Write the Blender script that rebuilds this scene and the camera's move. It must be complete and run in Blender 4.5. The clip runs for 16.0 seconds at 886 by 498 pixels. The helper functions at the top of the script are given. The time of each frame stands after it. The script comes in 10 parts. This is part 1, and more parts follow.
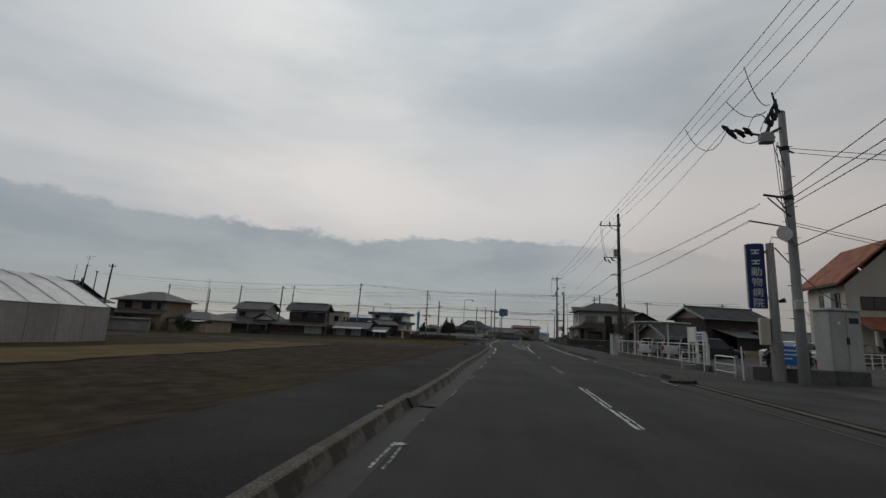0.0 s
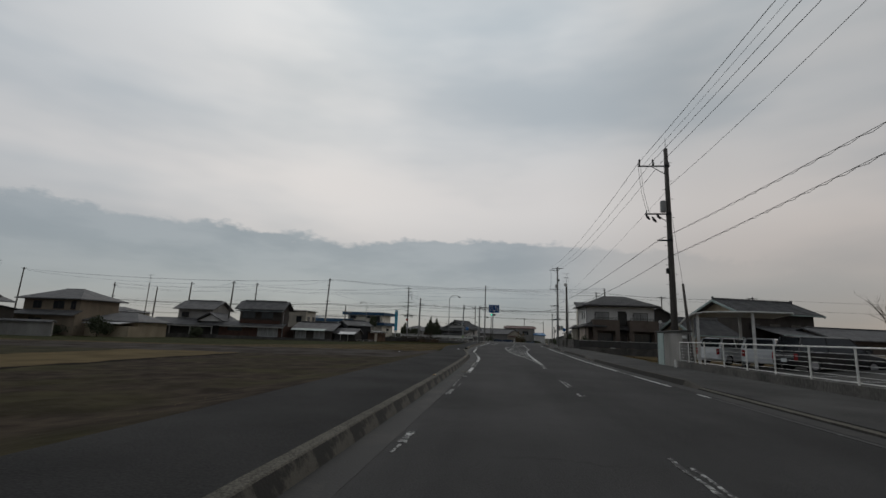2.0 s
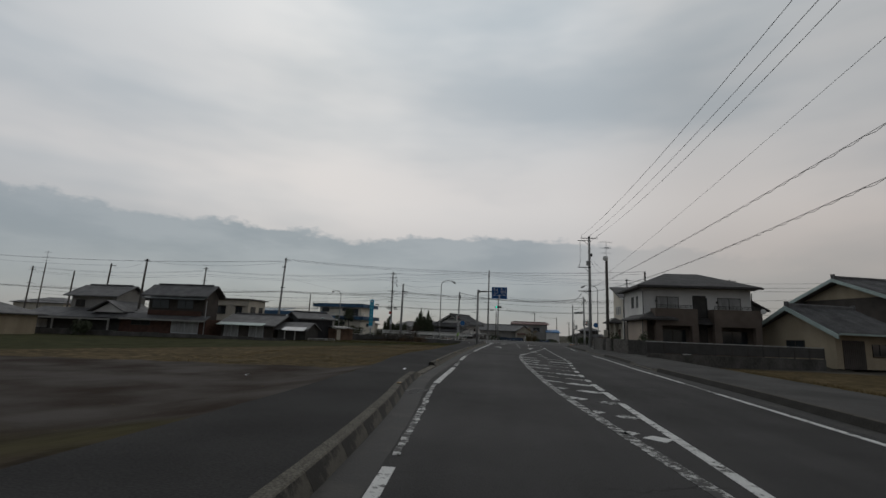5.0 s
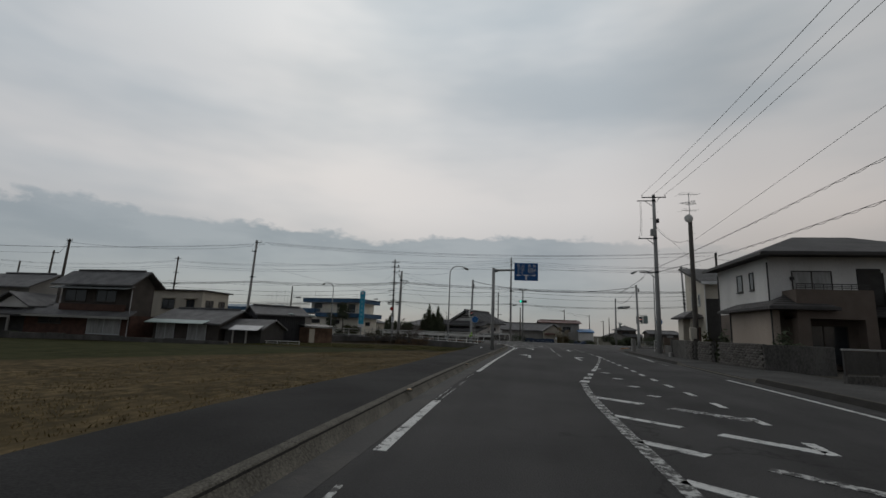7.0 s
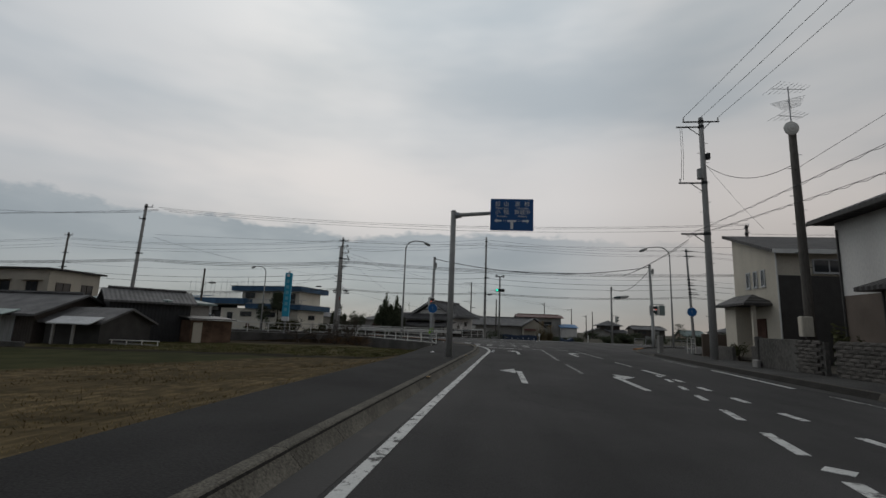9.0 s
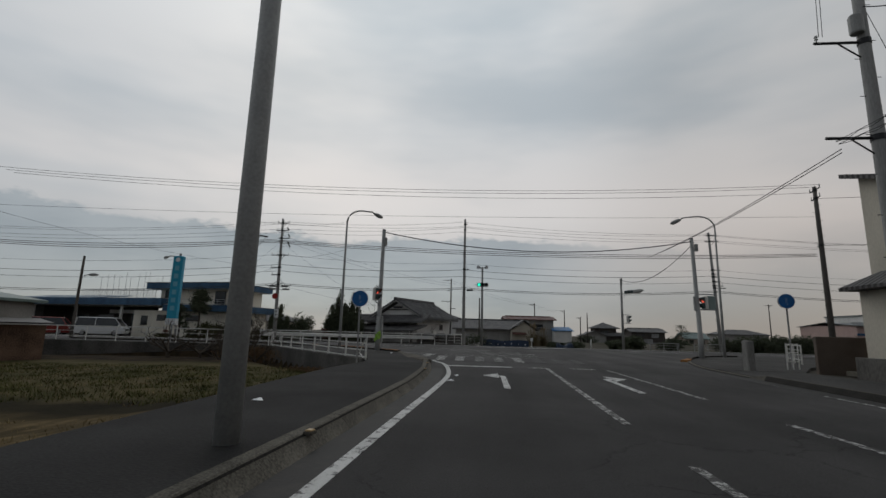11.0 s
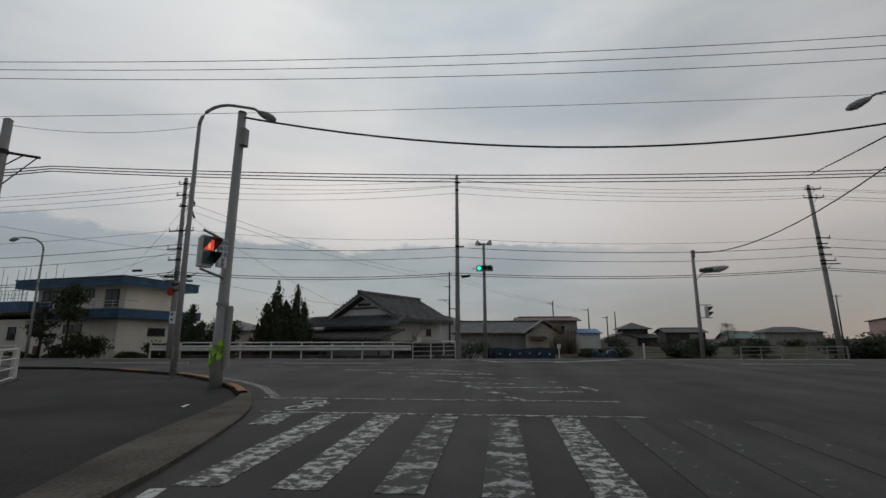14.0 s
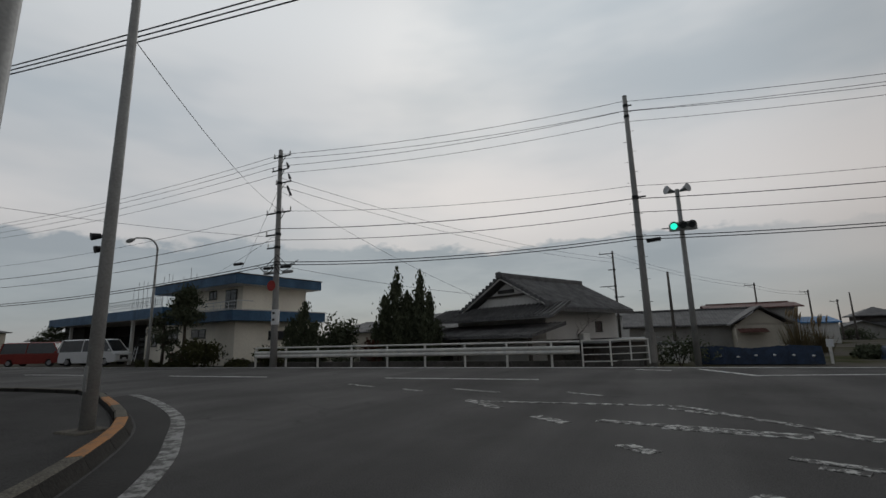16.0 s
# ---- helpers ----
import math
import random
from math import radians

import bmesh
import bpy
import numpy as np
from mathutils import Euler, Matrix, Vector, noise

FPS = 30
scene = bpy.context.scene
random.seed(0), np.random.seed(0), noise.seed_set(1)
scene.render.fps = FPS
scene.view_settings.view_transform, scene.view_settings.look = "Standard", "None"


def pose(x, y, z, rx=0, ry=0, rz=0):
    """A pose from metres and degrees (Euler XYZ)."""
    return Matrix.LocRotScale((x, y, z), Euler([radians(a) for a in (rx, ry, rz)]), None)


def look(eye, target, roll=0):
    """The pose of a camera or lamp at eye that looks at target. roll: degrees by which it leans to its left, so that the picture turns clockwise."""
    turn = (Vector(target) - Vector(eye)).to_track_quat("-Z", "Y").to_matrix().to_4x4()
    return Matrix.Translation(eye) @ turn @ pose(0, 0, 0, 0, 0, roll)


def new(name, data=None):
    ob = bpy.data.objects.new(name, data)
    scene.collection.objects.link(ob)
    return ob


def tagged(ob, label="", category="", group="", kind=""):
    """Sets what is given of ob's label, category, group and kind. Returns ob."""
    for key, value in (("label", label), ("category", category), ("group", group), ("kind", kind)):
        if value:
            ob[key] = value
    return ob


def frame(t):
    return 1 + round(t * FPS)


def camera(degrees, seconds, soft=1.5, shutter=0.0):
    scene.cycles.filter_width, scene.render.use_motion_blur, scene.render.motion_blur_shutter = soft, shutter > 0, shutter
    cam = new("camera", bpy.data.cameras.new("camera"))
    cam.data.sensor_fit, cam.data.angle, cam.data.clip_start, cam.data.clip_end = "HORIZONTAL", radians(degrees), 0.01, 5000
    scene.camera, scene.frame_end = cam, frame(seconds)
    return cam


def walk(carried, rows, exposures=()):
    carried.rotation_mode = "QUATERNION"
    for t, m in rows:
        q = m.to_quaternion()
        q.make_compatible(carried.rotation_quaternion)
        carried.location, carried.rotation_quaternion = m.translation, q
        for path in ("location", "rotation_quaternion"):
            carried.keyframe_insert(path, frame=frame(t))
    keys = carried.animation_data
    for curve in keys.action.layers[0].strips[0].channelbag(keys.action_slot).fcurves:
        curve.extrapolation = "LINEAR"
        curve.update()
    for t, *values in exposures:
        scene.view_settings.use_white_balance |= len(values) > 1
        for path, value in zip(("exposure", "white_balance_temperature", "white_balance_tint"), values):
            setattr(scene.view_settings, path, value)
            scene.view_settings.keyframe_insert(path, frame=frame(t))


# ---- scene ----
cam = camera(87.5, 16.0)
EYES = [
    (0.0, 0.000, 0.000, 1.199, 7.18, 10.17, -2.80),
    (0.5, 0.071, 3.827, 1.201, 6.92, 10.17, -2.52),
    (1.0, 0.135, 7.573, 1.192, 6.56, 10.25, -2.27),
    (1.5, 0.216, 11.352, 1.177, 6.41, 10.39, -2.11),
    (2.0, 0.279, 15.160, 1.158, 6.27, 10.46, -2.17),
    (2.5, 0.323, 19.009, 1.141, 6.16, 10.43, -2.31),
    (3.0, 0.465, 22.896, 1.155, 6.14, 10.36, -2.45),
    (5.5, 0.244, 42.194, 1.239, 7.59, 10.04, -2.15),
    (6.0, 0.197, 46.259, 1.244, 8.42, 10.10, -1.99),
    (6.5, 0.146, 50.332, 1.238, 9.26, 10.01, -1.97),
    (7.0, 0.028, 54.284, 1.232, 9.81, 9.96, -2.17),
    (7.5, -0.147, 58.038, 1.226, 9.67, 9.99, -2.40),
    (8.0, -0.262, 61.656, 1.216, 8.98, 9.92, -2.53),
    (8.5, -0.286, 65.138, 1.189, 7.89, 9.78, -2.38),
    (9.0, -0.268, 68.522, 1.148, 6.80, 9.61, -2.11),
    (9.5, -0.186, 71.736, 1.111, 5.80, 9.87, -2.05),
    (12.0, 0.546, 87.203, 1.150, 5.27, 10.28, -1.39),
    (12.5, 0.643, 89.796, 1.134, 5.45, 10.27, -1.26),
    (13.0, 0.731, 92.386, 1.144, 5.52, 10.64, -1.01),
    (13.5, 0.796, 94.952, 1.159, 5.74, 10.90, -0.51),
    (14.0, 0.767, 97.493, 1.176, 6.81, 11.03, 0.08),
    (14.5, 0.457, 99.933, 1.170, 9.27, 10.83, 0.66),
    (15.0, 0.308, 102.309, 1.155, 13.54, 10.77, 0.94),
    (15.5, -0.451, 104.668, 1.164, 18.51, 10.90, 1.19),
    (16.0, -1.596, 106.884, 1.207, 25.16, 11.04, 1.39),
]
walk(cam, [(t, pose(x, y, z, 90 + pitch, roll, yaw)) for t, x, y, z, yaw, pitch, roll in EYES], exposures=((0.0, 0.06), (5.5, 0.06), (9.5, 0.10), (12.0, 0.12), (16.0, 0.08)))

# ---- overcast sky, weak wide sun ----
world = bpy.data.worlds.new("overcast")
scene.world = world
world.use_nodes = True
wt = world.node_tree
wt.nodes.clear()


def wmath(op, a, b=None, c=None, clamp=False):
    n = wt.nodes.new("ShaderNodeMath")
    n.operation, n.use_clamp = op, clamp
    for i, v in enumerate((a, b, c)):
        if v is None:
            continue
        if isinstance(v, (int, float)):
            n.inputs[i].default_value = v
        else:
            wt.links.new(v, n.inputs[i])
    return n.outputs[0]


def wramp(fac, stops, ease="EASE"):
    n = wt.nodes.new("ShaderNodeValToRGB")
    n.color_ramp.interpolation = ease
    e = n.color_ramp.elements
    while len(e) < len(stops):
        e.new(0.5)
    for el, (p, c) in zip(e, stops):
        el.position, el.color = p, (*c, 1) if len(c) == 3 else c
    wt.links.new(fac, n.inputs[0])
    return n.outputs[0]


def wmix(fac, a, b, mode="MIX"):
    n = wt.nodes.new("ShaderNodeMix")
    n.data_type, n.blend_type = "RGBA", mode
    for sock, v in ((n.inputs[0], fac), (n.inputs[6], a), (n.inputs[7], b)):
        if isinstance(v, (int, float)):
            sock.default_value = v
        elif isinstance(v, tuple):
            sock.default_value = (*v, 1)
        else:
            wt.links.new(v, sock)
    return n.outputs[2]


def wnoise(vec, scale, detail, rough=0.5):
    n = wt.nodes.new("ShaderNodeTexNoise")
    n.inputs["Scale"].default_value, n.inputs["Detail"].default_value, n.inputs["Roughness"].default_value = scale, detail, rough
    wt.links.new(vec, n.inputs["Vector"])
    return n.outputs[0]


def wvec(x, y, z):
    n = wt.nodes.new("ShaderNodeCombineXYZ")
    for i, v in enumerate((x, y, z)):
        if isinstance(v, (int, float)):
            n.inputs[i].default_value = v
        else:
            wt.links.new(v, n.inputs[i])
    return n.outputs[0]


way = wt.nodes.new("ShaderNodeTexCoord").outputs["Generated"]
sep = wt.nodes.new("ShaderNodeSeparateXYZ")
wt.links.new(way, sep.inputs[0])
wx, wy, wz = sep.outputs
az = wmath("ARCTAN2", wx, wy)
el = wmath("ARCSINE", wz)
# soft sheets, stretched along the horizon
sheet = wvec(wmath("MULTIPLY", az, 1.0), wmath("MULTIPLY", el, 3.4), 0.3)
soft = wnoise(sheet, 1.25, 4, 0.5)
fine = wnoise(wvec(wmath("MULTIPLY", az, 3.0), wmath("MULTIPLY", el, 11.0), 1.7), 1.6, 6, 0.55)
# height colours: haze at the horizon, pale gap over the low bank, grey sheet above
base = wramp(wmath("MULTIPLY", wmath("MAXIMUM", el, 0), 0.8), [
    (0.0, (0.33, 0.315, 0.312)), (0.10, (0.42, 0.412, 0.412)), (0.22, (0.56, 0.55, 0.545)),
    (0.36, (0.52, 0.54, 0.555)), (0.52, (0.595, 0.625, 0.645)), (0.70, (0.46, 0.488, 0.508)), (1.0, (0.23, 0.242, 0.257))])
dark = wramp(soft, [(0.36, (0.80, 0.845, 0.87)), (0.62, (1.125, 1.10, 1.075))])
sky = wmix(1.0, base, dark, "MULTIPLY")
# low blue-grey bank, with a billowed upper edge, thinning out to the right
puff = wnoise(wvec(wmath("MULTIPLY", az, 9.0), wmath("MULTIPLY", el, 16.0), 4.2), 1.5, 5, 0.6)
edge = wmath("ADD", wmath("ADD", wmath("MULTIPLY", wmath("SUBTRACT", fine, 0.5), 0.05), wmath("MULTIPLY", wmath("SUBTRACT", soft, 0.5), 0.03)), wmath("MULTIPLY", wmath("SUBTRACT", puff, 0.5), 0.075))
top = wmath("ADD", wmath("ADD", 0.197, edge), wmath("MULTIPLY", wmath("MAXIMUM", wmath("ADD", az, -0.2), 0), -0.16))
inside = wmath("MULTIPLY", wmath("SUBTRACT", top, el), 95.0, clamp=True)
thin = wramp(wmath("ADD", wmath("MULTIPLY", az, 0.5), 0.5), [(0.05, (0.75, 0.75, 0.75)), (0.25, (1, 1, 1)), (0.5, (0.85, 0.85, 0.85)), (0.66, (0.25, 0.25, 0.25)), (0.8, (0.05, 0.05, 0.05))])
fade = wramp(wmath("DIVIDE", el, 0.2), [(0.0, (0.62, 0.62, 0.62)), (0.3, (0.95, 0.95, 0.95)), (0.75, (1, 1, 1))])
bank = wmath("MULTIPLY", wmath("MULTIPLY", inside, thin), fade)
deep = wramp(fine, [(0.35, (0.215, 0.255, 0.282)), (0.65, (0.275, 0.312, 0.335))])
sky = wmix(bank, sky, deep)
side = wramp(wmath("ADD", wmath("MULTIPLY", az, 0.5), 0.5), [(0.0, (0.92, 0.93, 0.94)), (0.35, (1, 1, 1)), (0.55, (0.96, 0.96, 0.96)), (0.72, (0.81, 0.797, 0.785)), (0.95, (0.755, 0.735, 0.72))])
sky = wmix(1.0, sky, side, "MULTIPLY")
# thin warm cloud low on the right
low_right = wmath("MULTIPLY", wmath("MULTIPLY", wmath("SUBTRACT", az, 0.12), 2.2, clamp=True), wmath("SUBTRACT", 1.0, wmath("MULTIPLY", el, 3.2), clamp=True))
sky = wmix(low_right, sky, wmix(1.0, sky, (1.27, 1.15, 1.05), "MULTIPLY"))
# the cloud thickens towards the sky behind the first camera
thick = wramp(wmath("ADD", wmath("MULTIPLY", wy, 0.5), 0.5), [(0.1, (0.50, 0.51, 0.53)), (0.62, (1, 1, 1))])
sky = wmix(1.0, sky, thick, "MULTIPLY")
nishita = wt.nodes.new("ShaderNodeTexSky")
nishita.sky_type, nishita.sun_disc = "NISHITA", False
nishita.sun_elevation, nishita.sun_rotation = radians(32), radians(-25)
clear = wmix(1.0, nishita.outputs[0], (0.1, 0.1, 0.1), "MULTIPLY")
cover = wmix(0.93, clear, sky)
bg = wt.nodes.new("ShaderNodeBackground")
wt.links.new(cover, bg.inputs[0])
bg.inputs[1].default_value = 1.0
wt.links.new(bg.outputs[0], wt.nodes.new("ShaderNodeOutputWorld").inputs[0])

sun = new("sun", bpy.data.lights.new("sun", "SUN"))
sun.data.energy, sun.data.angle, sun.data.color = 0.3, radians(25), (1.0, 0.97, 0.93)
sun.matrix_basis = look((-30, 60, 55), (0, 0, 0))


# ---- materials ----
def mat(name, base, rough=0.8, var=0.25, scale=2.0, fine=30.0, bump=0.15, metal=0.0, tint=None, streak=0.0, spec=0.3, trans=0.0, glow=None, spread=0.0):
    """A surface with blotches and grain; tint: second colour of the blotches; streak: stretch along z; spread: change from piece to piece."""
    m = bpy.data.materials.new(name)
    m.use_nodes = True
    nt = m.node_tree
    p = nt.nodes["Principled BSDF"]
    p.inputs["Roughness"].default_value, p.inputs["Metallic"].default_value = rough, metal
    p.inputs["Specular IOR Level"].default_value = spec
    p.inputs["Transmission Weight"].default_value = trans
    co = nt.nodes.new("ShaderNodeTexCoord").outputs["Object"]
    if streak:
        mp = nt.nodes.new("ShaderNodeMapping")
        mp.inputs["Scale"].default_value = (1, 1, 1 / (1 + streak))
        nt.links.new(co, mp.inputs[0])
        co = mp.outputs[0]
    n1, n2 = nt.nodes.new("ShaderNodeTexNoise"), nt.nodes.new("ShaderNodeTexNoise")
    for n, s, d in ((n1, scale, 5), (n2, fine, 3)):
        n.inputs["Scale"].default_value, n.inputs["Detail"].default_value = s, d
        nt.links.new(co, n.inputs["Vector"])
    add = nt.nodes.new("ShaderNodeMath")
    add.operation = "MULTIPLY_ADD"
    add.inputs[1].default_value = 0.45
    nt.links.new(n2.outputs[0], add.inputs[0])
    sc = nt.nodes.new("ShaderNodeMath")
    sc.operation = "MULTIPLY"
    sc.inputs[1].default_value = 0.55
    nt.links.new(n1.outputs[0], sc.inputs[0])
    nt.links.new(sc.outputs[0], add.inputs[2])
    ramp = nt.nodes.new("ShaderNodeValToRGB")
    lo = [c * (1 - var) for c in base]
    hi = [min(1, c * (1 + var)) for c in (tint or base)]
    ramp.color_ramp.elements[0].position, ramp.color_ramp.elements[1].position = 0.36, 0.64
    ramp.color_ramp.elements[0].color, ramp.color_ramp.elements[1].color = (*lo, 1), (*hi, 1)
    nt.links.new(add.outputs[0], ramp.inputs[0])
    col = ramp.outputs[0]
    if spread:
        oi = nt.nodes.new("ShaderNodeObjectInfo")
        hs = nt.nodes.new("ShaderNodeHueSaturation")
        mr = nt.nodes.new("ShaderNodeMapRange")
        mr.inputs[3].default_value, mr.inputs[4].default_value = 1 - spread, 1 + spread
        nt.links.new(oi.outputs["Random"], mr.inputs[0])
        nt.links.new(mr.outputs[0], hs.inputs["Value"])
        nt.links.new(col, hs.inputs["Color"])
        col = hs.outputs[0]
    nt.links.new(col, p.inputs["Base Color"])
    if bump:
        b = nt.nodes.new("ShaderNodeBump")
        b.inputs["Strength"].default_value, b.inputs["Distance"].default_value = bump, 0.02
        nt.links.new(n2.outputs[0], b.inputs["Height"])
        nt.links.new(b.outputs[0], p.inputs["Normal"])
    if glow:
        p.inputs["Emission Color"].default_value, p.inputs["Emission Strength"].default_value = (*glow[0], 1), glow[1]
    return m


def ribbed(name, base, rough, pitch, axis="X", depth=0.6, metal=0.0, var=0.25, tint=None):
    """A surface with straight ribs (tile rows, corrugated sheet, boards) every pitch metres along the axis."""
    m = mat(name, base, rough, var, 1.2, 14, 0, metal, tint)
    nt = m.node_tree
    p = nt.nodes["Principled BSDF"]
    co = nt.nodes.new("ShaderNodeTexCoord").outputs["Object"]
    w = nt.nodes.new("ShaderNodeTexWave")
    w.bands_direction, w.wave_profile = axis, "SIN"
    w.inputs["Scale"].default_value = 0.314159 / pitch
    nt.links.new(co, w.inputs["Vector"])
    b = nt.nodes.new("ShaderNodeBump")
    b.inputs["Strength"].default_value, b.inputs["Distance"].default_value = depth, pitch * 0.3
    nt.links.new(w.outputs["Fac"], b.inputs["Height"])
    nt.links.new(b.outputs[0], p.inputs["Normal"])
    return m


def paint(name, colour, worn, cut=0.5, scale=5.0):
    """Road paint worn down to the asphalt in ragged patches."""
    m = mat(name, colour, 0.75, 0.12, 1.5, 40, 0.2)
    nt = m.node_tree
    p = nt.nodes["Principled BSDF"]
    src = p.inputs["Base Color"].links[0].from_socket
    co = nt.nodes.new("ShaderNodeTexCoord").outputs["Object"]
    n = nt.nodes.new("ShaderNodeTexNoise")
    n.inputs["Scale"].default_value, n.inputs["Detail"].default_value, n.inputs["Roughness"].default_value = scale, 8, 0.72
    nt.links.new(co, n.inputs["Vector"])
    r = nt.nodes.new("ShaderNodeValToRGB")
    r.color_ramp.elements[0].position, r.color_ramp.elements[1].position = cut - 0.04, cut + 0.05
    nt.links.new(n.outputs[0], r.inputs[0])
    mx = nt.nodes.new("ShaderNodeMix")
    mx.data_type = "RGBA"
    mx.inputs[6].default_value = (*worn, 1)
    nt.links.new(r.outputs[0], mx.inputs[0])
    nt.links.new(src, mx.inputs[7])
    nt.links.new(mx.outputs[2], p.inputs["Base Color"])
    return m


ASPHALT = mat("asphalt", (0.042, 0.0405, 0.0395), 0.9, 0.28, 0.35, 55, 0.5, tint=(0.052, 0.05, 0.049), spec=0.2)
WALKWAY = mat("walkway asphalt", (0.026, 0.025, 0.0245), 0.92, 0.3, 0.5, 45, 0.5, tint=(0.035, 0.034, 0.033), spec=0.1)
WALKMID = mat("worn corner asphalt", (0.034, 0.0325, 0.0315), 0.92, 0.3, 0.5, 45, 0.5, tint=(0.045, 0.0435, 0.042), spec=0.12)
WALKPALE = mat("paler walkway asphalt", (0.052, 0.050, 0.048), 0.92, 0.3, 0.5, 45, 0.5, tint=(0.068, 0.066, 0.063), spec=0.15)
YARDPAVE = mat("worn car park asphalt", (0.062, 0.060, 0.057), 0.92, 0.3, 0.4, 40, 0.5, tint=(0.085, 0.082, 0.077), spec=0.15)
KERBDARK = mat("dark kerb concrete", (0.07, 0.064, 0.055), 0.92, 0.5, 1.2, 45, 0.25, tint=(0.10, 0.092, 0.079), spread=0.1, spec=0.15)
CYANPALE = mat("faded lettering", (0.16, 0.46, 0.58), 0.45, 0.12, 2, 20, 0)
SLAB = mat("tan worn concrete", (0.085, 0.076, 0.063), 0.92, 0.4, 1.2, 30, 0.5, tint=(0.10, 0.09, 0.075), spec=0.15)
KERB = mat("kerb concrete", (0.10, 0.092, 0.076), 0.92, 0.45, 1.2, 45, 0.25, tint=(0.145, 0.133, 0.11), spread=0.1, spec=0.15)
CONCRETE = mat("grey concrete", (0.24, 0.23, 0.215), 0.88, 0.3, 1.3, 30, 0.3, streak=2)
DARKCON = mat("stained concrete", (0.09, 0.085, 0.078), 0.92, 0.5, 0.8, 18, 0.3, streak=1)
BLOCK = mat("wall stone", (0.08, 0.073, 0.066), 0.9, 0.4, 3.0, 25, 0.6, spread=0.3)
POLE = mat("pole concrete", (0.31, 0.305, 0.295), 0.85, 0.2, 1.5, 30, 0.15, streak=4)
DARKPOLE = mat("old pole", (0.10, 0.09, 0.08), 0.85, 0.35, 1.2, 30, 0.2, streak=6)
STEEL = mat("galvanised steel", (0.30, 0.31, 0.32), 0.5, 0.15, 2, 40, 0.05, metal=0.6)
GREYPAINT = mat("grey painted steel", (0.31, 0.31, 0.30), 0.55, 0.18, 2, 30, 0.05)
WHITEPAINT = mat("white painted steel", (0.66, 0.66, 0.64), 0.5, 0.15, 3, 25, 0.05, tint=(0.7, 0.68, 0.63))
RUST = mat("rusted sheet", (0.075, 0.04, 0.026), 0.8, 0.5, 1.2, 20, 0.3, tint=(0.12, 0.075, 0.05))
CABLE = mat("black cable", (0.02, 0.02, 0.022), 0.6, 0.1, 2, 20, 0)
IRON = mat("dark iron", (0.035, 0.035, 0.037), 0.55, 0.2, 4, 30, 0.05, metal=0.3)
CERAMIC = mat("white insulator", (0.62, 0.62, 0.6), 0.25, 0.05, 5, 20, 0)
WHITELINE = paint("worn white paint", (0.56, 0.56, 0.54), (0.055, 0.053, 0.05), 0.43)
FADEDLINE = paint("faded white paint", (0.46, 0.46, 0.44), (0.05, 0.049, 0.047), 0.52, 7)
STRIPE = paint("worn crossing paint", (0.36, 0.36, 0.35), (0.042, 0.041, 0.0395), 0.545, 4)
GHOSTLINE = paint("nearly gone white paint", (0.32, 0.32, 0.31), (0.037, 0.036, 0.035), 0.63, 6)
ORANGE = paint("orange kerb paint", (0.33, 0.14, 0.035), (0.12, 0.085, 0.055), 0.4, 2.2)
CREAM = mat("cream plaster", (0.50, 0.46, 0.385), 0.85, 0.14, 0.8, 20, 0.1, streak=2)
WHITEWALL = mat("white plaster", (0.60, 0.585, 0.56), 0.85, 0.12, 0.7, 20, 0.1, streak=2)
BEIGEWALL = mat("beige plaster", (0.36, 0.30, 0.25), 0.88, 0.14, 0.8, 20, 0.1, streak=2)
GREYWALL = mat("grey plaster", (0.30, 0.29, 0.27), 0.88, 0.2, 0.8, 20, 0.15, streak=2)
TANDARK = mat("weathered tan plaster", (0.24, 0.195, 0.145), 0.9, 0.25, 0.8, 20, 0.15, streak=2)
TANWALL = mat("tan plaster", (0.36, 0.30, 0.215), 0.88, 0.2, 0.8, 20, 0.15, streak=2)
BROWNWALL = mat("brown tile cladding", (0.125, 0.098, 0.08), 0.7, 0.25, 1.0, 26, 0.25)
DARKWOOD = ribbed("dark boards", (0.068, 0.058, 0.051), 0.8, 0.18, "X", 0.5)
REDWOOD = mat("reddish boards", (0.075, 0.038, 0.027), 0.75, 0.35, 2, 18, 0.2)
BLACKWALL = ribbed("charred boards", (0.038, 0.038, 0.04), 0.85, 0.22, "X", 0.5)
# shade of interiors and recesses, put into a dark wall colour
SHADOWWALL = mat("painted interior shade", (0.055, 0.052, 0.049), 0.9, 0.2, 2, 20, 0)
TILE = ribbed("grey roof tiles", (0.095, 0.093, 0.094), 0.7, 0.27, "X", 0.35, tint=(0.125, 0.123, 0.123))
TILE_Y = ribbed("grey roof tiles turned", (0.095, 0.093, 0.094), 0.7, 0.27, "Y", 0.35, tint=(0.125, 0.123, 0.123))
DARKROOF = ribbed("dark slate roof", (0.045, 0.042, 0.041), 0.6, 0.25, "Y", 0.5, tint=(0.062, 0.058, 0.056))
ORANGEROOF = ribbed("orange tile roof", (0.25, 0.085, 0.045), 0.7, 0.3, "Y", 0.8, tint=(0.32, 0.115, 0.06))
TILEPALE = mat("worn cover tiles", (0.12, 0.118, 0.118), 0.65, 0.3, 1.5, 25, 0.1, tint=(0.17, 0.168, 0.166))
BLUEROOF = mat("blue painted fascia", (0.033, 0.09, 0.175), 0.55, 0.25, 1.0, 16, 0.05, tint=(0.05, 0.115, 0.2), streak=1)
CREAMPALE = mat("pale cream plaster", (0.77, 0.72, 0.62), 0.85, 0.12, 0.7, 20, 0.1, streak=2)
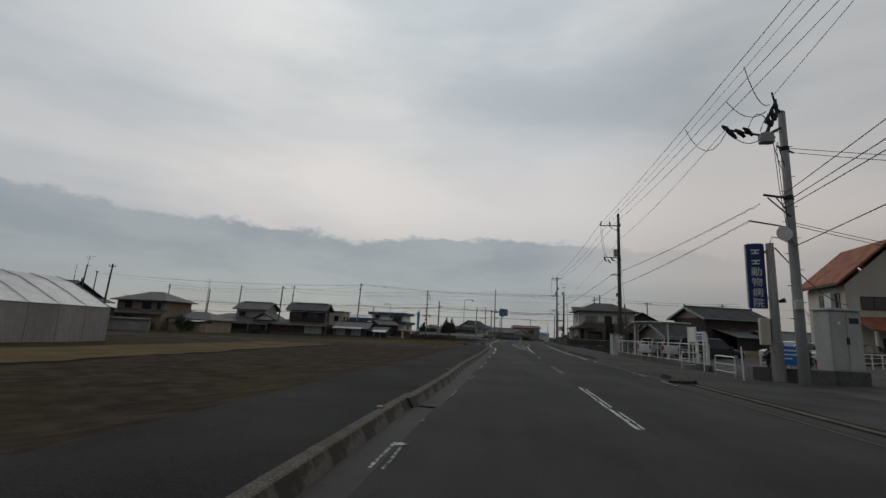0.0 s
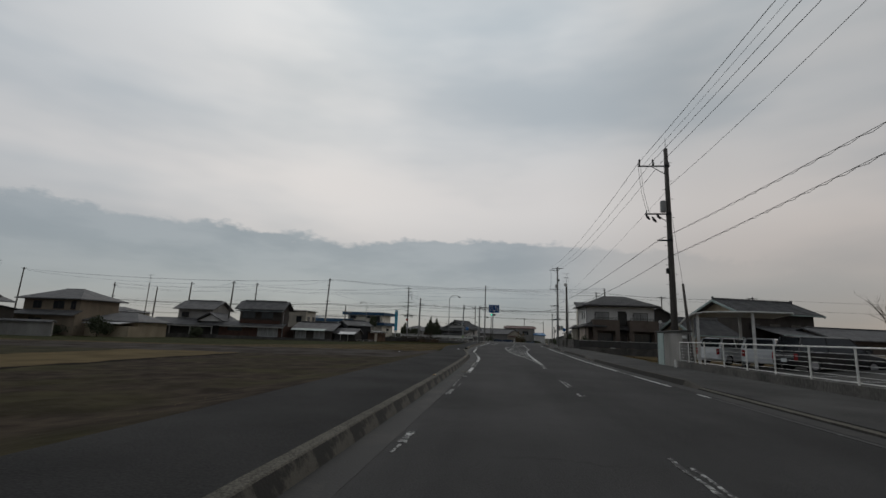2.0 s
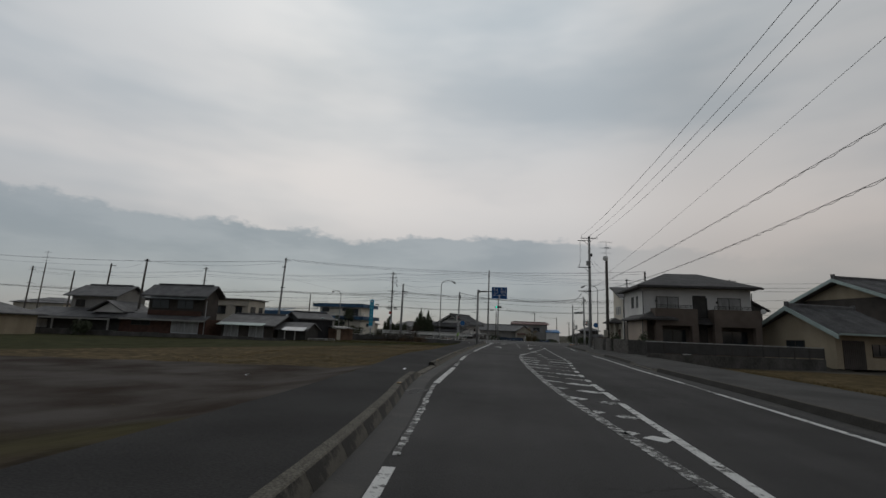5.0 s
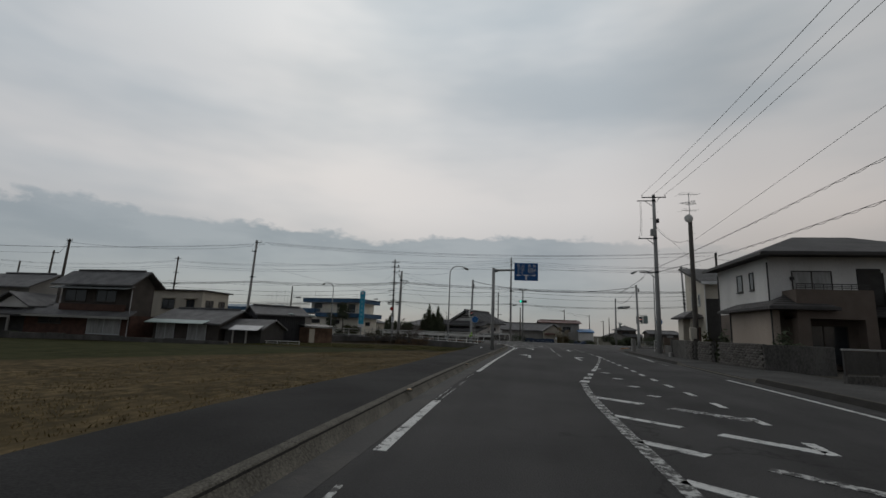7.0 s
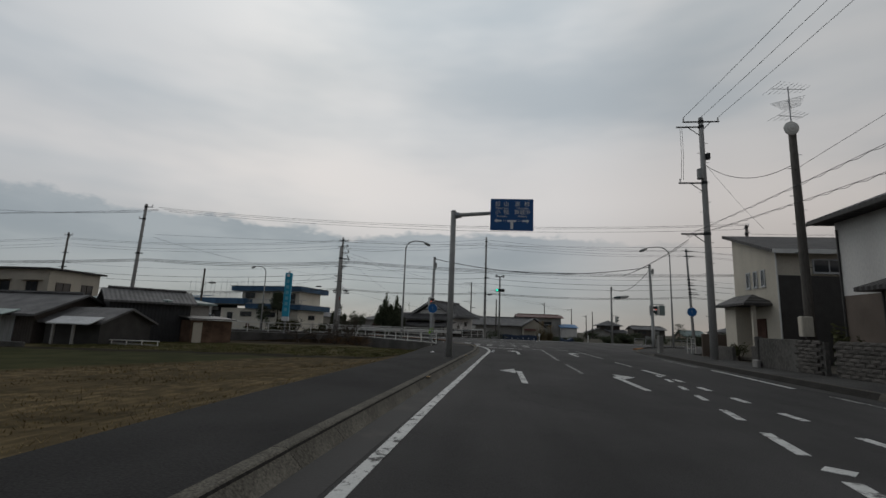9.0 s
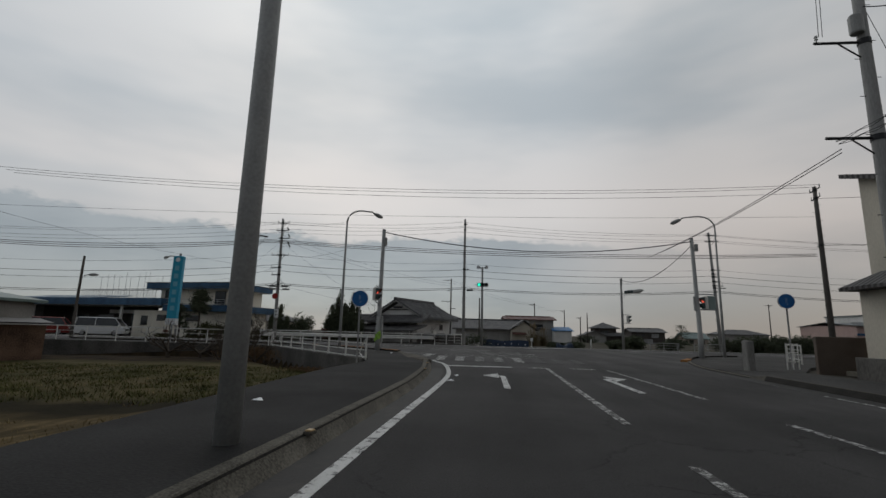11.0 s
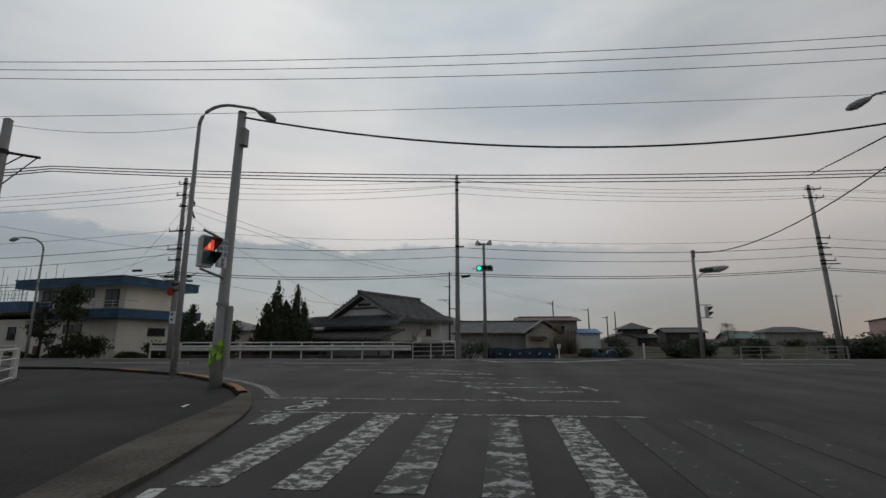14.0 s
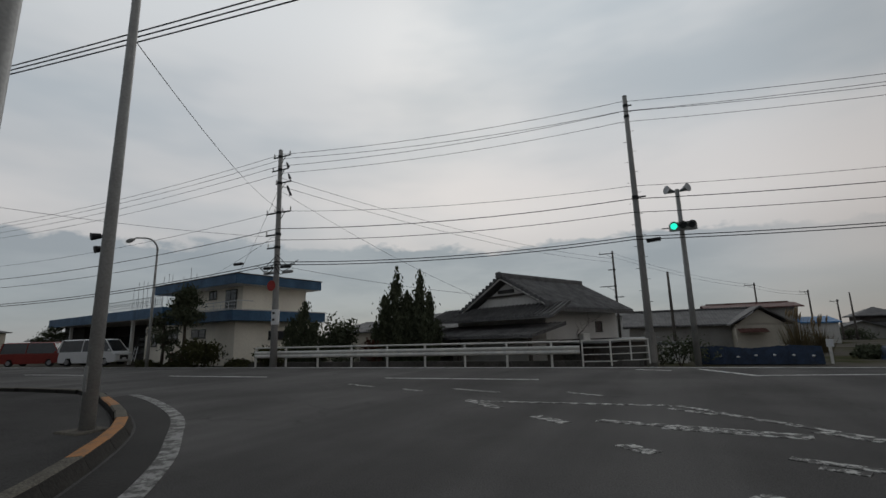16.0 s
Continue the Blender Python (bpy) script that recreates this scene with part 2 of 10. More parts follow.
SHEETBLUE = mat("faded blue-grey sheet", (0.11, 0.17, 0.22), 0.6, 0.25, 1.5, 20, 0.1)
GREENROOF = mat("grey-green sheet roof", (0.16, 0.21, 0.20), 0.5, 0.2, 1.0, 16, 0.05)
SHEETROOF = ribbed("weathered sheet roof", (0.17, 0.18, 0.18), 0.5, 0.08, "X", 0.4, metal=0.2)
REDSHEET = ribbed("red-brown sheet roof", (0.12, 0.055, 0.045), 0.6, 0.3, "X", 0.5)
PALEROOF = mat("pale teal trim", (0.33, 0.40, 0.38), 0.55, 0.15, 1.5, 16, 0.05)
TRIM = mat("white trim", (0.62, 0.62, 0.60), 0.5, 0.1, 3, 20, 0)
DARKTRIM = mat("dark trim", (0.045, 0.042, 0.04), 0.5, 0.15, 3, 20, 0)
ALU = mat("bronze window frame", (0.05, 0.045, 0.04), 0.4, 0.1, 3, 20, 0, metal=0.4)
SILVER = mat("silver window frame", (0.42, 0.43, 0.44), 0.4, 0.1, 3, 20, 0, metal=0.4)
GLASS = mat("window glass", (0.03, 0.034, 0.038), 0.08, 0.2, 0.6, 5, 0, spec=0.6)
CURTAIN = mat("curtained glass", (0.30, 0.30, 0.29), 0.25, 0.25, 1.5, 8, 0, streak=6)
FILM = mat("greenhouse film", (0.38, 0.385, 0.39), 0.4, 0.2, 0.6, 9, 0.1, tint=(0.45, 0.455, 0.46))
FILMSIDE = mat("dirty greenhouse film", (0.30, 0.285, 0.28), 0.4, 0.2, 0.5, 7, 0.15, streak=5)
CANOPY = mat("smoked canopy sheet", (0.20, 0.205, 0.20), 0.3, 0.2, 1.0, 10, 0)
SIGNBLUE = mat("road sign blue", (0.012, 0.085, 0.26), 0.4, 0.08, 2, 20, 0)
DEEPBLUE = mat("deep blue panel", (0.018, 0.035, 0.13), 0.4, 0.1, 2, 20, 0)
CYANPANEL = mat("cyan panel", (0.03, 0.33, 0.50), 0.45, 0.12, 2, 20, 0)
SKYPANEL = mat("bright blue poster", (0.03, 0.16, 0.48), 0.4, 0.15, 4, 20, 0)
# shade on the kerb sides, put into a near-black colour
SHADEFACE = mat("shade-dark kerb face", (0.03, 0.028, 0.025), 0.9, 0.4, 1.5, 30, 0.3, spec=0.15)
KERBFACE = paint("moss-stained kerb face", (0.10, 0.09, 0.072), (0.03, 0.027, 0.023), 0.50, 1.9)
TEALLENS = mat("unlit green lamp lens", (0.05, 0.11, 0.10), 0.3, 0.2, 5, 20, 0)
ROUNDBLUE = mat("sun-bleached sign blue", (0.02, 0.13, 0.36), 0.45, 0.2, 4, 20, 0)
CABINET = mat("light grey cabinet paint", (0.40, 0.40, 0.385), 0.5, 0.15, 2, 30, 0.05, streak=2)
FADEDMARK = mat("faded sign symbol", (0.13, 0.25, 0.45), 0.5, 0.3, 9, 30, 0)
TEALGREY = mat("teal-grey sign back", (0.24, 0.30, 0.29), 0.5, 0.15, 2, 20, 0)
SIGNWHITE = mat("sign white", (0.72, 0.73, 0.74), 0.4, 0.04, 2, 20, 0)
BARK = mat("bark", (0.07, 0.055, 0.042), 0.95, 0.4, 6, 40, 0.6)
LEAF = mat("dark evergreen leaves", (0.05, 0.06, 0.038), 0.8, 0.5, 3, 30, 0, spec=0.1, tint=(0.072, 0.082, 0.05))
LEAFB = mat("olive shrub leaves", (0.05, 0.055, 0.026), 0.8, 0.5, 3, 30, 0, spec=0.1, tint=(0.06, 0.06, 0.026))
LEAFRED = mat("reddish shrub leaves", (0.08, 0.035, 0.024), 0.8, 0.5, 3, 30, 0, spec=0.1)
REED = mat("dry reed", (0.20, 0.15, 0.09), 0.85, 0.4, 3, 30, 0)
STRAW = mat("dry rice stubble", (0.12, 0.088, 0.042), 0.9, 0.5, 0.6, 20, 0, spec=0.05, tint=(0.19, 0.145, 0.075))
GRASS = mat("winter grass", (0.06, 0.068, 0.024), 0.9, 0.5, 0.6, 20, 0, spec=0.05, tint=(0.085, 0.085, 0.032))
CARWHITE = mat("white car paint", (0.70, 0.71, 0.72), 0.25, 0.03, 2, 10, 0, spec=0.6)
CARBLACK = mat("black car paint", (0.012, 0.012, 0.014), 0.2, 0.1, 2, 10, 0, spec=0.6)
CARRED = mat("dull red car paint", (0.22, 0.035, 0.028), 0.35, 0.08, 2, 10, 0)
RUBBER = mat("tyre rubber", (0.018, 0.018, 0.018), 0.85, 0.15, 5, 30, 0.1)
RIM = mat("wheel rim", (0.34, 0.34, 0.35), 0.35, 0.1, 5, 20, 0, metal=0.6)
REFLECT = mat("yellow reflector", (0.40, 0.26, 0.10), 0.4, 0.15, 5, 20, 0)
LAMPLENS = mat("clear lamp lens", (0.55, 0.56, 0.57), 0.2, 0.05, 5, 20, 0)
REDLENS = mat("red lamp lens", (0.28, 0.02, 0.02), 0.25, 0.05, 5, 20, 0)
REDLIT = mat("lit red lamp", (0.6, 0.04, 0.02), 0.3, 0.05, 5, 20, 0, glow=((1.0, 0.12, 0.07), 0.45))
REDBRIGHT = mat("bright red lamp figure", (0.8, 0.2, 0.1), 0.3, 0.05, 5, 20, 0, glow=((1.0, 0.25, 0.15), 0.75))
GREENLIT = mat("lit green lamp", (0.02, 0.5, 0.35), 0.3, 0.05, 5, 20, 0, glow=((0.02, 0.85, 0.55), 1.2))
DARKLENS = mat("unlit lamp", (0.02, 0.025, 0.025), 0.3, 0.1, 5, 20, 0)
LIME = mat("lime mesh", (0.28, 0.52, 0.06), 0.7, 0.25, 9, 30, 0.1)
BLUETARP = mat("blue tarpaulin", (0.013, 0.028, 0.06), 0.5, 0.4, 2.5, 12, 0.4)
PINKWALL = mat("pinkish cladding", (0.42, 0.30, 0.27), 0.7, 0.08, 1, 10, 0)
TEALDECK = mat("green paved yard", (0.05, 0.13, 0.11), 0.8, 0.2, 1, 30, 0.2)


# ---- mesh helpers ----
class Solid:
    """Collects vertices and faces of one mesh."""

    def __init__(self):
        self.v, self.f = [], []

    def add(self, verts, faces):
        k = len(self.v)
        self.v += [tuple(p) for p in verts]
        self.f += [tuple(i + k for i in f) for f in faces]
        return self

    def box(self, x0, x1, y0, y1, z0, z1):
        return self.add([(x, y, z) for z in (z0, z1) for x, y in ((x0, y0), (x1, y0), (x1, y1), (x0, y1))],
                        [(3, 2, 1, 0), (4, 5, 6, 7), (0, 1, 5, 4), (1, 2, 6, 5), (2, 3, 7, 6), (3, 0, 4, 7)])

    def soft(self, x0, x1, y0, y1, z0, z1, c=0.02):
        """A box with its upright and upper edges cut off."""
        def ring(a, z):
            xa, xb, ya, yb = x0 + a, x1 - a, y0 + a, y1 - a
            return [(xa + c, ya, z), (xb - c, ya, z), (xb, ya + c, z), (xb, yb - c, z), (xb - c, yb, z), (xa + c, yb, z), (xa, yb - c, z), (xa, ya + c, z)]
        vs = ring(0, z0) + ring(0, z1 - c) + ring(c, z1)
        fs = [tuple(reversed(range(8))), tuple(range(16, 24))]
        for k in (0, 8):
            fs += [(k + i, k + (i + 1) % 8, k + 8 + (i + 1) % 8, k + 8 + i) for i in range(8)]
        return self.add(vs, fs)

    def prism(self, pts, z0, z1):
        n = len(pts)
        return self.add([(x, y, z0) for x, y in pts] + [(x, y, z1) for x, y in pts],
                        [tuple(reversed(range(n))), tuple(range(n, 2 * n))] + [(i, (i + 1) % n, n + (i + 1) % n, n + i) for i in range(n)])

    def side(self, pts, y0, y1):
        """A prism of a profile in x and z, from y0 to y1."""
        n = len(pts)
        return self.add([(x, y0, z) for x, z in pts] + [(x, y1, z) for x, z in pts],
                        [tuple(range(n)), tuple(reversed(range(n, 2 * n)))] + [(i, n + i, n + (i + 1) % n, (i + 1) % n) for i in range(n)])

    def tube(self, pts, r, n=8, cap=True):
        """A round rod along points; r is one radius or one for each point."""
        pts = [Vector(p) for p in pts]
        rs = r if isinstance(r, (list, tuple)) else [r] * len(pts)
        vs = []
        for i, p in enumerate(pts):
            d = (pts[min(i + 1, len(pts) - 1)] - pts[max(i - 1, 0)]).normalized()
            a = Vector((0, 0, 1)) if abs(d.z) < 0.9 else Vector((1, 0, 0))
            u = d.cross(a).normalized()
            w = d.cross(u)
            vs += [p + rs[i] * (math.cos(2 * math.pi * k / n) * u + math.sin(2 * math.pi * k / n) * w) for k in range(n)]
        fs = [(i * n + k, (i + 1) * n + k, (i + 1) * n + (k + 1) % n, i * n + (k + 1) % n) for i in range(len(pts) - 1) for k in range(n)]
        if cap:
            fs += [tuple(range(n)), tuple(reversed(range((len(pts) - 1) * n, len(pts) * n)))]
        return self.add(vs, fs)

    def ball(self, c, r, n=8, m=6):
        rx, ry, rz = r if isinstance(r, tuple) else (r, r, r)
        vs = [(c[0], c[1], c[2] - rz)]
        for i in range(1, m):
            a = math.pi * i / m
            vs += [(c[0] + rx * math.sin(a) * math.cos(2 * math.pi * k / n), c[1] + ry * math.sin(a) * math.sin(2 * math.pi * k / n), c[2] - rz * math.cos(a)) for k in range(n)]
        vs.append((c[0], c[1], c[2] + rz))
        fs = [(0, 1 + (k + 1) % n, 1 + k) for k in range(n)]
        for i in range(m - 2):
            a = 1 + i * n
            fs += [(a + k, a + (k + 1) % n, a + n + (k + 1) % n, a + n + k) for k in range(n)]
        a = 1 + (m - 2) * n
        fs += [(a + k, a + (k + 1) % n, len(vs) - 1) for k in range(n)]
        return self.add(vs, fs)

    def disc(self, c, r, t, n=24):
        """A disc that faces -y, t thick."""
        return self.tube([(c[0], c[1], c[2]), (c[0], c[1] + t, c[2])], r, n)

    def mesh(self, name, material):
        me = bpy.data.meshes.new(name)
        me.from_pydata(self.v, [], self.f)
        me.validate()
        me.materials.append(material)
        return me


def turned(me):
    """Outward normals for a mesh of closed pieces."""
    bm = bmesh.new()
    bm.from_mesh(me)
    bmesh.ops.recalc_face_normals(bm, faces=bm.faces)
    bm.to_mesh(me)
    bm.free()
    return me


def part(name, solid, material, parent=None, label="", smooth=False, clean=True):
    """One mesh object under a thing or under a part."""
    me = solid.mesh(name, material)
    if clean and len(solid.f) < 20000:
        turned(me)
    if smooth:
        for p in me.polygons:
            p.use_smooth = True
    ob = new(name, me)
    ob.parent = parent
    return tagged(ob, label)


def thing(name, x, y, z, rz, label, category, group="", kind=""):
    """An empty at the base of a thing, which carries its parts."""
    ob = new(name)
    ob.empty_display_size = 0.3
    ob.matrix_basis = pose(x, y, z, 0, 0, rz)
    return tagged(ob, label, category, group, kind)


def lone(name, solid, material, label, category, group="", kind="", at=None, smooth=False):
    """A thing of one mesh."""
    ob = part(name, solid, material, None, "", smooth)
    if at:
        ob.matrix_basis = at
    return tagged(ob, label, category, group, kind)


def words(text, size, material, parent, m, name="lettering", label=""):
    """Raised lettering, turned into a mesh."""
    cu = bpy.data.curves.new(name, "FONT")
    cu.body, cu.size, cu.align_x, cu.align_y, cu.extrude = text, size, "CENTER", "CENTER", 0.004
    tmp = new(name, cu)
    me = bpy.data.meshes.new_from_object(tmp.evaluated_get(bpy.context.evaluated_depsgraph_get()))
    bpy.data.objects.remove(tmp)
    me.materials.clear()
    me.materials.append(material)
    ob = new(name, me)
    ob.parent, ob.matrix_basis = parent, m
    return tagged(ob, label)


def along(pts, step):
    """Points and headings every step metres along a polyline in the plan."""
    out, carry = [], 0.0
    for (xa, ya), (xb, yb) in zip(pts, pts[1:]):
        d = math.hypot(xb - xa, yb - ya)
        s = carry
        while s < d:
            out.append((xa + (xb - xa) * s / d, ya + (yb - ya) * s / d, math.atan2(yb - ya, xb - xa)))
            s += step
        carry = s - d
    return out


def smooth_line(pts, n=6):
    """A rounded polyline through the points."""
    out = []
    for i in range(len(pts) - 1):
        p0, p1, p2, p3 = pts[max(i - 1, 0)], pts[i], pts[i + 1], pts[min(i + 2, len(pts) - 1)]
        for k in range(n):
            t = k / n
            out.append(tuple(0.5 * (2 * b + (c - a) * t + (2 * a - 5 * b + 4 * c - d) * t * t + (3 * b - a - 3 * c + d) * t ** 3) for a, b, c, d in zip(p0, p1, p2, p3)))
    return out + [tuple(pts[-1])]


def offset(pts, d):
    """The polyline moved d to its right."""
    out = []
    for i, p in enumerate(pts):
        a, b = pts[max(i - 1, 0)], pts[min(i + 1, len(pts) - 1)]
        l = math.hypot(b[0] - a[0], b[1] - a[1]) or 1
        out.append((p[0] + d * (b[1] - a[1]) / l, p[1] - d * (b[0] - a[0]) / l))
    return out


def ribbon(left, right, z0, z1):
    """A solid strip between two polylines of equal length."""
    s, n = Solid(), len(left)
    for z in (z0, z1):
        s.v += [(x, y, z) for x, y in left] + [(x, y, z) for x, y in right]
    for i in range(n - 1):
        a, b, c, d = i, i + 1, n + i + 1, n + i
        s.f += [(a, b, c, d), (2 * n + a, 2 * n + d, 2 * n + c, 2 * n + b), (a, 2 * n + a, 2 * n + b, b), (d, c, 2 * n + c, 2 * n + d)]
    s.f += [(0, n, 3 * n, 2 * n), (n - 1, 3 * n - 1, 4 * n - 1, 2 * n - 1)]
    return s


def at_y(pts, y):
    """x of a polyline that runs along y."""
    for (xa, ya), (xb, yb) in zip(pts, pts[1:]):
        if ya <= y <= yb:
            return xa + (xb - xa) * (y - ya) / (yb - ya)
    return pts[0][0] if y < pts[0][1] else pts[-1][0]

# ---- plan of the road ----
L_KERB = smooth_line([(-1.42, -30), (-1.42, 4), (-1.32, 8), (-1.23, 12), (-1.23, 17), (-1.06, 25), (-1.0, 30), (-0.96, 36), (-1.02, 41), (-1.35, 45.6), (-1.72, 49), (-1.86, 52), (-1.88, 56), (-1.93, 61), (-1.93, 65), (-1.85, 70), (-1.73, 75), (-1.5, 82), (-1.24, 89.5), (-1.22, 92), (-1.34, 95), (-1.56, 97.1), (-1.86, 99.4), (-2.4, 102.0), (-3.35, 105.0), (-4.62, 107.3), (-5.6, 108.48), (-6.62, 109.58), (-8.15, 110.95), (-9.7, 111.98), (-12.3, 113.25), (-14.6, 114.15), (-17.5, 114.4), (-30, 113.6), (-120, 108.9), (-400, 95)], 5)
L_WALK = smooth_line([(-3.75, -30), (-3.65, 6), (-3.5, 15), (-3.35, 30), (-3.3, 46), (-3.8, 52), (-4.15, 58), (-4.1, 62), (-3.75, 68), (-3.8, 76), (-3.7, 84), (-4.0, 92), (-4.1, 98.5)], 5)
R_KERB = smooth_line([(5.5, -30), (5.55, 12), (5.5, 16), (5.55, 28), (5.55, 36), (5.75, 43), (6.2, 51), (6.3, 56), (6.5, 61), (6.9, 66), (7.08, 72), (7.35, 78), (7.6, 85.5), (7.9, 91), (8.4, 98), (8.95, 102), (10.6, 107), (12.6, 110.6), (16, 113.8), (24, 115.6), (60, 117.8), (400, 135)], 5)
L_LINE = smooth_line([(-1.1, -30), (-1.06, 4), (-1.0, 6.6), (-0.93, 9.7), (-0.81, 13.3), (-0.75, 17.3), (-0.69, 20.7), (-0.59, 26.6), (-0.52, 31), (-0.49, 36.5), (-0.52, 40), (-0.85, 45), (-1.15, 48.5), (-1.23, 51), (-1.27, 54), (-1.35, 57), (-1.44, 60), (-1.49, 63), (-1.47, 65.5), (-1.4, 68.5), (-1.33, 72), (-1.25, 76), (-1.13, 80), (-0.92, 87.5), (-0.8, 91), (-0.76, 94), (-0.9, 96.1), (-1.14, 98), (-1.36, 99.2), (-1.78, 100.4), (-2.0, 101.3)], 4)
R_LINE = smooth_line([(5.0, -30), (5.0, 7), (5.05, 16), (5.03, 30), (5.07, 36), (5.2, 43), (5.5, 50), (5.72, 54.6), (5.85, 58.7), (6.06, 62.4), (6.36, 68), (6.68, 78.6), (6.82, 81.3), (7.18, 85.8), (7.36, 90), (7.7, 95), (8.3, 100), (8.77, 104.2)], 4)


def near_edge(x):
    return 114.9 + 0.05 * x


def far_edge(x):
    return 126.6 + 0.05 * x


def ground_height(x, y):
    """Height of the land: the fields lie below the road."""
    h = -0.06
    if x < -3.0:
        fence = 98.9 + (-4.1 - x) * 1.19 if x > -13.3 else 109.6 + 0.03 * (x + 13)
        if y < fence:
            k = min(1.0, max(0.0, (-3.9 - x) / 2.0)) * min(1.0, (fence - y) / 0.8)
            h -= k * (0.25 + 0.014 * min(60, max(0, -4 - x)))
            if y > 94:
                h -= 0.95 * min(1.0, (y - 94) / 3) * max(0.0, 1 - (fence - y) / 4) * min(1.0, max(0.0, (-4.2 - x) / 0.6))
    elif x > 9.6 and 46.5 < y < 73 + 0.3 * (x - 10):
        h -= 0.45 * min(1.0, (x - 9.6) / 2.0) * min(1.0, (y - 46.5) / 3.0)
    if y > 127 + 0.05 * x:
        h = -0.06 - 0.3 * min(1.0, (y - 127 - 0.05 * x) / 3)
    return h


# ---- ground: one sheet to the horizon ----
def ground_material():
    m = mat("field ground", (0.04, 0.033, 0.022), 0.95, 0.4, 0.4, 9, 0.9, spec=0.03)
    nt = m.node_tree
    p = nt.nodes["Principled BSDF"]
    soil = p.inputs["Base Color"].links[0].from_socket
    co = nt.nodes.new("ShaderNodeTexCoord").outputs["Object"]
    sp = nt.nodes.new("ShaderNodeSeparateXYZ")
    nt.links.new(co, sp.inputs[0])

    def noise_of(scale, detail=5):
        n = nt.nodes.new("ShaderNodeTexNoise")
        n.inputs["Scale"].default_value, n.inputs["Detail"].default_value = scale, detail
        nt.links.new(co, n.inputs["Vector"])
        return n.outputs[0]

    def calc(op, a, b, clamp=False):
        n = nt.nodes.new("ShaderNodeMath")
        n.operation, n.use_clamp = op, clamp
        for i, v in enumerate((a, b)):
            if isinstance(v, (int, float)):
                n.inputs[i].default_value = v
            else:
                nt.links.new(v, n.inputs[i])
        return n.outputs[0]

    wob = calc("MULTIPLY", calc("SUBTRACT", noise_of(0.35), 0.5), 2.2)
    x, y = calc("ADD", sp.outputs[0], wob), calc("ADD", sp.outputs[1], wob)

    def step_up(v, edge, width):
        return calc("MULTIPLY", calc("SUBTRACT", v, edge), 1.0 / width, True)

    def blend(fac, a, b):
        n = nt.nodes.new("ShaderNodeMix")
        n.data_type = "RGBA"
        nt.links.new(fac, n.inputs[0])
        for sock, v in ((n.inputs[6], a), (n.inputs[7], b)):
            if isinstance(v, tuple):
                sock.default_value = (*v, 1)
            else:
                nt.links.new(v, sock)
        return n.outputs[2]

    def two(a, b, scale):
        return blend(calc("MULTIPLY", calc("SUBTRACT", noise_of(scale, 7), 0.35), 3.3, True), a, b)

    straw = blend(calc("MULTIPLY", calc("SUBTRACT", noise_of(2.4, 6), 0.42), 5.0, True), two((0.05, 0.038, 0.02), (0.092, 0.068, 0.036), 0.55), two((0.10, 0.073, 0.037), (0.18, 0.132, 0.07), 0.45))
    row = nt.nodes.new("ShaderNodeTexWave")
    row.bands_direction, row.wave_profile = "X", "SIN"
    row.inputs["Scale"].default_value, row.inputs["Distortion"].default_value, row.inputs["Detail"].default_value, row.inputs["Detail Scale"].default_value = 0.314159 / 0.3, 3.0, 3.0, 1.5
    nt.links.new(co, row.inputs["Vector"])
    straw = blend(calc("MULTIPLY", row.outputs["Fac"], 0.42), straw, two((0.035, 0.029, 0.014), (0.06, 0.048, 0.023), 1.5))
    grass = two((0.027, 0.030, 0.0105), (0.05, 0.05, 0.02), 0.9)
    clods = two((0.026, 0.020, 0.0145), (0.066, 0.050, 0.036), 1.6)
    earth = blend(calc("MULTIPLY", calc("SUBTRACT", noise_of(0.28, 6), 0.44), 4.0, True), clods, two((0.034, 0.031, 0.014), (0.062, 0.054, 0.026), 0.8))
    mud = two((0.034, 0.025, 0.019), (0.085, 0.076, 0.069), 0.45)
    pale = two((0.10, 0.075, 0.038), (0.15, 0.112, 0.058), 0.5)
    yard = two((0.07, 0.064, 0.054), (0.11, 0.10, 0.086), 0.5)
    left = step_up(calc("MULTIPLY", x, -1), 3.2, 0.3)
    # dark tilled plot, pale strip behind it, stubble plot, green strip
    c = blend(step_up(calc("MULTIPLY", x, -1), 15.6, 0.25), earth, pale)
    c = blend(calc("MULTIPLY", step_up(calc("MULTIPLY", x, -1), 15.1, 0.2), calc("SUBTRACT", 1.0, step_up(calc("MULTIPLY", x, -1), 15.8, 0.2))), c, two((0.008, 0.0065, 0.005), (0.014, 0.011, 0.008), 1.0))
    c = blend(step_up(calc("MULTIPLY", x, -1), 23.5, 0.6), c, two((0.035, 0.033, 0.018), (0.06, 0.052, 0.03), 0.9))
    c = blend(step_up(y, 44.0, 0.8), c, mud)
    c = blend(step_up(y, 56.0, 0.4), c, straw)
    green_line = calc("SUBTRACT", calc("MULTIPLY", x, -1), calc("MULTIPLY", calc("SUBTRACT", 103.5, y), 0.56))
    late = blend(step_up(green_line, 0.0, 1.2), straw, grass)
    c = blend(step_up(y, 58.0, 1.0), c, late)
    c = blend(step_up(y, 88.3, 0.6), c, two((0.016, 0.013, 0.008), (0.026, 0.022, 0.012), 1.0))
    c = blend(step_up(y, 89.8, 0.8), c, two((0.05, 0.048, 0.02), (0.11, 0.088, 0.046), 0.7))
    c = blend(step_up(y, 100.5, 1.5), c, two((0.016, 0.012, 0.009), (0.05, 0.036, 0.02), 1.2))
    c = blend(step_up(calc("MULTIPLY", x, -1), 120.0, 20), c, grass)
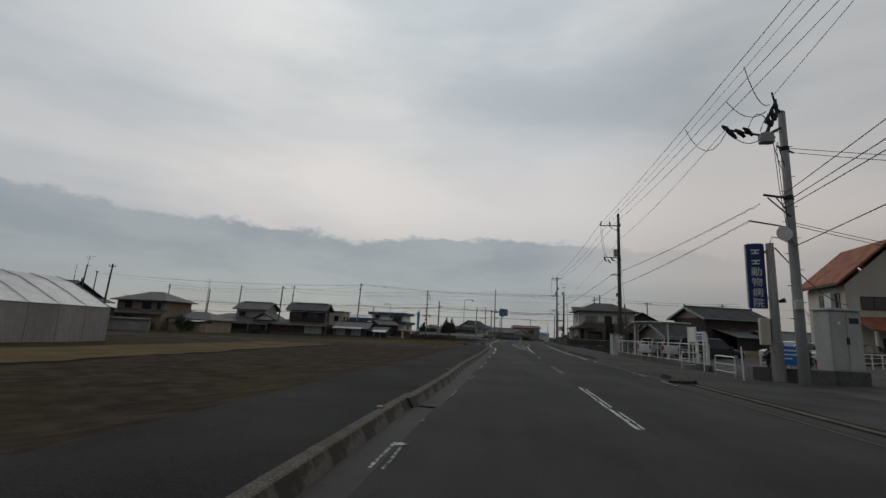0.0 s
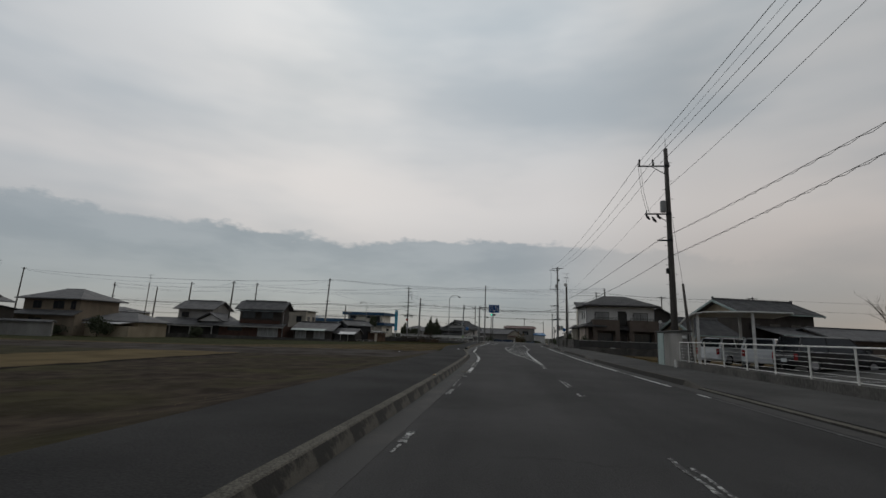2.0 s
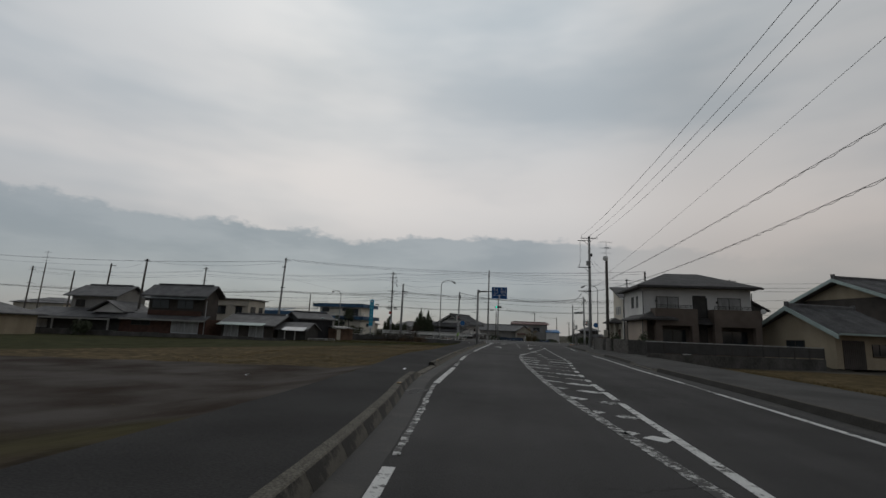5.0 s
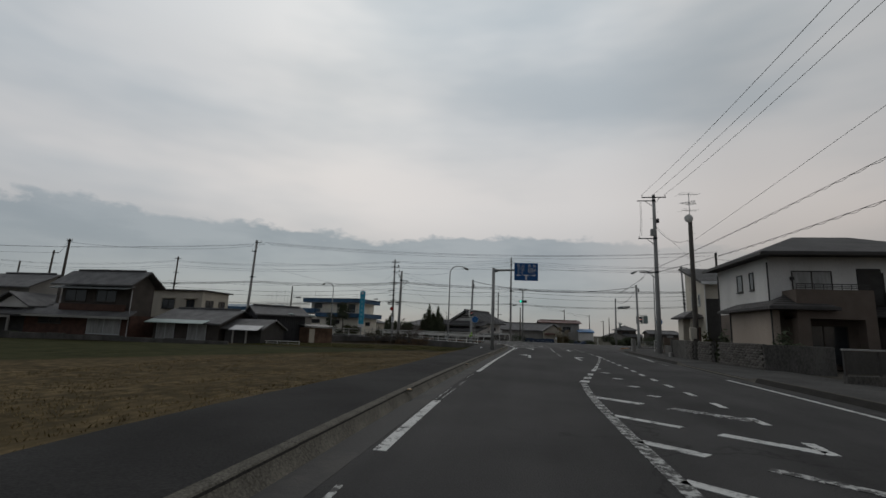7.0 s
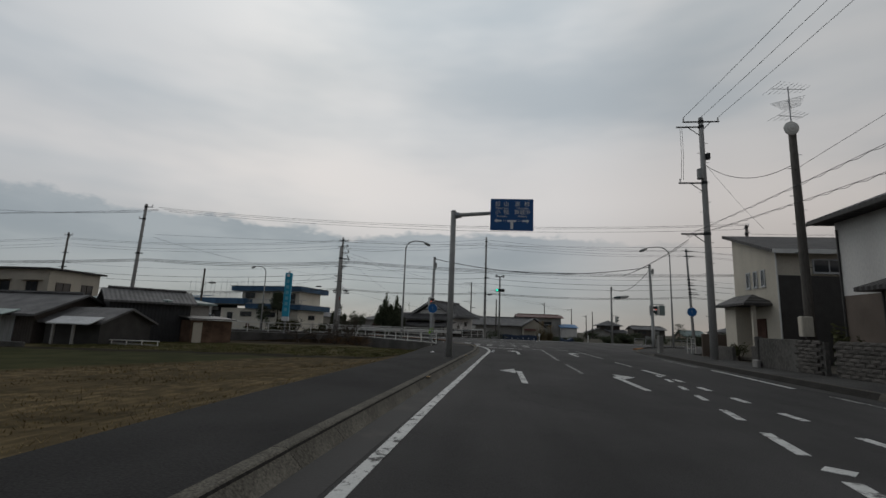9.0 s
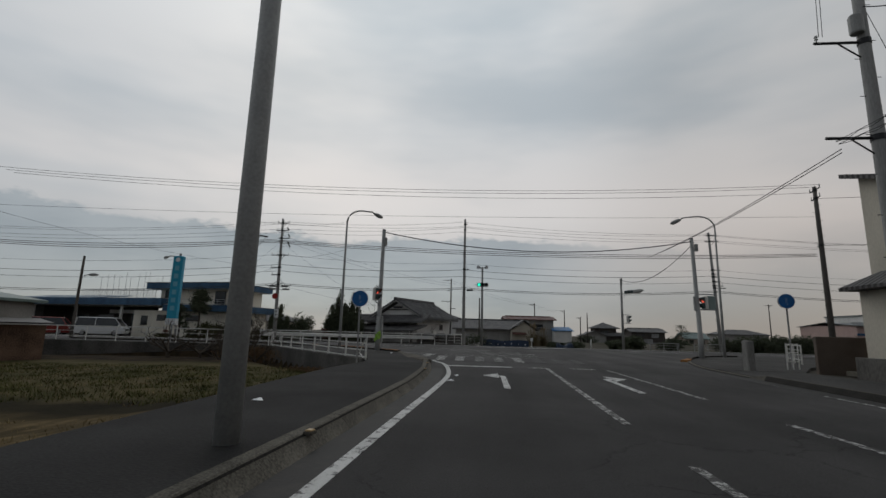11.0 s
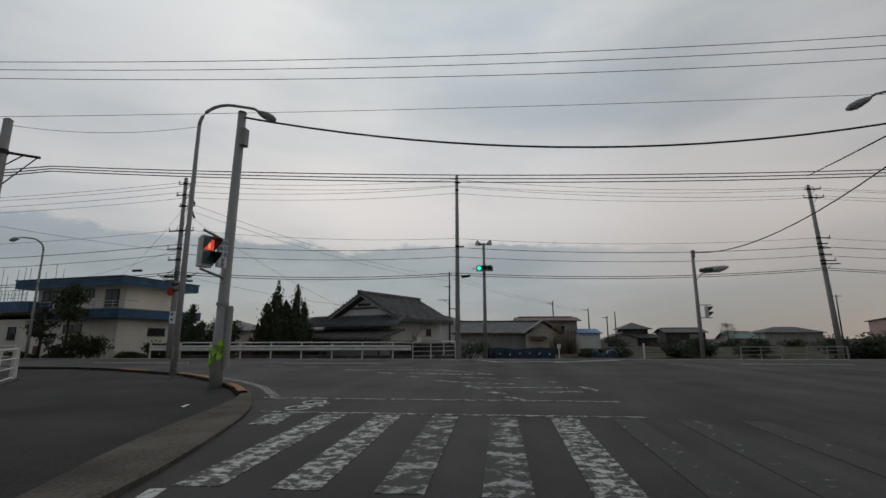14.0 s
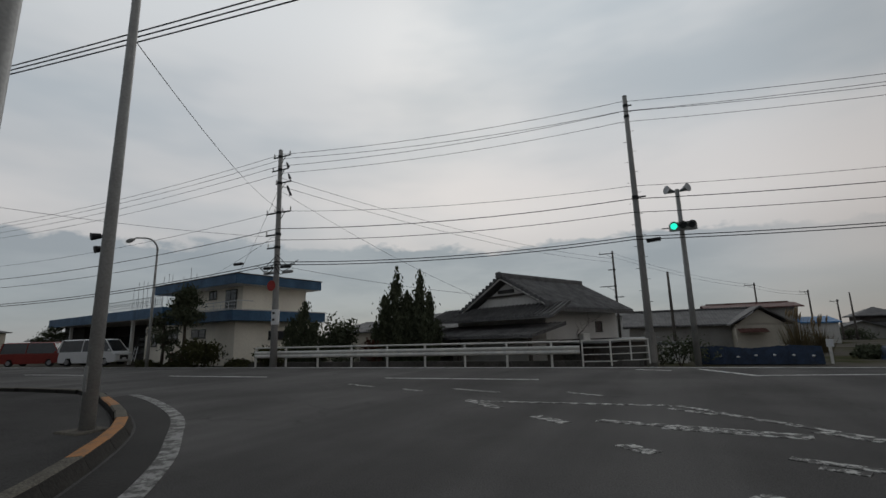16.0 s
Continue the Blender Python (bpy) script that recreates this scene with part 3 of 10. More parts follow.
    lot = calc("MULTIPLY", step_up(y, 45.5, 1.0), calc("SUBTRACT", 1.0, step_up(y, 72.5, 1.5)))
    c = blend(left, blend(lot, yard, straw), c)
    c = blend(step_up(y, 128.0, 1.5), c, blend(step_up(noise_of(0.2), 0.5, 0.1), yard, grass))
    nt.links.new(c, p.inputs["Base Color"])
    return m


def make_ground():
    def steps(*runs):
        out = []
        for a, b, d in runs:
            k = max(1, round((b - a) / d))
            out += [a + (b - a) * i / k for i in range(k)]
        return out + [runs[-1][1]]
    xs = steps((-3500, -400, 500), (-400, -120, 40), (-120, -24, 3), (-24, -2, 0.6), (-2, 30, 1), (30, 120, 6), (120, 400, 40), (400, 3500, 500))
    ys = steps((-3000, -100, 400), (-100, 0, 5), (0, 90, 1.5), (90, 132, 0.7), (132, 200, 4), (200, 400, 20), (400, 4500, 400))
    s = Solid()
    rnd = random.Random(4)
    for y in ys:
        for x in xs:
            h = ground_height(x, y)
            if x < -5 and y < 98 and x > -60:
                h += rnd.uniform(-0.03, 0.03)
            s.v.append((x, y, h))
    n = len(xs)
    s.f = [(j * n + i, j * n + i + 1, (j + 1) * n + i + 1, (j + 1) * n + i) for j in range(len(ys) - 1) for i in range(n - 1)]
    ob = part("ground", s, ground_material(), None, smooth=True, clean=False)
    tagged(ob, "flat winter fields of dark soil, stubble and grass", "ground", kind="structure")


make_ground()

# ---- road ----
left_x = [-400, -200, -100, -60, -30, -16]
right_x = [16, 24, 60, 150, 400]
s = Solid()
s.prism([(-2.6, -60), (9.0, -60), (9.0, 100.0), (13.5, 110.0)] + [(x, near_edge(x)) for x in right_x] + [(x, far_edge(x)) for x in reversed(right_x)]
        + [(x, far_edge(x)) for x in reversed(left_x)] + [(x, near_edge(x)) for x in left_x] + [(-13, 112.0), (-7.5, 108.0), (-5.0, 103.5), (-2.6, 99.0)], -0.05, 0.0)


def road_material():
    """Asphalt with worn wheel tracks, old cracks and darker patches."""
    m = ASPHALT
    nt = m.node_tree
    p = nt.nodes["Principled BSDF"]
    src = p.inputs["Base Color"].links[0].from_socket
    co = nt.nodes.new("ShaderNodeTexCoord").outputs["Object"]

    def mapped(sx, sy):
        mp = nt.nodes.new("ShaderNodeMapping")
        mp.inputs["Scale"].default_value = (sx, sy, 1)
        nt.links.new(co, mp.inputs[0])
        return mp.outputs[0]

    def noise_of(vec, scale, detail, rough=0.5):
        n = nt.nodes.new("ShaderNodeTexNoise")
        n.inputs["Scale"].default_value, n.inputs["Detail"].default_value, n.inputs["Roughness"].default_value = scale, detail, rough
        nt.links.new(vec, n.inputs["Vector"])
        return n

    def ramp_of(fac, stops):
        r = nt.nodes.new("ShaderNodeValToRGB")
        for el_, (q, c) in zip(r.color_ramp.elements, stops):
            el_.position, el_.color = q, (c, c, c, 1)
        nt.links.new(fac, r.inputs[0])
        return r.outputs[0]

    def times(a, b):
        n = nt.nodes.new("ShaderNodeMix")
        n.data_type, n.blend_type = "RGBA", "MULTIPLY"
        n.inputs[0].default_value = 1.0
        nt.links.new(a, n.inputs[6])
        nt.links.new(b, n.inputs[7])
        return n.outputs[2]

    tracks = ramp_of(noise_of(mapped(1.0, 0.03), 0.9, 3).outputs[0], [(0.35, 0.82), (0.65, 1.16)])
    patches = ramp_of(noise_of(mapped(0.5, 0.12), 0.5, 6, 0.65).outputs[0], [(0.38, 0.80), (0.60, 1.08)])
    warp = nt.nodes.new("ShaderNodeMix")
    warp.data_type, warp.blend_type = "RGBA", "ADD"
    warp.inputs[0].default_value = 1.0
    nt.links.new(co, warp.inputs[6])
    nt.links.new(noise_of(co, 1.1, 5, 0.6).outputs[1], warp.inputs[7])
    cell = nt.nodes.new("ShaderNodeTexVoronoi")
    cell.feature = "DISTANCE_TO_EDGE"
    cell.inputs["Scale"].default_value = 0.33
    nt.links.new(warp.outputs[2], cell.inputs["Vector"])
    crack = ramp_of(cell.outputs[0], [(0.0, 0.45), (0.006, 1.0)])
    where = ramp_of(noise_of(co, 0.16, 2).outputs[0], [(0.50, 0.0), (0.56, 1.0)])
    pick = nt.nodes.new("ShaderNodeMix")
    pick.data_type = "RGBA"
    pick.inputs[6].default_value = (1, 1, 1, 1)
    nt.links.new(where, pick.inputs[0])
    nt.links.new(crack, pick.inputs[7])
    spread_ = nt.nodes.new("ShaderNodeSeparateXYZ")
    nt.links.new(warp.outputs[2], spread_.inputs[0])
    # asphalt tone multiplied up to 1.5 between y 96 and 104
    far_tone = nt.nodes.new("ShaderNodeMapRange")
    for sock, v in zip(far_tone.inputs[1:5], (96.0, 104.0, 1.0, 1.5)):
        sock.default_value = v
    nt.links.new(spread_.outputs[1], far_tone.inputs[0])
    nt.links.new(times(times(times(times(src, tracks), patches), pick.outputs[2]), far_tone.outputs[0]), p.inputs["Base Color"])


road_material()
tagged(part("road", s, ASPHALT), "worn dark grey asphalt road at a junction", "road", kind="structure")

# raised walkways
n = 80
cut = [y for y in [-30 + 129 * i / n for i in range(n + 1)] if y <= 98.3] + [98.42]
WALK_TOP = [(-30, 0.115), (49, 0.115), (51.6, 0.03), (55.2, 0.03), (57.5, 0.115), (94, 0.115), (98.3, 0.05), (99, 0.05)]
s = ribbon([(at_y(L_WALK, y), y) for y in cut], [(at_y(L_KERB, y) - (0.245 if y < 55.2 else 0.292), y) for y in cut], -0.2, 0.05)
s.v = [(x, y, z if z < 0 else at_y([(h, q) for q, h in WALK_TOP], y)) for x, y, z in s.v]
tagged(part("pavement_left", s, WALKWAY), "dark asphalt footway beside the fields", "pavement", kind="structure")
corner = [p for p in offset(L_KERB, -0.30) if p[1] >= 98.4 and p[0] > -120]
back = [(-4.12, 98.4), (-4.35, 99.1), (-5.55, 100.5), (-7.4, 102.7), (-9.2, 104.9), (-11.1, 107.2), (-13.1, 109.6), (-17.0, 109.6), (-30, 109.2), (-120, 105)]
s = Solid()
s.prism(back + list(reversed(corner)), -0.2, 0.05)
tagged(part("pavement_corner", s, WALKMID), "dark asphalt footway round the junction corner", "pavement", kind="structure")
cut = [-30 + 129.5 * i / n for i in range(n + 1)]
R_WALK = [(9.0, -30), (9.2, 16), (8.9, 22), (8.9, 42), (9.6, 46), (10.6, 70), (11.2, 80), (11.2, 92), (11.6, 99.5)]
tagged(part("pavement_right", ribbon([(at_y(R_KERB, y) + 0.18, y) for y in cut], [(at_y(R_WALK, y), y) for y in cut], -0.2, 0.06), WALKPALE), "dark asphalt footway in front of the houses", "pavement", kind="structure")
corner = [p for p in offset(R_KERB, 0.18) if p[1] >= 99.5 and p[0] < 62]
s = Solid()
s.prism(corner + [(62, 112), (30, 110), (20, 108), (14, 103), (11.6, 99.5)], -0.2, 0.06)
tagged(part("pavement_far_corner", s, WALKPALE), "dark asphalt footway round the opposite corner", "pavement", kind="structure")


# ---- kerbs: single stones on a line ----
def kerb_line(name, pts, width, height, drops, label, length=0.98, painted=(), stone=KERB, face=None, slope=0.07, road=1):
    """road: 1 where the carriageway lies to the right of the line, -1 to its left; slope: how far the face leans back."""
    root = thing(name, 0, 0, 0, 0, label, "kerb", kind="structure")
    def block(top):
        c = min(0.03, top * 0.35)
        lean = slope * top / height
        prof = [(-width / 2, -0.1), (width / 2, -0.1), (width / 2, 0.0), (width / 2 - lean, top - c), (width / 2 - lean - 0.4 * c, top - 0.35 * c), (width / 2 - lean - c, top), (-width / 2 + 0.02, top), (-width / 2, top - 0.02)]
        prof = [(road * a, b) for a, b in prof]
        q = Solid().side(prof, -0.5 * length, 0.5 * length)
        q.v = [(y, -x, z) for x, y, z in q.v]
        return q
    full, low = block(height), block(0.035)
    meshes = {}
    down = block(height)
    down.v = [(x, y, z if z < 0.0 or x < 0 else z * 0.25) for x, y, z in down.v]
    up = block(height)
    up.v = [(x, y, z if z < 0.0 or x > 0 else z * 0.25) for x, y, z in up.v]
    for kind, sol in (("full", full), ("low", low), ("down", down), ("up", up)):
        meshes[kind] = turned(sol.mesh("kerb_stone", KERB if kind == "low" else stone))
    # steep sides get the face material: mossy patches, or the painted near-black shade
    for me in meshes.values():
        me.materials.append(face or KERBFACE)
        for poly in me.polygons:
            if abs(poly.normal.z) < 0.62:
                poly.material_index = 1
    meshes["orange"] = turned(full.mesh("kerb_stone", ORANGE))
    # orange on top only; the sides carry painted shade
    meshes["orange"].materials.append(SHADEFACE)
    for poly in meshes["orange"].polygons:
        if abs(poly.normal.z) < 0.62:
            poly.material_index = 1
    rnd = random.Random(len(name))
    for x, y, a in along(pts, length + 0.001):
        kind = "low" if any(lo < y < hi for lo, hi in drops) else "down" if any(lo < y + length < hi for lo, hi in drops) else "up" if any(lo < y - length < hi for lo, hi in drops) else "full"
        if any(lo < y < hi for lo, hi in painted):
            kind = "orange"
        ob = new("kerb_stone", meshes[kind])
        ob.parent = root
        ob.matrix_basis = pose(x, y, rnd.uniform(-0.002, 0.002), 0, 0, math.degrees(a) + rnd.uniform(-0.15, 0.15))
    return root


LEFT_STONES = [p for p in L_KERB if -12 < p[1] < 114.9 and p[0] > -40]
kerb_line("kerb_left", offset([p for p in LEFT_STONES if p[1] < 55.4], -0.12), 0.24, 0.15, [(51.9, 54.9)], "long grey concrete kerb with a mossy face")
kerb_line("kerb_left_far", offset([p for p in LEFT_STONES if 55.1 < p[1] < 99.4], -0.145), 0.29, 0.15, [], "long grey concrete kerb with shade painted on its face", face=SHADEFACE, slope=0.12)
kerb_line("kerb_corner", offset([p for p in LEFT_STONES if p[1] > 107.2], -0.13), 0.25, 0.15, [], "corner kerb with worn orange paint", face=SHADEFACE, painted=((106.0, 108.0), (110.0, 111.4), (112.5, 113.3)))
kerb_line("kerb_right", offset([p for p in R_KERB if -8 < p[1] < 114.5 and p[0] < 20], 0.1), 0.2, 0.15, [(-8, 15.2), (18.8, 28.0), (43.4, 45.2), (58.6, 61.4), (71.2, 78.4), (96.5, 107.0)], "dark concrete kerb with lowered driveways", stone=KERBDARK, face=SHADEFACE, road=-1)

# worn concrete ramp at the crossing
ramp = [p for p in L_KERB if 98.9 < p[1] < 107.6 and p[0] > -12]
n_ramp = len(ramp)
s = Solid()
for i, ((ox, oy), (ix, iy)) in enumerate(zip(ramp, offset(ramp, -1.0))):
    k = i / (n_ramp - 1)
    top = 0.15 - 0.092 * min(1.0, 3.0 * k) + 0.08 * max(0.0, (k - 0.85) / 0.15)
    wide = 0.2 + 0.6 * math.sin(math.pi * min(1.0, k * 1.05)) ** 1.2
    for d_, z in ((0.0, -0.06), (-0.01, top * 0.75), (0.05, top), (wide - 0.04, top), (wide, 0.053), (wide, -0.06)):
        s.v.append((ox + (ix - ox) * d_, oy + (iy - oy) * d_, z))
s.f = [(i * 6 + k, i * 6 + (k + 1) % 6, i * 6 + 6 + (k + 1) % 6, i * 6 + 6 + k) for i in range(n_ramp - 1) for k in range(6)]
s.f += [tuple(range(6)), tuple(reversed(range((n_ramp - 1) * 6, n_ramp * 6)))]
tagged(part("ramp_slab", s, SLAB), "worn tan concrete ramp at the crossing", "pavement", kind="structure")
# gutters along both kerbs; the dark colour holds dirt and the kerb's shade
for name, line, d0, d1 in (("gutter_left", L_KERB, 0.0, 0.36), ("gutter_right", R_KERB, -0.36, 0.0)):
    pts = [p for p in line if -20 < p[1] < 97 and -4 < p[0] < 9]
    g = part(name, ribbon(offset(pts, d0), offset(pts, d1), -0.03, 0.002), paint(name + " concrete", (0.036, 0.033, 0.029), (0.022, 0.021, 0.020), 0.54, 0.9), None)
    tagged(g, "narrow dirty concrete gutter with kerb shade in its colour", "gutter", kind="structure")


# ---- road markings, 4 mm of paint ----
def marking(name, solids, material, label):
    s = Solid()
    for q in solids:
        s.add(q.v, q.f)
    return tagged(part(name, s, material), label, "road marking", kind="structure")


def band(line, y0, y1, w, k=8):
    ys = [y0 + (y1 - y0) * i / k for i in range(k + 1)]
    pts = [(at_y(line, y), y) for y in ys]
    return ribbon(offset(pts, -w / 2), offset(pts, w / 2), 0.0005, 0.006)


def stroke(a, b, w):
    return ribbon(offset([a, b], -w / 2), offset([a, b], w / 2), 0.0005, 0.006)


rnd = random.Random(12)


def scraps(line, spans, dx=0.0):
    """Short ragged remains of a painted line."""
    out = []
    for y0, y1, w in spans:
        ys = np.linspace(y0, y1, max(3, int((y1 - y0) * 5)))
        mid = [(at_y(line, y) + dx + rnd.uniform(-0.012, 0.012), y) for y in ys]
        wide = [w * rnd.uniform(0.32, 0.6) for _ in ys]
        out.append(ribbon([(x - k, y) for (x, y), k in zip(mid, wide)], [(x + k, y) for (x, y), k in zip(mid, reversed(wide))], 0.0005, 0.006))
    return out


marking("edge_line_left", scraps(L_LINE, [(6.45, 6.65, 0.05), (9.0, 9.9, 0.03), (12.8, 12.97, 0.13), (13.5, 13.65, 0.13), (15.1, 15.5, 0.04), (15.9, 16.1, 0.04), (17.0, 17.45, 0.07), (17.95, 18.5, 0.08), (19.9, 20.25, 0.04), (20.35, 20.95, 0.1), (24.6, 25.5, 0.1), (28.8, 29.0, 0.13)])
        + scraps(L_LINE, [(4.2, 5.1, 0.035), (16.2, 16.6, 0.02), (26.1, 27.1, 0.03), (27.4, 28.2, 0.03), (33.0, 36.6, 0.05)], -0.055) + scraps(L_LINE, [(4.2, 5.0, 0.03), (26.2, 26.9, 0.025), (33.2, 36.4, 0.035)], 0.055) + [stroke((-1.13, 5.12), (-0.97, 5.14), 0.12)], FADEDLINE, "last worn patches of a white edge line")
marking("edge_line_left_middle", [band(L_LINE, 30.3, 32.7, 0.12), band(L_LINE, 36.8, 42.6, 0.12, 12), band(L_LINE, 49.6, 54.8, 0.15, 10), band(L_LINE, 55.6, 55.95, 0.14, 3), band(L_LINE, 56.35, 56.7, 0.14, 3), band(L_LINE, 59.1, 62.7, 0.14, 8)], WHITELINE, "broken white edge line beside the gutter")
marking("edge_line_left_ladder", scraps(L_LINE, [(43.0, 49.4, 0.1), (57.4, 58.0, 0.05)]) + scraps(L_LINE, [(62.9, 64.7, 0.04), (67.0, 68.4, 0.03)], -0.045) + scraps(L_LINE, [(62.9, 64.6, 0.04), (65.2, 66.2, 0.05)], 0.045), FADEDLINE, "flaking remains of a white edge line")
marking("edge_line_left_far", [band(L_LINE, 69.2, 101.2, 0.13, 48)], WHITELINE, "white edge line beside the gutter")
marking("edge_line_right", [band(R_LINE, 28.8, 32.2, 0.1, 6), band(R_LINE, 34.4, 50.6, 0.11, 16), band(R_LINE, 53.0, 71.0, 0.11, 18), band(R_LINE, 81.0, 86.3, 0.11, 6), band(R_LINE, 26.4, 27.0, 0.08, 3)], WHITELINE, "white edge line along the footway")
marking("edge_line_right_worn", [band(R_LINE, 14.6, 15.9, 0.11, 4), band(R_LINE, 17.6, 18.5, 0.07, 4), band(R_LINE, 18.9, 19.4, 0.09, 4), band(R_LINE, 32.2, 34.4, 0.05, 6), band(R_LINE, 50.6, 53.0, 0.09, 6), band(R_LINE, 78.0, 79.6, 0.09, 3), band(R_LINE, 87.6, 92.4, 0.09, 6)], FADEDLINE, "worn patches of a white edge line")
marking("edge_line_right_ghost", [band(R_LINE, -12, 14.4, 0.12, 20), band(R_LINE, 19.5, 26.2, 0.1, 10), band(R_LINE, 71.2, 77.8, 0.1, 8), band(R_LINE, 92.6, 104, 0.11, 12)], GHOSTLINE, "nearly worn-off white edge line along the footway")
CENTRE = [(1.97, -30), (1.95, 9), (1.99, 12.2), (2.09, 17), (2.1, 20.3), (2.13, 27), (2.17, 29), (2.26, 34), (2.36, 37)]
for spans in (((-3.0, 2.0),), ((9.0, 12.3), (7.0, 8.9)), ((16.7, 18.9), (19.0, 20.4)), ((25.4, 25.9), (27.1, 29.0)), ((33.9, 36.9),)):
    marks = []
    for y0, y1 in spans:
        marks += scraps(CENTRE, [(y0, y1, 0.055)], -0.045) + scraps(CENTRE, [(y0 + 0.1, y1 - 0.3, 0.04)], 0.05)
    marking("centre_dash", marks, WHITELINE if spans[0][0] < 14 else FADEDLINE, "worn white centre line dash in two thin streaks")
HATCH_L = [(2.36, 36.5), (2.24, 41), (1.9, 45), (1.64, 48.5), (1.51, 51.4), (1.46, 53.6), (1.38, 57), (1.36, 61), (1.39, 64), (1.47, 65.8), (1.6, 67.5), (1.95, 69.3), (2.45, 71.9), (3.05, 75.1), (3.6, 78.3), (4.13, 81.5), (4.35, 83.3)]
HATCH_R = [(2.36, 36.5), (2.46, 42), (2.6, 47.5), (2.72, 50.5), (2.82, 53), (2.95, 55), (3.2, 58), (3.5, 60.6), (3.66, 62.3), (3.76, 65), (3.82, 68), (3.95, 71.5), (4.1, 74), (4.2, 77), (4.32, 80), (4.48, 83.5), (4.5, 98)]
marking("hatch_edge_left", [band(HATCH_L, 36.6, 67.3, 0.16, 40)], FADEDLINE, "worn white edge of a hatched island")
marking("hatch_edge_left_dashes", [band(HATCH_L, y, y + d, w, 3) for y, d, w in ((67.6, 0.5, 0.24), (68.7, 0.6, 0.2), (70.0, 0.7, 0.17), (71.9, 1.1, 0.15), (73.9, 1.1, 0.13), (75.9, 0.9, 0.12), (77.9, 0.7, 0.11), (79.5, 0.7, 0.11), (81.2, 0.7, 0.11), (82.6, 0.5, 0.11))], WHITELINE, "white dashes that close a hatched island")
marking("hatch_edge_right", [band(HATCH_R, 36.8, 47.9, 0.13, 14)] + [band(HATCH_R, y, y + d, 0.14, 3) for y, d in ((48.3, 1.3), (49.9, 0.3), (50.3, 1.0), (52.0, 0.55), (53.5, 0.75), (55.2, 0.7), (57.0, 0.7), (58.7, 0.7), (60.5, 0.65))] + [band(HATCH_R, y, y + 0.62, 0.13, 3) for y in np.arange(62.38, 81.6, 1.72)] + [stroke((4.5, 82.9), (4.46, 84.9), 0.13)], WHITELINE, "white dashed edge of a hatched island")
# hatch bars slant back from the left edge; their middles are worn away
whole, worn = [], []
for y in (41.6, 43.3, 45.0, 46.7, 48.4, 50.2, 51.8, 53.4, 55.0, 57.05, 59.0, 60.55, 62.4, 64.6, 66.4, 68.1, 69.9, 71.7, 73.4):
    xa, xb = at_y(HATCH_L, y), at_y(HATCH_R, y - 1.2) - 0.1
    if xb - xa < 0.35:
        continue
    drop_ = lambda x: y - 0.86 * (x - xa)
    cut_a, cut_b = xa + rnd.uniform(0.3, 0.55) * (xb - xa), xa + rnd.uniform(0.55, 0.68) * (xb - xa)
    if y < 65:
        (whole if rnd.random() < 0.55 else worn).append(stroke((xa + 0.05, drop_(xa + 0.05)), (cut_a, drop_(cut_a)), rnd.uniform(0.13, 0.24)))
        (whole if rnd.random() < 0.6 else worn).append(stroke((cut_b, drop_(cut_b)), (xb, drop_(xb)), rnd.uniform(0.16, 0.3)))
    elif xb > 2.85:
        whole.append(stroke((2.7, drop_(2.7)), (2.88, drop_(2.88)), 0.2))
marking("hatch_bars", whole, WHITELINE, "white bars of a hatched island with worn ends")
marking("hatch_bars_worn", worn, FADEDLINE, "cracked white bars of a hatched island")
marking("turn_lane_line", [stroke((2.1, 82.5), (2.13, 86.0), 0.11), stroke((2.12, 88.0), (2.37, 98.5), 0.12)], FADEDLINE, "white line between two turning lanes")
marking("centre_line_far", [stroke((4.46, 86.3), (4.45, 88.5), 0.11), stroke((4.45, 91), (4.4, 98.3), 0.11)], FADEDLINE, "white centre line before the junction")
marking("stop_line", [stroke((-1.1, 98.15), (1.15, 98.25), 0.32)], WHITELINE, "white stop line")
marking("stop_line_worn", [stroke((1.75, 98.25), (2.35, 98.35), 0.34), stroke((3.2, 98.35), (4.05, 98.4), 0.3)], FADEDLINE, "half-worn white stop line")
for i in range(9):
    x = -2.57 + 0.845 * i
    marking("crossing_stripe", [stroke((x, 104.0) if i == 0 else (x, 101.3), (x * 1.06 - 0.05, 105.0), 0.4)], FADEDLINE if i in (0, 1, 2, 5) else STRIPE if i in (3, 4) else GHOSTLINE, "worn white crossing bar")
marking("cycle_crossing_line", [stroke((-3.2, 105.13), (3.0, 105.2), 0.12), stroke((-4.05, 106.9), (3.0, 107.02), 0.12)], FADEDLINE, "thin white lines of a cycle crossing")


def arrow(x, y, kind, a=0.0, scale=1.0):
    """A turn arrow that points ahead and then to its left (kind 1) or right (kind -1); foot at x, y."""
    k = kind
    shaft = [(0.07, 0), (0.07, 2.9), (-0.16 * k, 3.1), (-0.16 * k, 2.9), (-0.07, 2.65), (-0.07, 0)] if k > 0 else [(-0.07, 0), (-0.07, 2.9), (0.16, 3.1), (0.16, 2.9), (0.07, 2.65), (0.07, 0)]
    head = [(-0.12 * k, 2.35), (-0.55 * k, 3.0), (-0.12 * k, 3.75)]
    c, sn = math.cos(a), math.sin(a)
    out = []
    for poly in (shaft, head):
        q = Solid()
        pts = [(x + scale * (px * c - py * sn), y + scale * (px * sn + py * c)) for px, py in poly]
        q.prism(pts, 0.0005, 0.006)
        out.append(q)
    return marking("turn_arrow", out, WHITELINE, "white turn arrow on the asphalt")


arrow(0.32, 79.2, 1)
arrow(2.85, 79.0, -1, 0, 0.98)
arrow(0.72, 91.7, 1)
arrow(3.5, 91.7, -1, 0, 1.05)
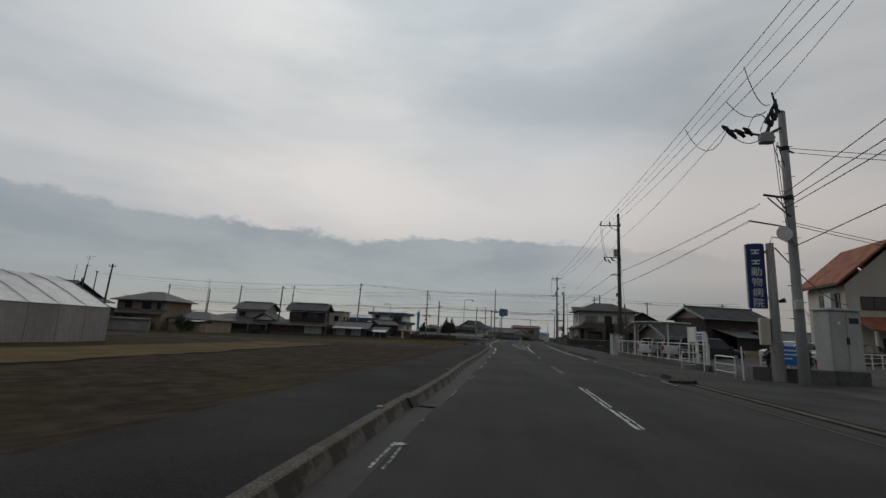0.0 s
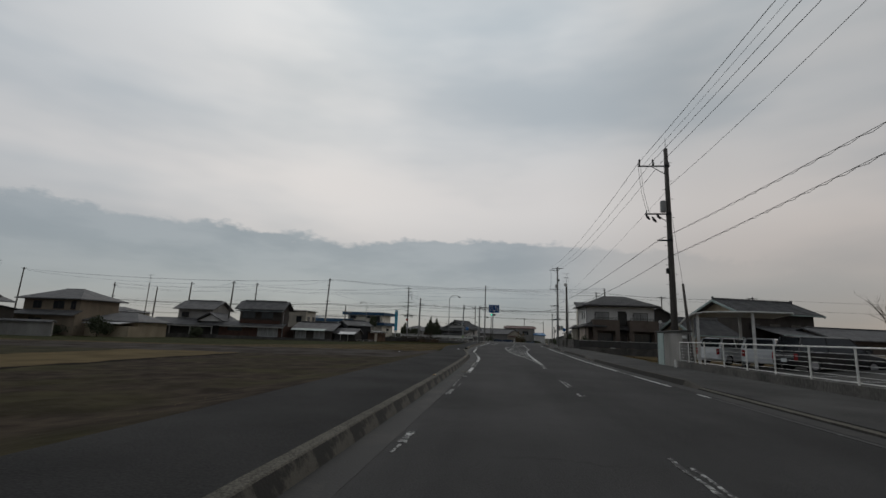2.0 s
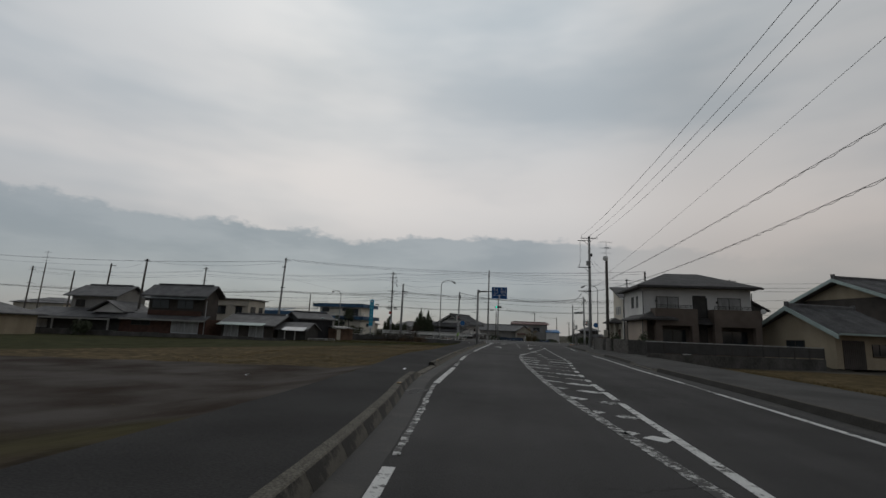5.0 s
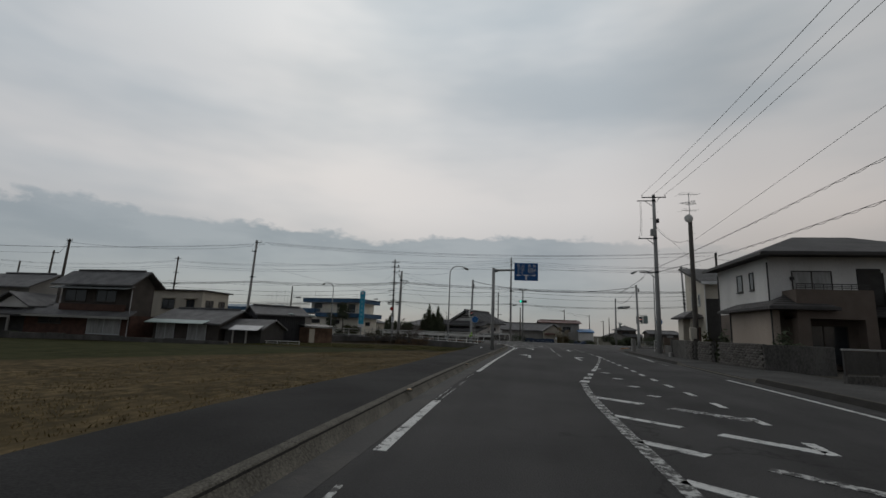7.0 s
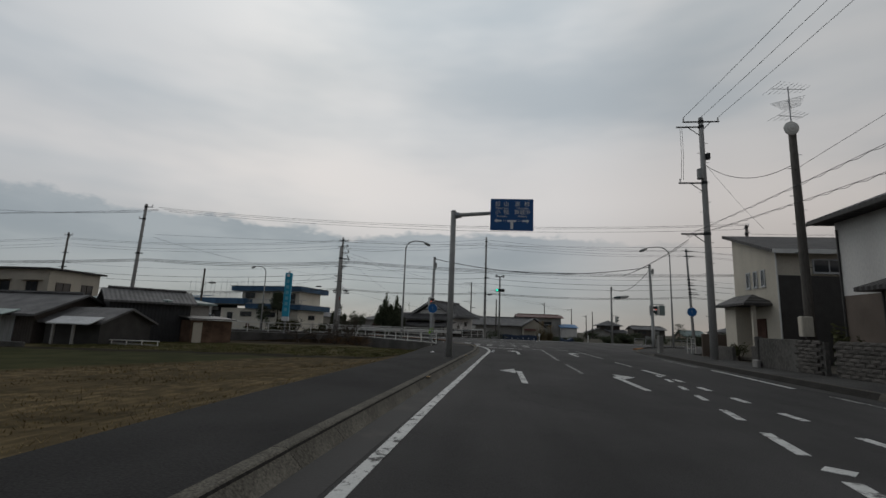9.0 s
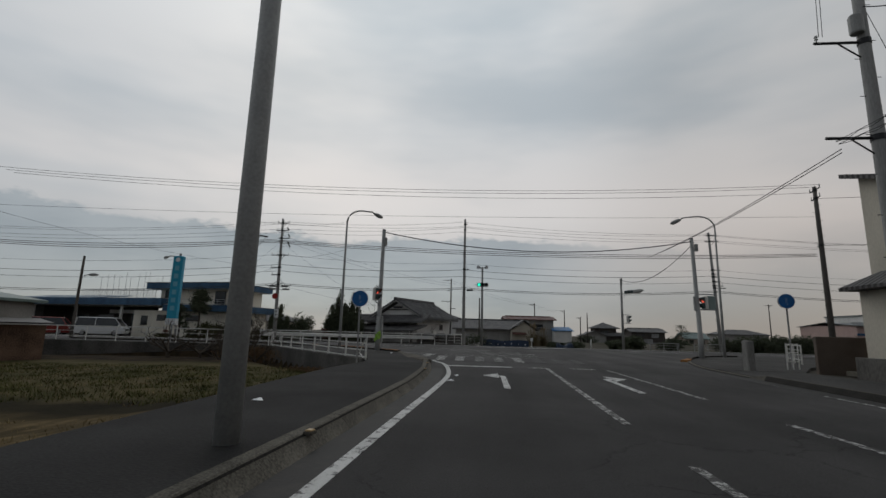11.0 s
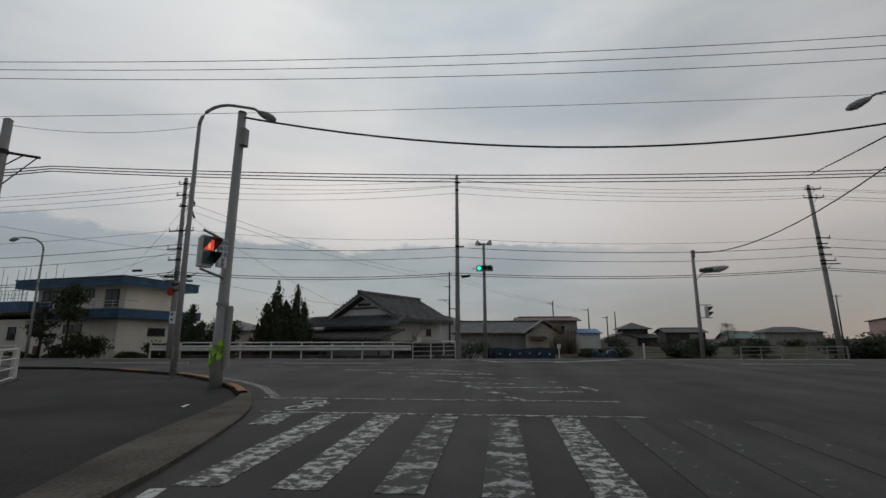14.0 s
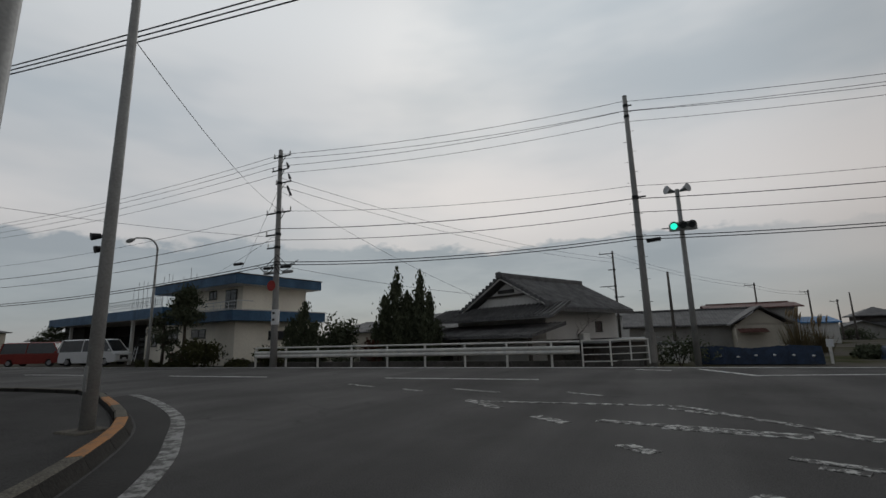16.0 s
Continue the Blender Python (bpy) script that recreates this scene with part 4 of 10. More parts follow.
# cycle symbol and guide marks inside the junction
s = []
for cy in (105.62, 106.36):
    ring = [(-2.76 + 0.2 * math.cos(a), cy + 0.25 * math.sin(a)) for a in np.linspace(0, 2 * math.pi, 19)]
    s.append(ribbon(offset(ring, -0.022), offset(ring, 0.022), 0.0005, 0.006))
for a, b in (((-2.76, 105.62), (-2.5, 105.9)), ((-2.5, 105.9), (-2.5, 106.2)), ((-2.76, 105.95), (-2.5, 106.2)), ((-2.76, 105.62), (-2.76, 105.95)), ((-2.76, 106.36), (-2.42, 106.2)), ((-2.44, 105.82), (-2.44, 105.95))):
    s.append(stroke(a, b, 0.05))
marking("cycle_symbol", s, WHITELINE, "white bicycle symbol on the asphalt")
guide = [((-5.32, 115.87), (-4.36, 114.97)), ((-3.54, 114.33), (-2.99, 113.86)), ((-2.15, 112.71), (-1.81, 112.4)), ((-1.1, 111.26), (-0.43, 110.84)), ((-0.11, 109.82), (0.35, 109.0))]
guide += [((0.5, 108.5), (0.82, 108.05))]
marking("junction_guide_dashes", [stroke(a, b, 0.22) for a, b in guide] + [stroke((-2.6, 114.2), (-0.15, 113.8), 0.2), stroke((1.62, 108.45), (2.6, 108.75), 0.26), stroke((2.78, 109.85), (3.02, 108.95), 0.17)], FADEDLINE, "white guide dashes across the junction")
faint = [((-9.97, 118.27), (-8.75, 117.72)), ((-7.68, 117.42), (-7.03, 117.11)), ((-6.42, 117.71), (-5.13, 117.28)), ((-3.67, 117.6), (-2.86, 117.1)), ((-1.63, 115.67), (-1.03, 115.19)), ((-0.08, 114.14), (0.44, 113.7)), ((1.24, 112.59), (1.55, 112.18)), ((2.16, 111.22), (2.29, 110.99)), ((-0.45, 112.32), (-0.14, 112.17)), ((-1.74, 113.88), (-0.21, 113.66)), ((-0.3, 110.7), (1.2, 110.4)), ((0.1, 109.35), (2.4, 109.6)), ((0.9, 107.6), (1.2, 107.1)), ((-5.0, 115.75), (-1.6, 116.0)), ((-1.5, 116.05), (-0.8, 115.22)), ((-0.8, 115.2), (0.5, 113.8)), ((-0.62, 112.6), (0.6, 112.1))]
marking("junction_worn_dashes", [stroke(a, b, 0.15) for a, b in faint], FADEDLINE, "worn thin white marks across the junction")
lane = []
for x in np.arange(-120, -9, 10.0):
    lane.append(stroke((x, far_edge(x) - 5.8), (x + 5, far_edge(x + 5) - 5.8), 0.15))
for x in np.arange(12, 120, 10.0):
    lane.append(stroke((x, far_edge(x) - 5.8), (x + 5, far_edge(x + 5) - 5.8), 0.15))
lane += [stroke((x, far_edge(x) - 0.5), (x + 20, far_edge(x + 20) - 0.5), 0.15) for x in (-100, -80, -60, -40, -20, 0, 20, 40)]
marking("cross_road_lines", lane, WHITELINE, "white lines of the crossing road")
marking("far_hatch", [stroke((0.6, 122.7), (4.4, 123.6), 0.16), stroke((4.4, 123.6), (7.6, 125.8), 0.16), stroke((3.55, 122.2), (7.33, 125.1), 0.2), stroke((-0.6, 125.2), (0.7, 122.5), 0.2), stroke((-2.6, 124.9), (-1.5, 124.5), 0.15)], WHITELINE, "white hatching at the far edge of the junction")
pts = smooth_line([(-3.7, 106.75), (-4.25, 107.6), (-5.25, 109.02), (-6.5, 110.33), (-7.7, 111.3), (-9.2, 112.42), (-10.9, 113.35), (-12.5, 114.1), (-14.1, 114.7)], 4)
marking("corner_line", [ribbon(offset(pts, -0.1), offset(pts, 0.1), 0.0005, 0.007)], paint("corner line paint", (0.25, 0.25, 0.24), (0.06, 0.058, 0.055), 0.5, 4.5), "curved worn white line round the corner")
inner = [p for p in L_KERB if 106.4 < p[1] < 114.1 and p[0] > -14.5]
outer = offset(pts, -0.11)
s = Solid().prism([(x + 0.03, y + 0.02) for x, y in inner] + list(reversed(outer)), -0.03, 0.003)
tagged(part("gutter_corner", s, mat("wet dark gutter", (0.015, 0.0137, 0.0125), 0.75, 0.35, 1.0, 25, 0.25, spec=0.15)), "smooth dark gutter round the corner", "gutter", kind="structure")


# ---- poles, wires, lamps, signals, signs ----
def wire(name, a, b, sag, r=0.014, label="thin black overhead wire", n=14):
    a, b = Vector(a), Vector(b)
    pts = [a.lerp(b, i / n) - Vector((0, 0, 4 * sag * (i / n) * (1 - i / n))) for i in range(n + 1)]
    return lone(name, Solid().tube(pts, r, 4), CABLE, label, "overhead wire", "overhead wires")


def insulator(parent, x, y, z, r=0.05, h=0.2):
    s = Solid()
    s.tube([(x, y, z), (x, y, z + h)], [r * 0.5, r * 0.4], 6)
    for k in (0.35, 0.75):
        s.tube([(x, y, z + h * k), (x, y, z + h * k + 0.05)], [r, r * 0.6], 8)
    return part("insulator", s, CERAMIC, parent, "white ceramic insulator")


def utility_pole(x, y, h, r0=0.19, r1=0.1, material=POLE, lean=(0, 0), arms=(), label="grey concrete utility pole with steel cross-arms", base=0.0, steps=True):
    """arms: (height, from, to, heading, insulators)."""
    t = thing("utility_pole", x, y, base, 0, label, "utility pole", "utility poles")
    h -= base
    part("shaft", Solid().tube([(lean[0] * k, lean[1] * k, -0.3 + (h + 0.3) * k) for k in (0, 0.33, 0.66, 1)], [r0, r0 + (r1 - r0) * 0.33, r0 + (r1 - r0) * 0.66, r1], 14), material, t, smooth=True)
    part("pole_cap", Solid().tube([(lean[0], lean[1], h), (lean[0], lean[1], h + 0.05)], [r1 * 1.08, r1 * 0.6], 12), IRON, t)
    for z, u, v, a, k in arms:
        z -= base
        c, s_ = math.cos(radians(a)), math.sin(radians(a))
        ox, oy = lean[0] * z / h, lean[1] * z / h
        arm = part("cross_arm", Solid().tube([(ox + u * c, oy + u * s_, z), (ox + v * c, oy + v * s_, z)], 0.045, 4), IRON, t, "dark steel cross-arm")
        part("band", Solid().tube([(ox, oy, z - 0.08), (ox, oy, z + 0.08)], r0 + (r1 - r0) * z / h + 0.02, 12), IRON, t)
        if abs(u) + abs(v) > 1.0:
            f = u if abs(u) > abs(v) else v
            part("brace", Solid().tube([(ox + f * 0.55 * c, oy + f * 0.55 * s_, z), (ox, oy, z - 0.55)], 0.022, 5), IRON, t)
        for i in range(k):
            q = u + (v - u) * (i + 0.06) / max(1, k - 0.88)
            insulator(arm, ox + q * c, oy + q * s_, z + 0.04)
    if steps:
        for i in range(int((h - 2.4) / 0.55)):
            z = 2.2 + i * 0.55
            ox, oy = lean[0] * z / h, lean[1] * z / h
            sgn = 1 if i % 2 else -1
            part("step_bolt", Solid().tube([(ox, oy, z), (ox + sgn * (r0 + 0.1), oy, z)], 0.011, 4), IRON, t)
    return t


def pole_box(parent, x, y, z, w, d, hh, material=GREYPAINT, name="junction_box", label="grey steel box"):
    return part(name, Solid().soft(x - w / 2, x + w / 2, y - d / 2, y + d / 2, z, z + hh, 0.03), material, parent, label)


def drum(parent, x, y, z, r, hh, name="transformer"):
    s = Solid().tube([(x, y, z), (x, y, z + 0.04), (x, y, z + hh), (x, y, z + hh + 0.06)], [r * 0.9, r, r, r * 0.8], 14)
    return part(name, s, GREYPAINT, parent, "grey steel drum", smooth=False)


# pole by the clinic, with its crowd of switches
p = utility_pole(9.75, 16.85, 9.55, 0.17, 0.115, lean=(-0.02, 0.0), arms=[(8.15, -0.45, 0.55, 35, 0), (6.35, -1.05, 0.15, 20, 0)], label="pale concrete utility pole crowded with switchgear")
part("top_bracket", Solid().tube([(0.05, 0.05, 9.5), (-0.25, -0.15, 9.62), (-0.42, -0.25, 10.2)], [0.05, 0.045, 0.03], 7), IRON, p)
part("brace", Solid().tube([(0.0, 0, 9.0), (-0.75, -0.25, 8.55)], 0.05, 5), IRON, p, "steel arm under the switch box")
part("switch_box", Solid().soft(-0.95, -0.5, -0.42, -0.1, 8.28, 8.66, 0.07), GREYPAINT, p, "grey steel switch box")
for i in range(3):
    x0 = -0.28 - 0.14 * i
    q = Solid().tube([(x0, -0.2, 9.95 - 0.28 * i), (x0 - 0.05, -0.22, 9.75 - 0.28 * i), (x0 - 0.02, -0.24, 9.45 - 0.26 * i), (x0 - 0.12, -0.26, 9.15 - 0.24 * i)], [0.03, 0.075, 0.055, 0.07], 8)
    part("cutout", q, IRON, p, "dark cut-out switch")
    part("cutout_fin", Solid().tube([(x0 - 0.06, -0.22, 9.62 - 0.28 * i), (x0 - 0.06, -0.22, 9.7 - 0.28 * i)], 0.1, 9), IRON, p)
part("cross_arm", Solid().tube([(-0.35, -0.1, 8.55), (-2.1, -0.35, 8.75)], 0.04, 5), IRON, p, "dark steel cross-arm")
for px, pz in ((-1.35, 8.72), (-1.62, 8.66), (-1.9, 8.62), (-2.05, 8.8)):
    part("insulated_clamp", Solid().tube([(px - 0.14, -0.3, pz + 0.12), (px, -0.3, pz + 0.02), (px + 0.2, -0.25, pz - 0.16)], [0.03, 0.085, 0.05], 8), IRON, p, "dark insulated clamp")
for a, b, drop in (((-0.5, -0.2, 9.75), (-1.62, -0.9, 10.85), 0.5), ((-0.62, -0.2, 9.5), (-1.5, 0.7, 10.35), 0.4), ((-0.9, -0.25, 8.7), (-0.45, -0.2, 9.35), -0.2), ((-1.3, -0.3, 8.85), (-0.6, -0.2, 9.1), -0.4), ((-2.0, -0.35, 8.75), (-2.15, 3.0, 10.3), 0.9), ((-1.9, -0.3, 8.6), (-0.95, -0.3, 8.4), 0.25), ((-0.55, -0.3, 8.3), (-0.2, -0.12, 7.3), 0.1), ((-0.4, -0.3, 8.3), (-0.12, -0.12, 7.5), 0.1)):
    m_ = [(a[0] + (b[0] - a[0]) * k, a[1] + (b[1] - a[1]) * k, a[2] + (b[2] - a[2]) * k - 4 * drop * k * (1 - k)) for k in (0, 0.17, 0.33, 0.5, 0.67, 0.83, 1)]
    part("jumper", Solid().tube(m_, 0.014, 5), CABLE, p)
part("lower_arm", Solid().tube([(0.0, 0, 5.3), (-1.3, 0.1, 5.55)], 0.03, 5), IRON, p)
part("arm_brace", Solid().tube([(0.0, -0.1, 5.6), (-0.8, -0.2, 6.3)], 0.025, 5), IRON, p)
for dx in (-0.42, -0.5):
    part("drop_lead", Solid().tube([(dx, -0.25, 8.3), (dx + 0.1, -0.2, 6.6), (dx + 0.3, -0.18, 4.7)], 0.011, 4), CABLE, p)
pole_box(p, -0.1, -0.2, 2.5, 0.24, 0.16, 0.3, CREAM, "meter_box", "cream meter box")
dish = Solid().tube([(-0.42, -0.24, 5.02), (-0.42, -0.3, 5.02), (-0.42, -0.32, 5.02)], [0.1, 0.25, 0.26], 18)
part("satellite_dish", dish, WHITEPAINT, p, "white satellite dish")
part("dish_bracket", Solid().tube([(0, 0, 4.75), (-0.35, -0.2, 4.78), (-0.42, -0.22, 5.0)], 0.02, 5), STEEL, p)

p = utility_pole(10.1, 42.2, 12.4, 0.2, 0.11, DARKPOLE, arms=[(11.35, -1.6, 0.2, 0, 3), (8.45, -1.3, 0.15, 0, 2), (6.9, -0.7, 0.1, 0, 0)], label="dark weathered utility pole beside a concrete post")
drum(p, -0.3, -0.05, 8.55, 0.17, 0.6)
for dx, dz in ((-1.2, 8.2), (-0.85, 8.05), (-0.6, 8.25)):
    part("cutout", Solid().tube([(dx - 0.1, -0.1, dz + 0.2), (dx, -0.12, dz), (dx + 0.12, -0.1, dz - 0.12)], [0.04, 0.08, 0.04], 7), IRON, p, "dark cut-out switch")
for dx in (-1.5, -0.75):
    part("top_pin", Solid().tube([(dx, 0, 11.35), (dx, 0, 11.75)], [0.03, 0.06], 6), IRON, p)
part("bird_spike", Solid().tube([(0, 0, 12.4), (0, 0, 13.1)], [0.02, 0.01], 5), IRON, p)
pole_box(p, -0.22, 0, 5.0, 0.14, 0.16, 0.3, IRON)
for dx in (-1.45, -1.58):
    part("drop_lead", Solid().tube([(dx, 0, 11.3), (dx + 0.12, 0, 9.8), (dx + 0.4, 0, 8.4)], 0.01, 4), CABLE, p)
utility_pole(10.5, 41.0, 4.25, 0.1, 0.06, DARKPOLE, lean=(-0.3, 0.0), label="short dark stay pole beside the utility pole", steps=False)

p = utility_pole(10.55, 93.9, 13.0, 0.2, 0.12, arms=[(12.8, -0.95, 0.95, 0, 3), (12.5, -1.3, 0.1, 0, 0), (9.3, -1.3, 0.1, 0, 2), (6.5, -1.3, 0.1, 0, 0)], label="tall concrete utility pole at the house corner")
drum(p, -0.22, -0.1, 9.5, 0.17, 0.5)
pole_box(p, 0.22, -0.1, 10.6, 0.2, 0.2, 0.35, IRON)
for dx in (-1.1, -1.0):
    part("drop_lead", Solid().tube([(dx, 0, 12.5), (dx + 0.02, 0, 11), (dx - 0.05, 0, 9.5)], 0.01, 4), CABLE, p)

# aerial pole in front of the second house
p = utility_pole(11.0, 87.1, 9.2, 0.17, 0.13, DARKPOLE, arms=[], label="dark wooden aerial pole with a satellite dish")
part("aerial_mast", Solid().tube([(0, 0, 9.2), (0, 0, 11.1)], 0.022, 6), STEEL, p)
yagi = Solid()
for z, L, n_, a in ((11.0, 1.3, 8, 0.1), (10.35, 0.9, 9, 0.9), (9.85, 1.0, 6, 0.2)):
    c, sn = math.cos(a), math.sin(a)
    yagi.tube([(-L / 2 * c, -L / 2 * sn, z), (L / 2 * c, L / 2 * sn, z)], 0.012, 4)
    for i in range(n_):
        q = -L / 2 + L * i / (n_ - 1)
        w_ = 0.55 - 0.3 * i / n_
        yagi.tube([(q * c + w_ * sn, q * sn - w_ * c, z + 0.02), (q * c - w_ * sn, q * sn + w_ * c, z + 0.02)], 0.007, 4)
part("aerial", yagi, STEEL, p, "many-branched television aerial")
dish = Solid()
for i in range(4):
    dish.tube([(-0.15, -0.22 - 0.03 * i, 9.25), (-0.15, -0.25 - 0.03 * i, 9.25)], [0.28 - 0.02 * i * i, 0.29 - 0.02 * (i + 1) ** 2 * 0.8], 18)
part("satellite_dish", dish, WHITEPAINT, p, "white satellite dish")
pole_box(p, -0.24, -0.16, 1.3, 0.4, 0.26, 0.72, CREAM, "meter_cabinet", "cream meter cabinet")

# poles along the crossing road
p = utility_pole(-34.5, 108.0, 11.7, 0.19, 0.12, POLE, lean=(0.55, -0.2), arms=[(11.45, -0.2, 0.7, 0, 2), (10.3, -0.5, 0.1, 0, 1), (7.0, -0.3, 0.5, 0, 0)], base=-0.8, label="leaning grey utility pole behind the sheds")
p = utility_pole(-20.5, 125.9, 12.2, 0.19, 0.11, lean=(-0.15, 0), arms=[(11.8, -0.5, 0.75, 0, 3), (11.0, -0.6, 0.6, 0, 2), (10.2, -0.3, 0.85, 0, 2), (8.45, -0.9, 0.9, 0, 4), (7.2, -0.9, 0.1, 0, 1), (6.45, -0.75, 0.1, 0, 1)], label="concrete utility pole with many cross-arms")
for k, (dx, z) in enumerate(((0.45, 11.3), (0.6, 10.6), (0.55, 9.9), (0.7, 9.6))):
    part("cutout", Solid().tube([(dx, -0.1, z), (dx + 0.18, -0.15, z - 0.3)], [0.05, 0.08], 6), IRON, p)
for dx, z in ((-2.9, 5.75), (-0.55, 5.3), (-0.5, 5.02), (0.7, 5.3), (0.85, 5.0)):
    part("splice_case", Solid().tube([(dx - 0.36, -0.12, z - 0.02), (dx - 0.3, -0.12, z), (dx + 0.3, -0.12, z), (dx + 0.36, -0.12, z - 0.02)], [0.05, 0.085, 0.085, 0.05], 8), IRON if z > 5.2 else GREYPAINT, p, "cable splice case hung on the wires")
curl = random.Random(31)
for k in range(7):
    z0, z1, dx = 5.3 + 0.12 * k, 5.0 + 0.08 * k, (-1) ** k * (0.7 + 0.1 * k)
    part("cable_loop", Solid().tube(smooth_line([(0.0, -0.15, z0), (dx * 0.35, -0.2, z0 - 0.3 - 0.1 * curl.random()), (dx * 0.7, -0.2, z1 - 0.12), (dx * 1.2, -0.1, z1 + 0.1)], 4), 0.02, 5), CABLE, p, "slack black cable loop")
part("red_plate", Solid().disc((-0.2, -0.22, 4.3), 0.29, 0.02, 18), mat("red plate", (0.35, 0.03, 0.025), 0.5, 0.1), p, "round red plate")
part("plate_stay", Solid().tube([(-0.2, -0.2, 4.3), (0.0, -0.1, 4.3)], 0.02, 5), STEEL, p)
part("white_plate", Solid().tube([(0, 0, 2.2), (0, 0, 3.0)], 0.21, 14), SIGNWHITE, p, "white band wrapped round the pole")
for z in (2.4, 2.75):
    part("dark_mark", Solid().box(-0.02, 0.14, -0.216, -0.205, z, z + 0.12), DARKTRIM, p)
p = utility_pole(-2.2, 131.4, 13.55, 0.19, 0.11, arms=[(13.0, -0.1, 0.3, 0, 1), (12.4, -0.2, 0.2, 90, 1), (8.0, -0.1, 0.5, 0, 0)], label="slim concrete utility pole across the junction")
part("splice_case", Solid().tube([(0.3, -0.1, 5.7), (0.95, -0.1, 5.75)], 0.1, 8), IRON, p)
part("base_collar", Solid().tube([(0, 0, -0.1), (0, 0, 1.3)], 0.24, 12), CONCRETE, p)
p = utility_pole(26.0, 136.0, 13.2, 0.2, 0.12, lean=(-0.4, 0.1), arms=[(12.9, -0.3, 0.9, 0, 3), (12.2, -0.5, 1.0, 0, 4), (8.9, 0, 0.85, 0, 2), (8.45, 0, 0.6, 0, 1), (8.1, 0, 0.7, 0, 1), (7.6, 0, 0.75, 0, 1), (7.1, 0, 0.95, 0, 2), (6.85, 0, 1.2, 0, 1)], label="leaning concrete utility pole with many brackets")
p = utility_pole(-15.1, 109.8, 8.25, 0.19, 0.13, lean=(0.05, 0), arms=[(7.15, -0.1, 0.95, 40, 0)], label="grey concrete stay pole above the fence", steps=False)
part("brace", Solid().tube([(0.05, 0, 5.9), (0.7, 0.58, 7.15)], 0.02, 5), IRON, p)
for (x, y, h, ln, arms_) in ((-47.5, 94.7, 9.2, (0.3, 0), [(9.0, -0.35, 0.35, 0, 2)]), (-64.8, 107.4, 10.1, (0.5, 0), [(9.8, -0.1, 0.9, 0, 2)]), (-94, 120.2, 10.9, (0.3, 0), [(10.2, -0.7, 0.7, 0, 4), (7.5, -0.7, 0.7, 0, 2)]), (-58.4, 123.4, 11.9, (0.2, 0), [(11.6, -0.6, 0.6, 0, 2), (9.2, -0.5, 0.5, 0, 2), (7.3, -0.6, 0.6, 0, 3)]), (-104, 106, 12.3, (0.4, 0), [(12.1, -0.6, 0.6, 0, 2)]), (-76, 112, 9.2, (0.3, 0), [])):
    utility_pole(x, y, h, 0.17, 0.11, DARKPOLE, ln, arms_, "dark utility pole among the houses", -0.8, False)
for (x, y, h) in ((-109, 105, 12.0), (-67.5, 99, 8.9)):
    p = utility_pole(x, y, h, 0.1, 0.07, DARKPOLE, (0.2, 0), [], "dark pole with a television aerial", -0.8, False)
    a_ = Solid().tube([(0.2, 0, h + 0.8), (0.2, 0, h + 2.6)], 0.03, 5)
    for z in (1.2, 1.7, 2.4):
        a_.tube([(-0.5, 0, h + z), (0.9, 0, h + z)], 0.018, 4)
    part("aerial", a_, STEEL, p, "television aerial")
for (x, y, h, arms_) in ((-5.8, 160, 10.2, [(10.0, -1.4, 0.1, 0, 2), (8.2, -0.6, 0.2, 0, 0), (6.4, -1.6, 0.1, 0, 0), (5.2, -0.2, 0.8, 0, 0)]), (-0.8, 150, 6.3, []), (10.7, 185, 8.0, [(7.7, -1.2, 0.1, 0, 2)]), (17.9, 190, 6.9, [(6.7, -1, 0.1, 0, 2)]), (22.4, 195, 5.6, [(5.4, -0.9, 0.2, 0, 2)]), (24.0, 195, 6.6, []), (62, 190, 9, [(8.8, -0.8, 0.8, 0, 3)]), (42, 96, 9.0, [(8.8, -0.8, 0.8, 0, 3)]), (30.5, 104, 9.5, [(9.3, -0.8, 0.8, 0, 4)])):
    utility_pole(x, y, h, 0.15, 0.09, DARKPOLE, (0, 0), arms_, "distant dark utility pole", 0, False)

# three main wires along the right footway
for xa, xb, xc in ((6.35, 8.5, 9.65), (7.1, 9.2, 10.55), (7.6, 9.75, 11.45)):
    wire("power_line", (xa, -24, 11.3), (xb, 42.2, 11.5), 0.9)
    wire("power_line", (xb, 42.2, 11.5), (xc, 93.9, 13.05), 0.8)
wire("earth_wire", (6.5, -24, 11.1), (8.6, 42.2, 11.2), 0.9, 0.008)
wire("earth_wire", (5.5, -24, 12.4), (9.4, 16.7, 10.1), 0.1, 0.011)
wire("earth_wire", (7.75, 16.6, 8.85), (9.9, 42.2, 9.9), 0.3, 0.011)
wire("earth_wire", (10.1, 42.2, 9.9), (10.9, 87.1, 7.6), 0.2, 0.009)


def spiral_cable(a, b, sag, r=0.0085, turns=2.6):
    """A carrier wire with a service cable wound round it in long turns."""
    a, b = Vector(a), Vector(b)
    n_ = max(12, int((b - a).length * turns))
    t = thing("service_cable", a.x, a.y, a.z, 0, "black spiral-wrapped service cable between poles", "overhead wire", "overhead wires")
    mid = [(b - a) * (i / n_) - Vector((0, 0, 4 * sag * (i / n_) * (1 - i / n_))) for i in range(n_ + 1)]
    part("carrier", Solid().tube(mid[::4] + [mid[-1]], r, 4), CABLE, t)
    part("winding", Solid().tube([p - Vector((0, 0, 0.012 + (0.055 if i % 2 else 0.0))) for i, p in enumerate(mid)], r, 4), CABLE, t, "wound black cable")
    return t


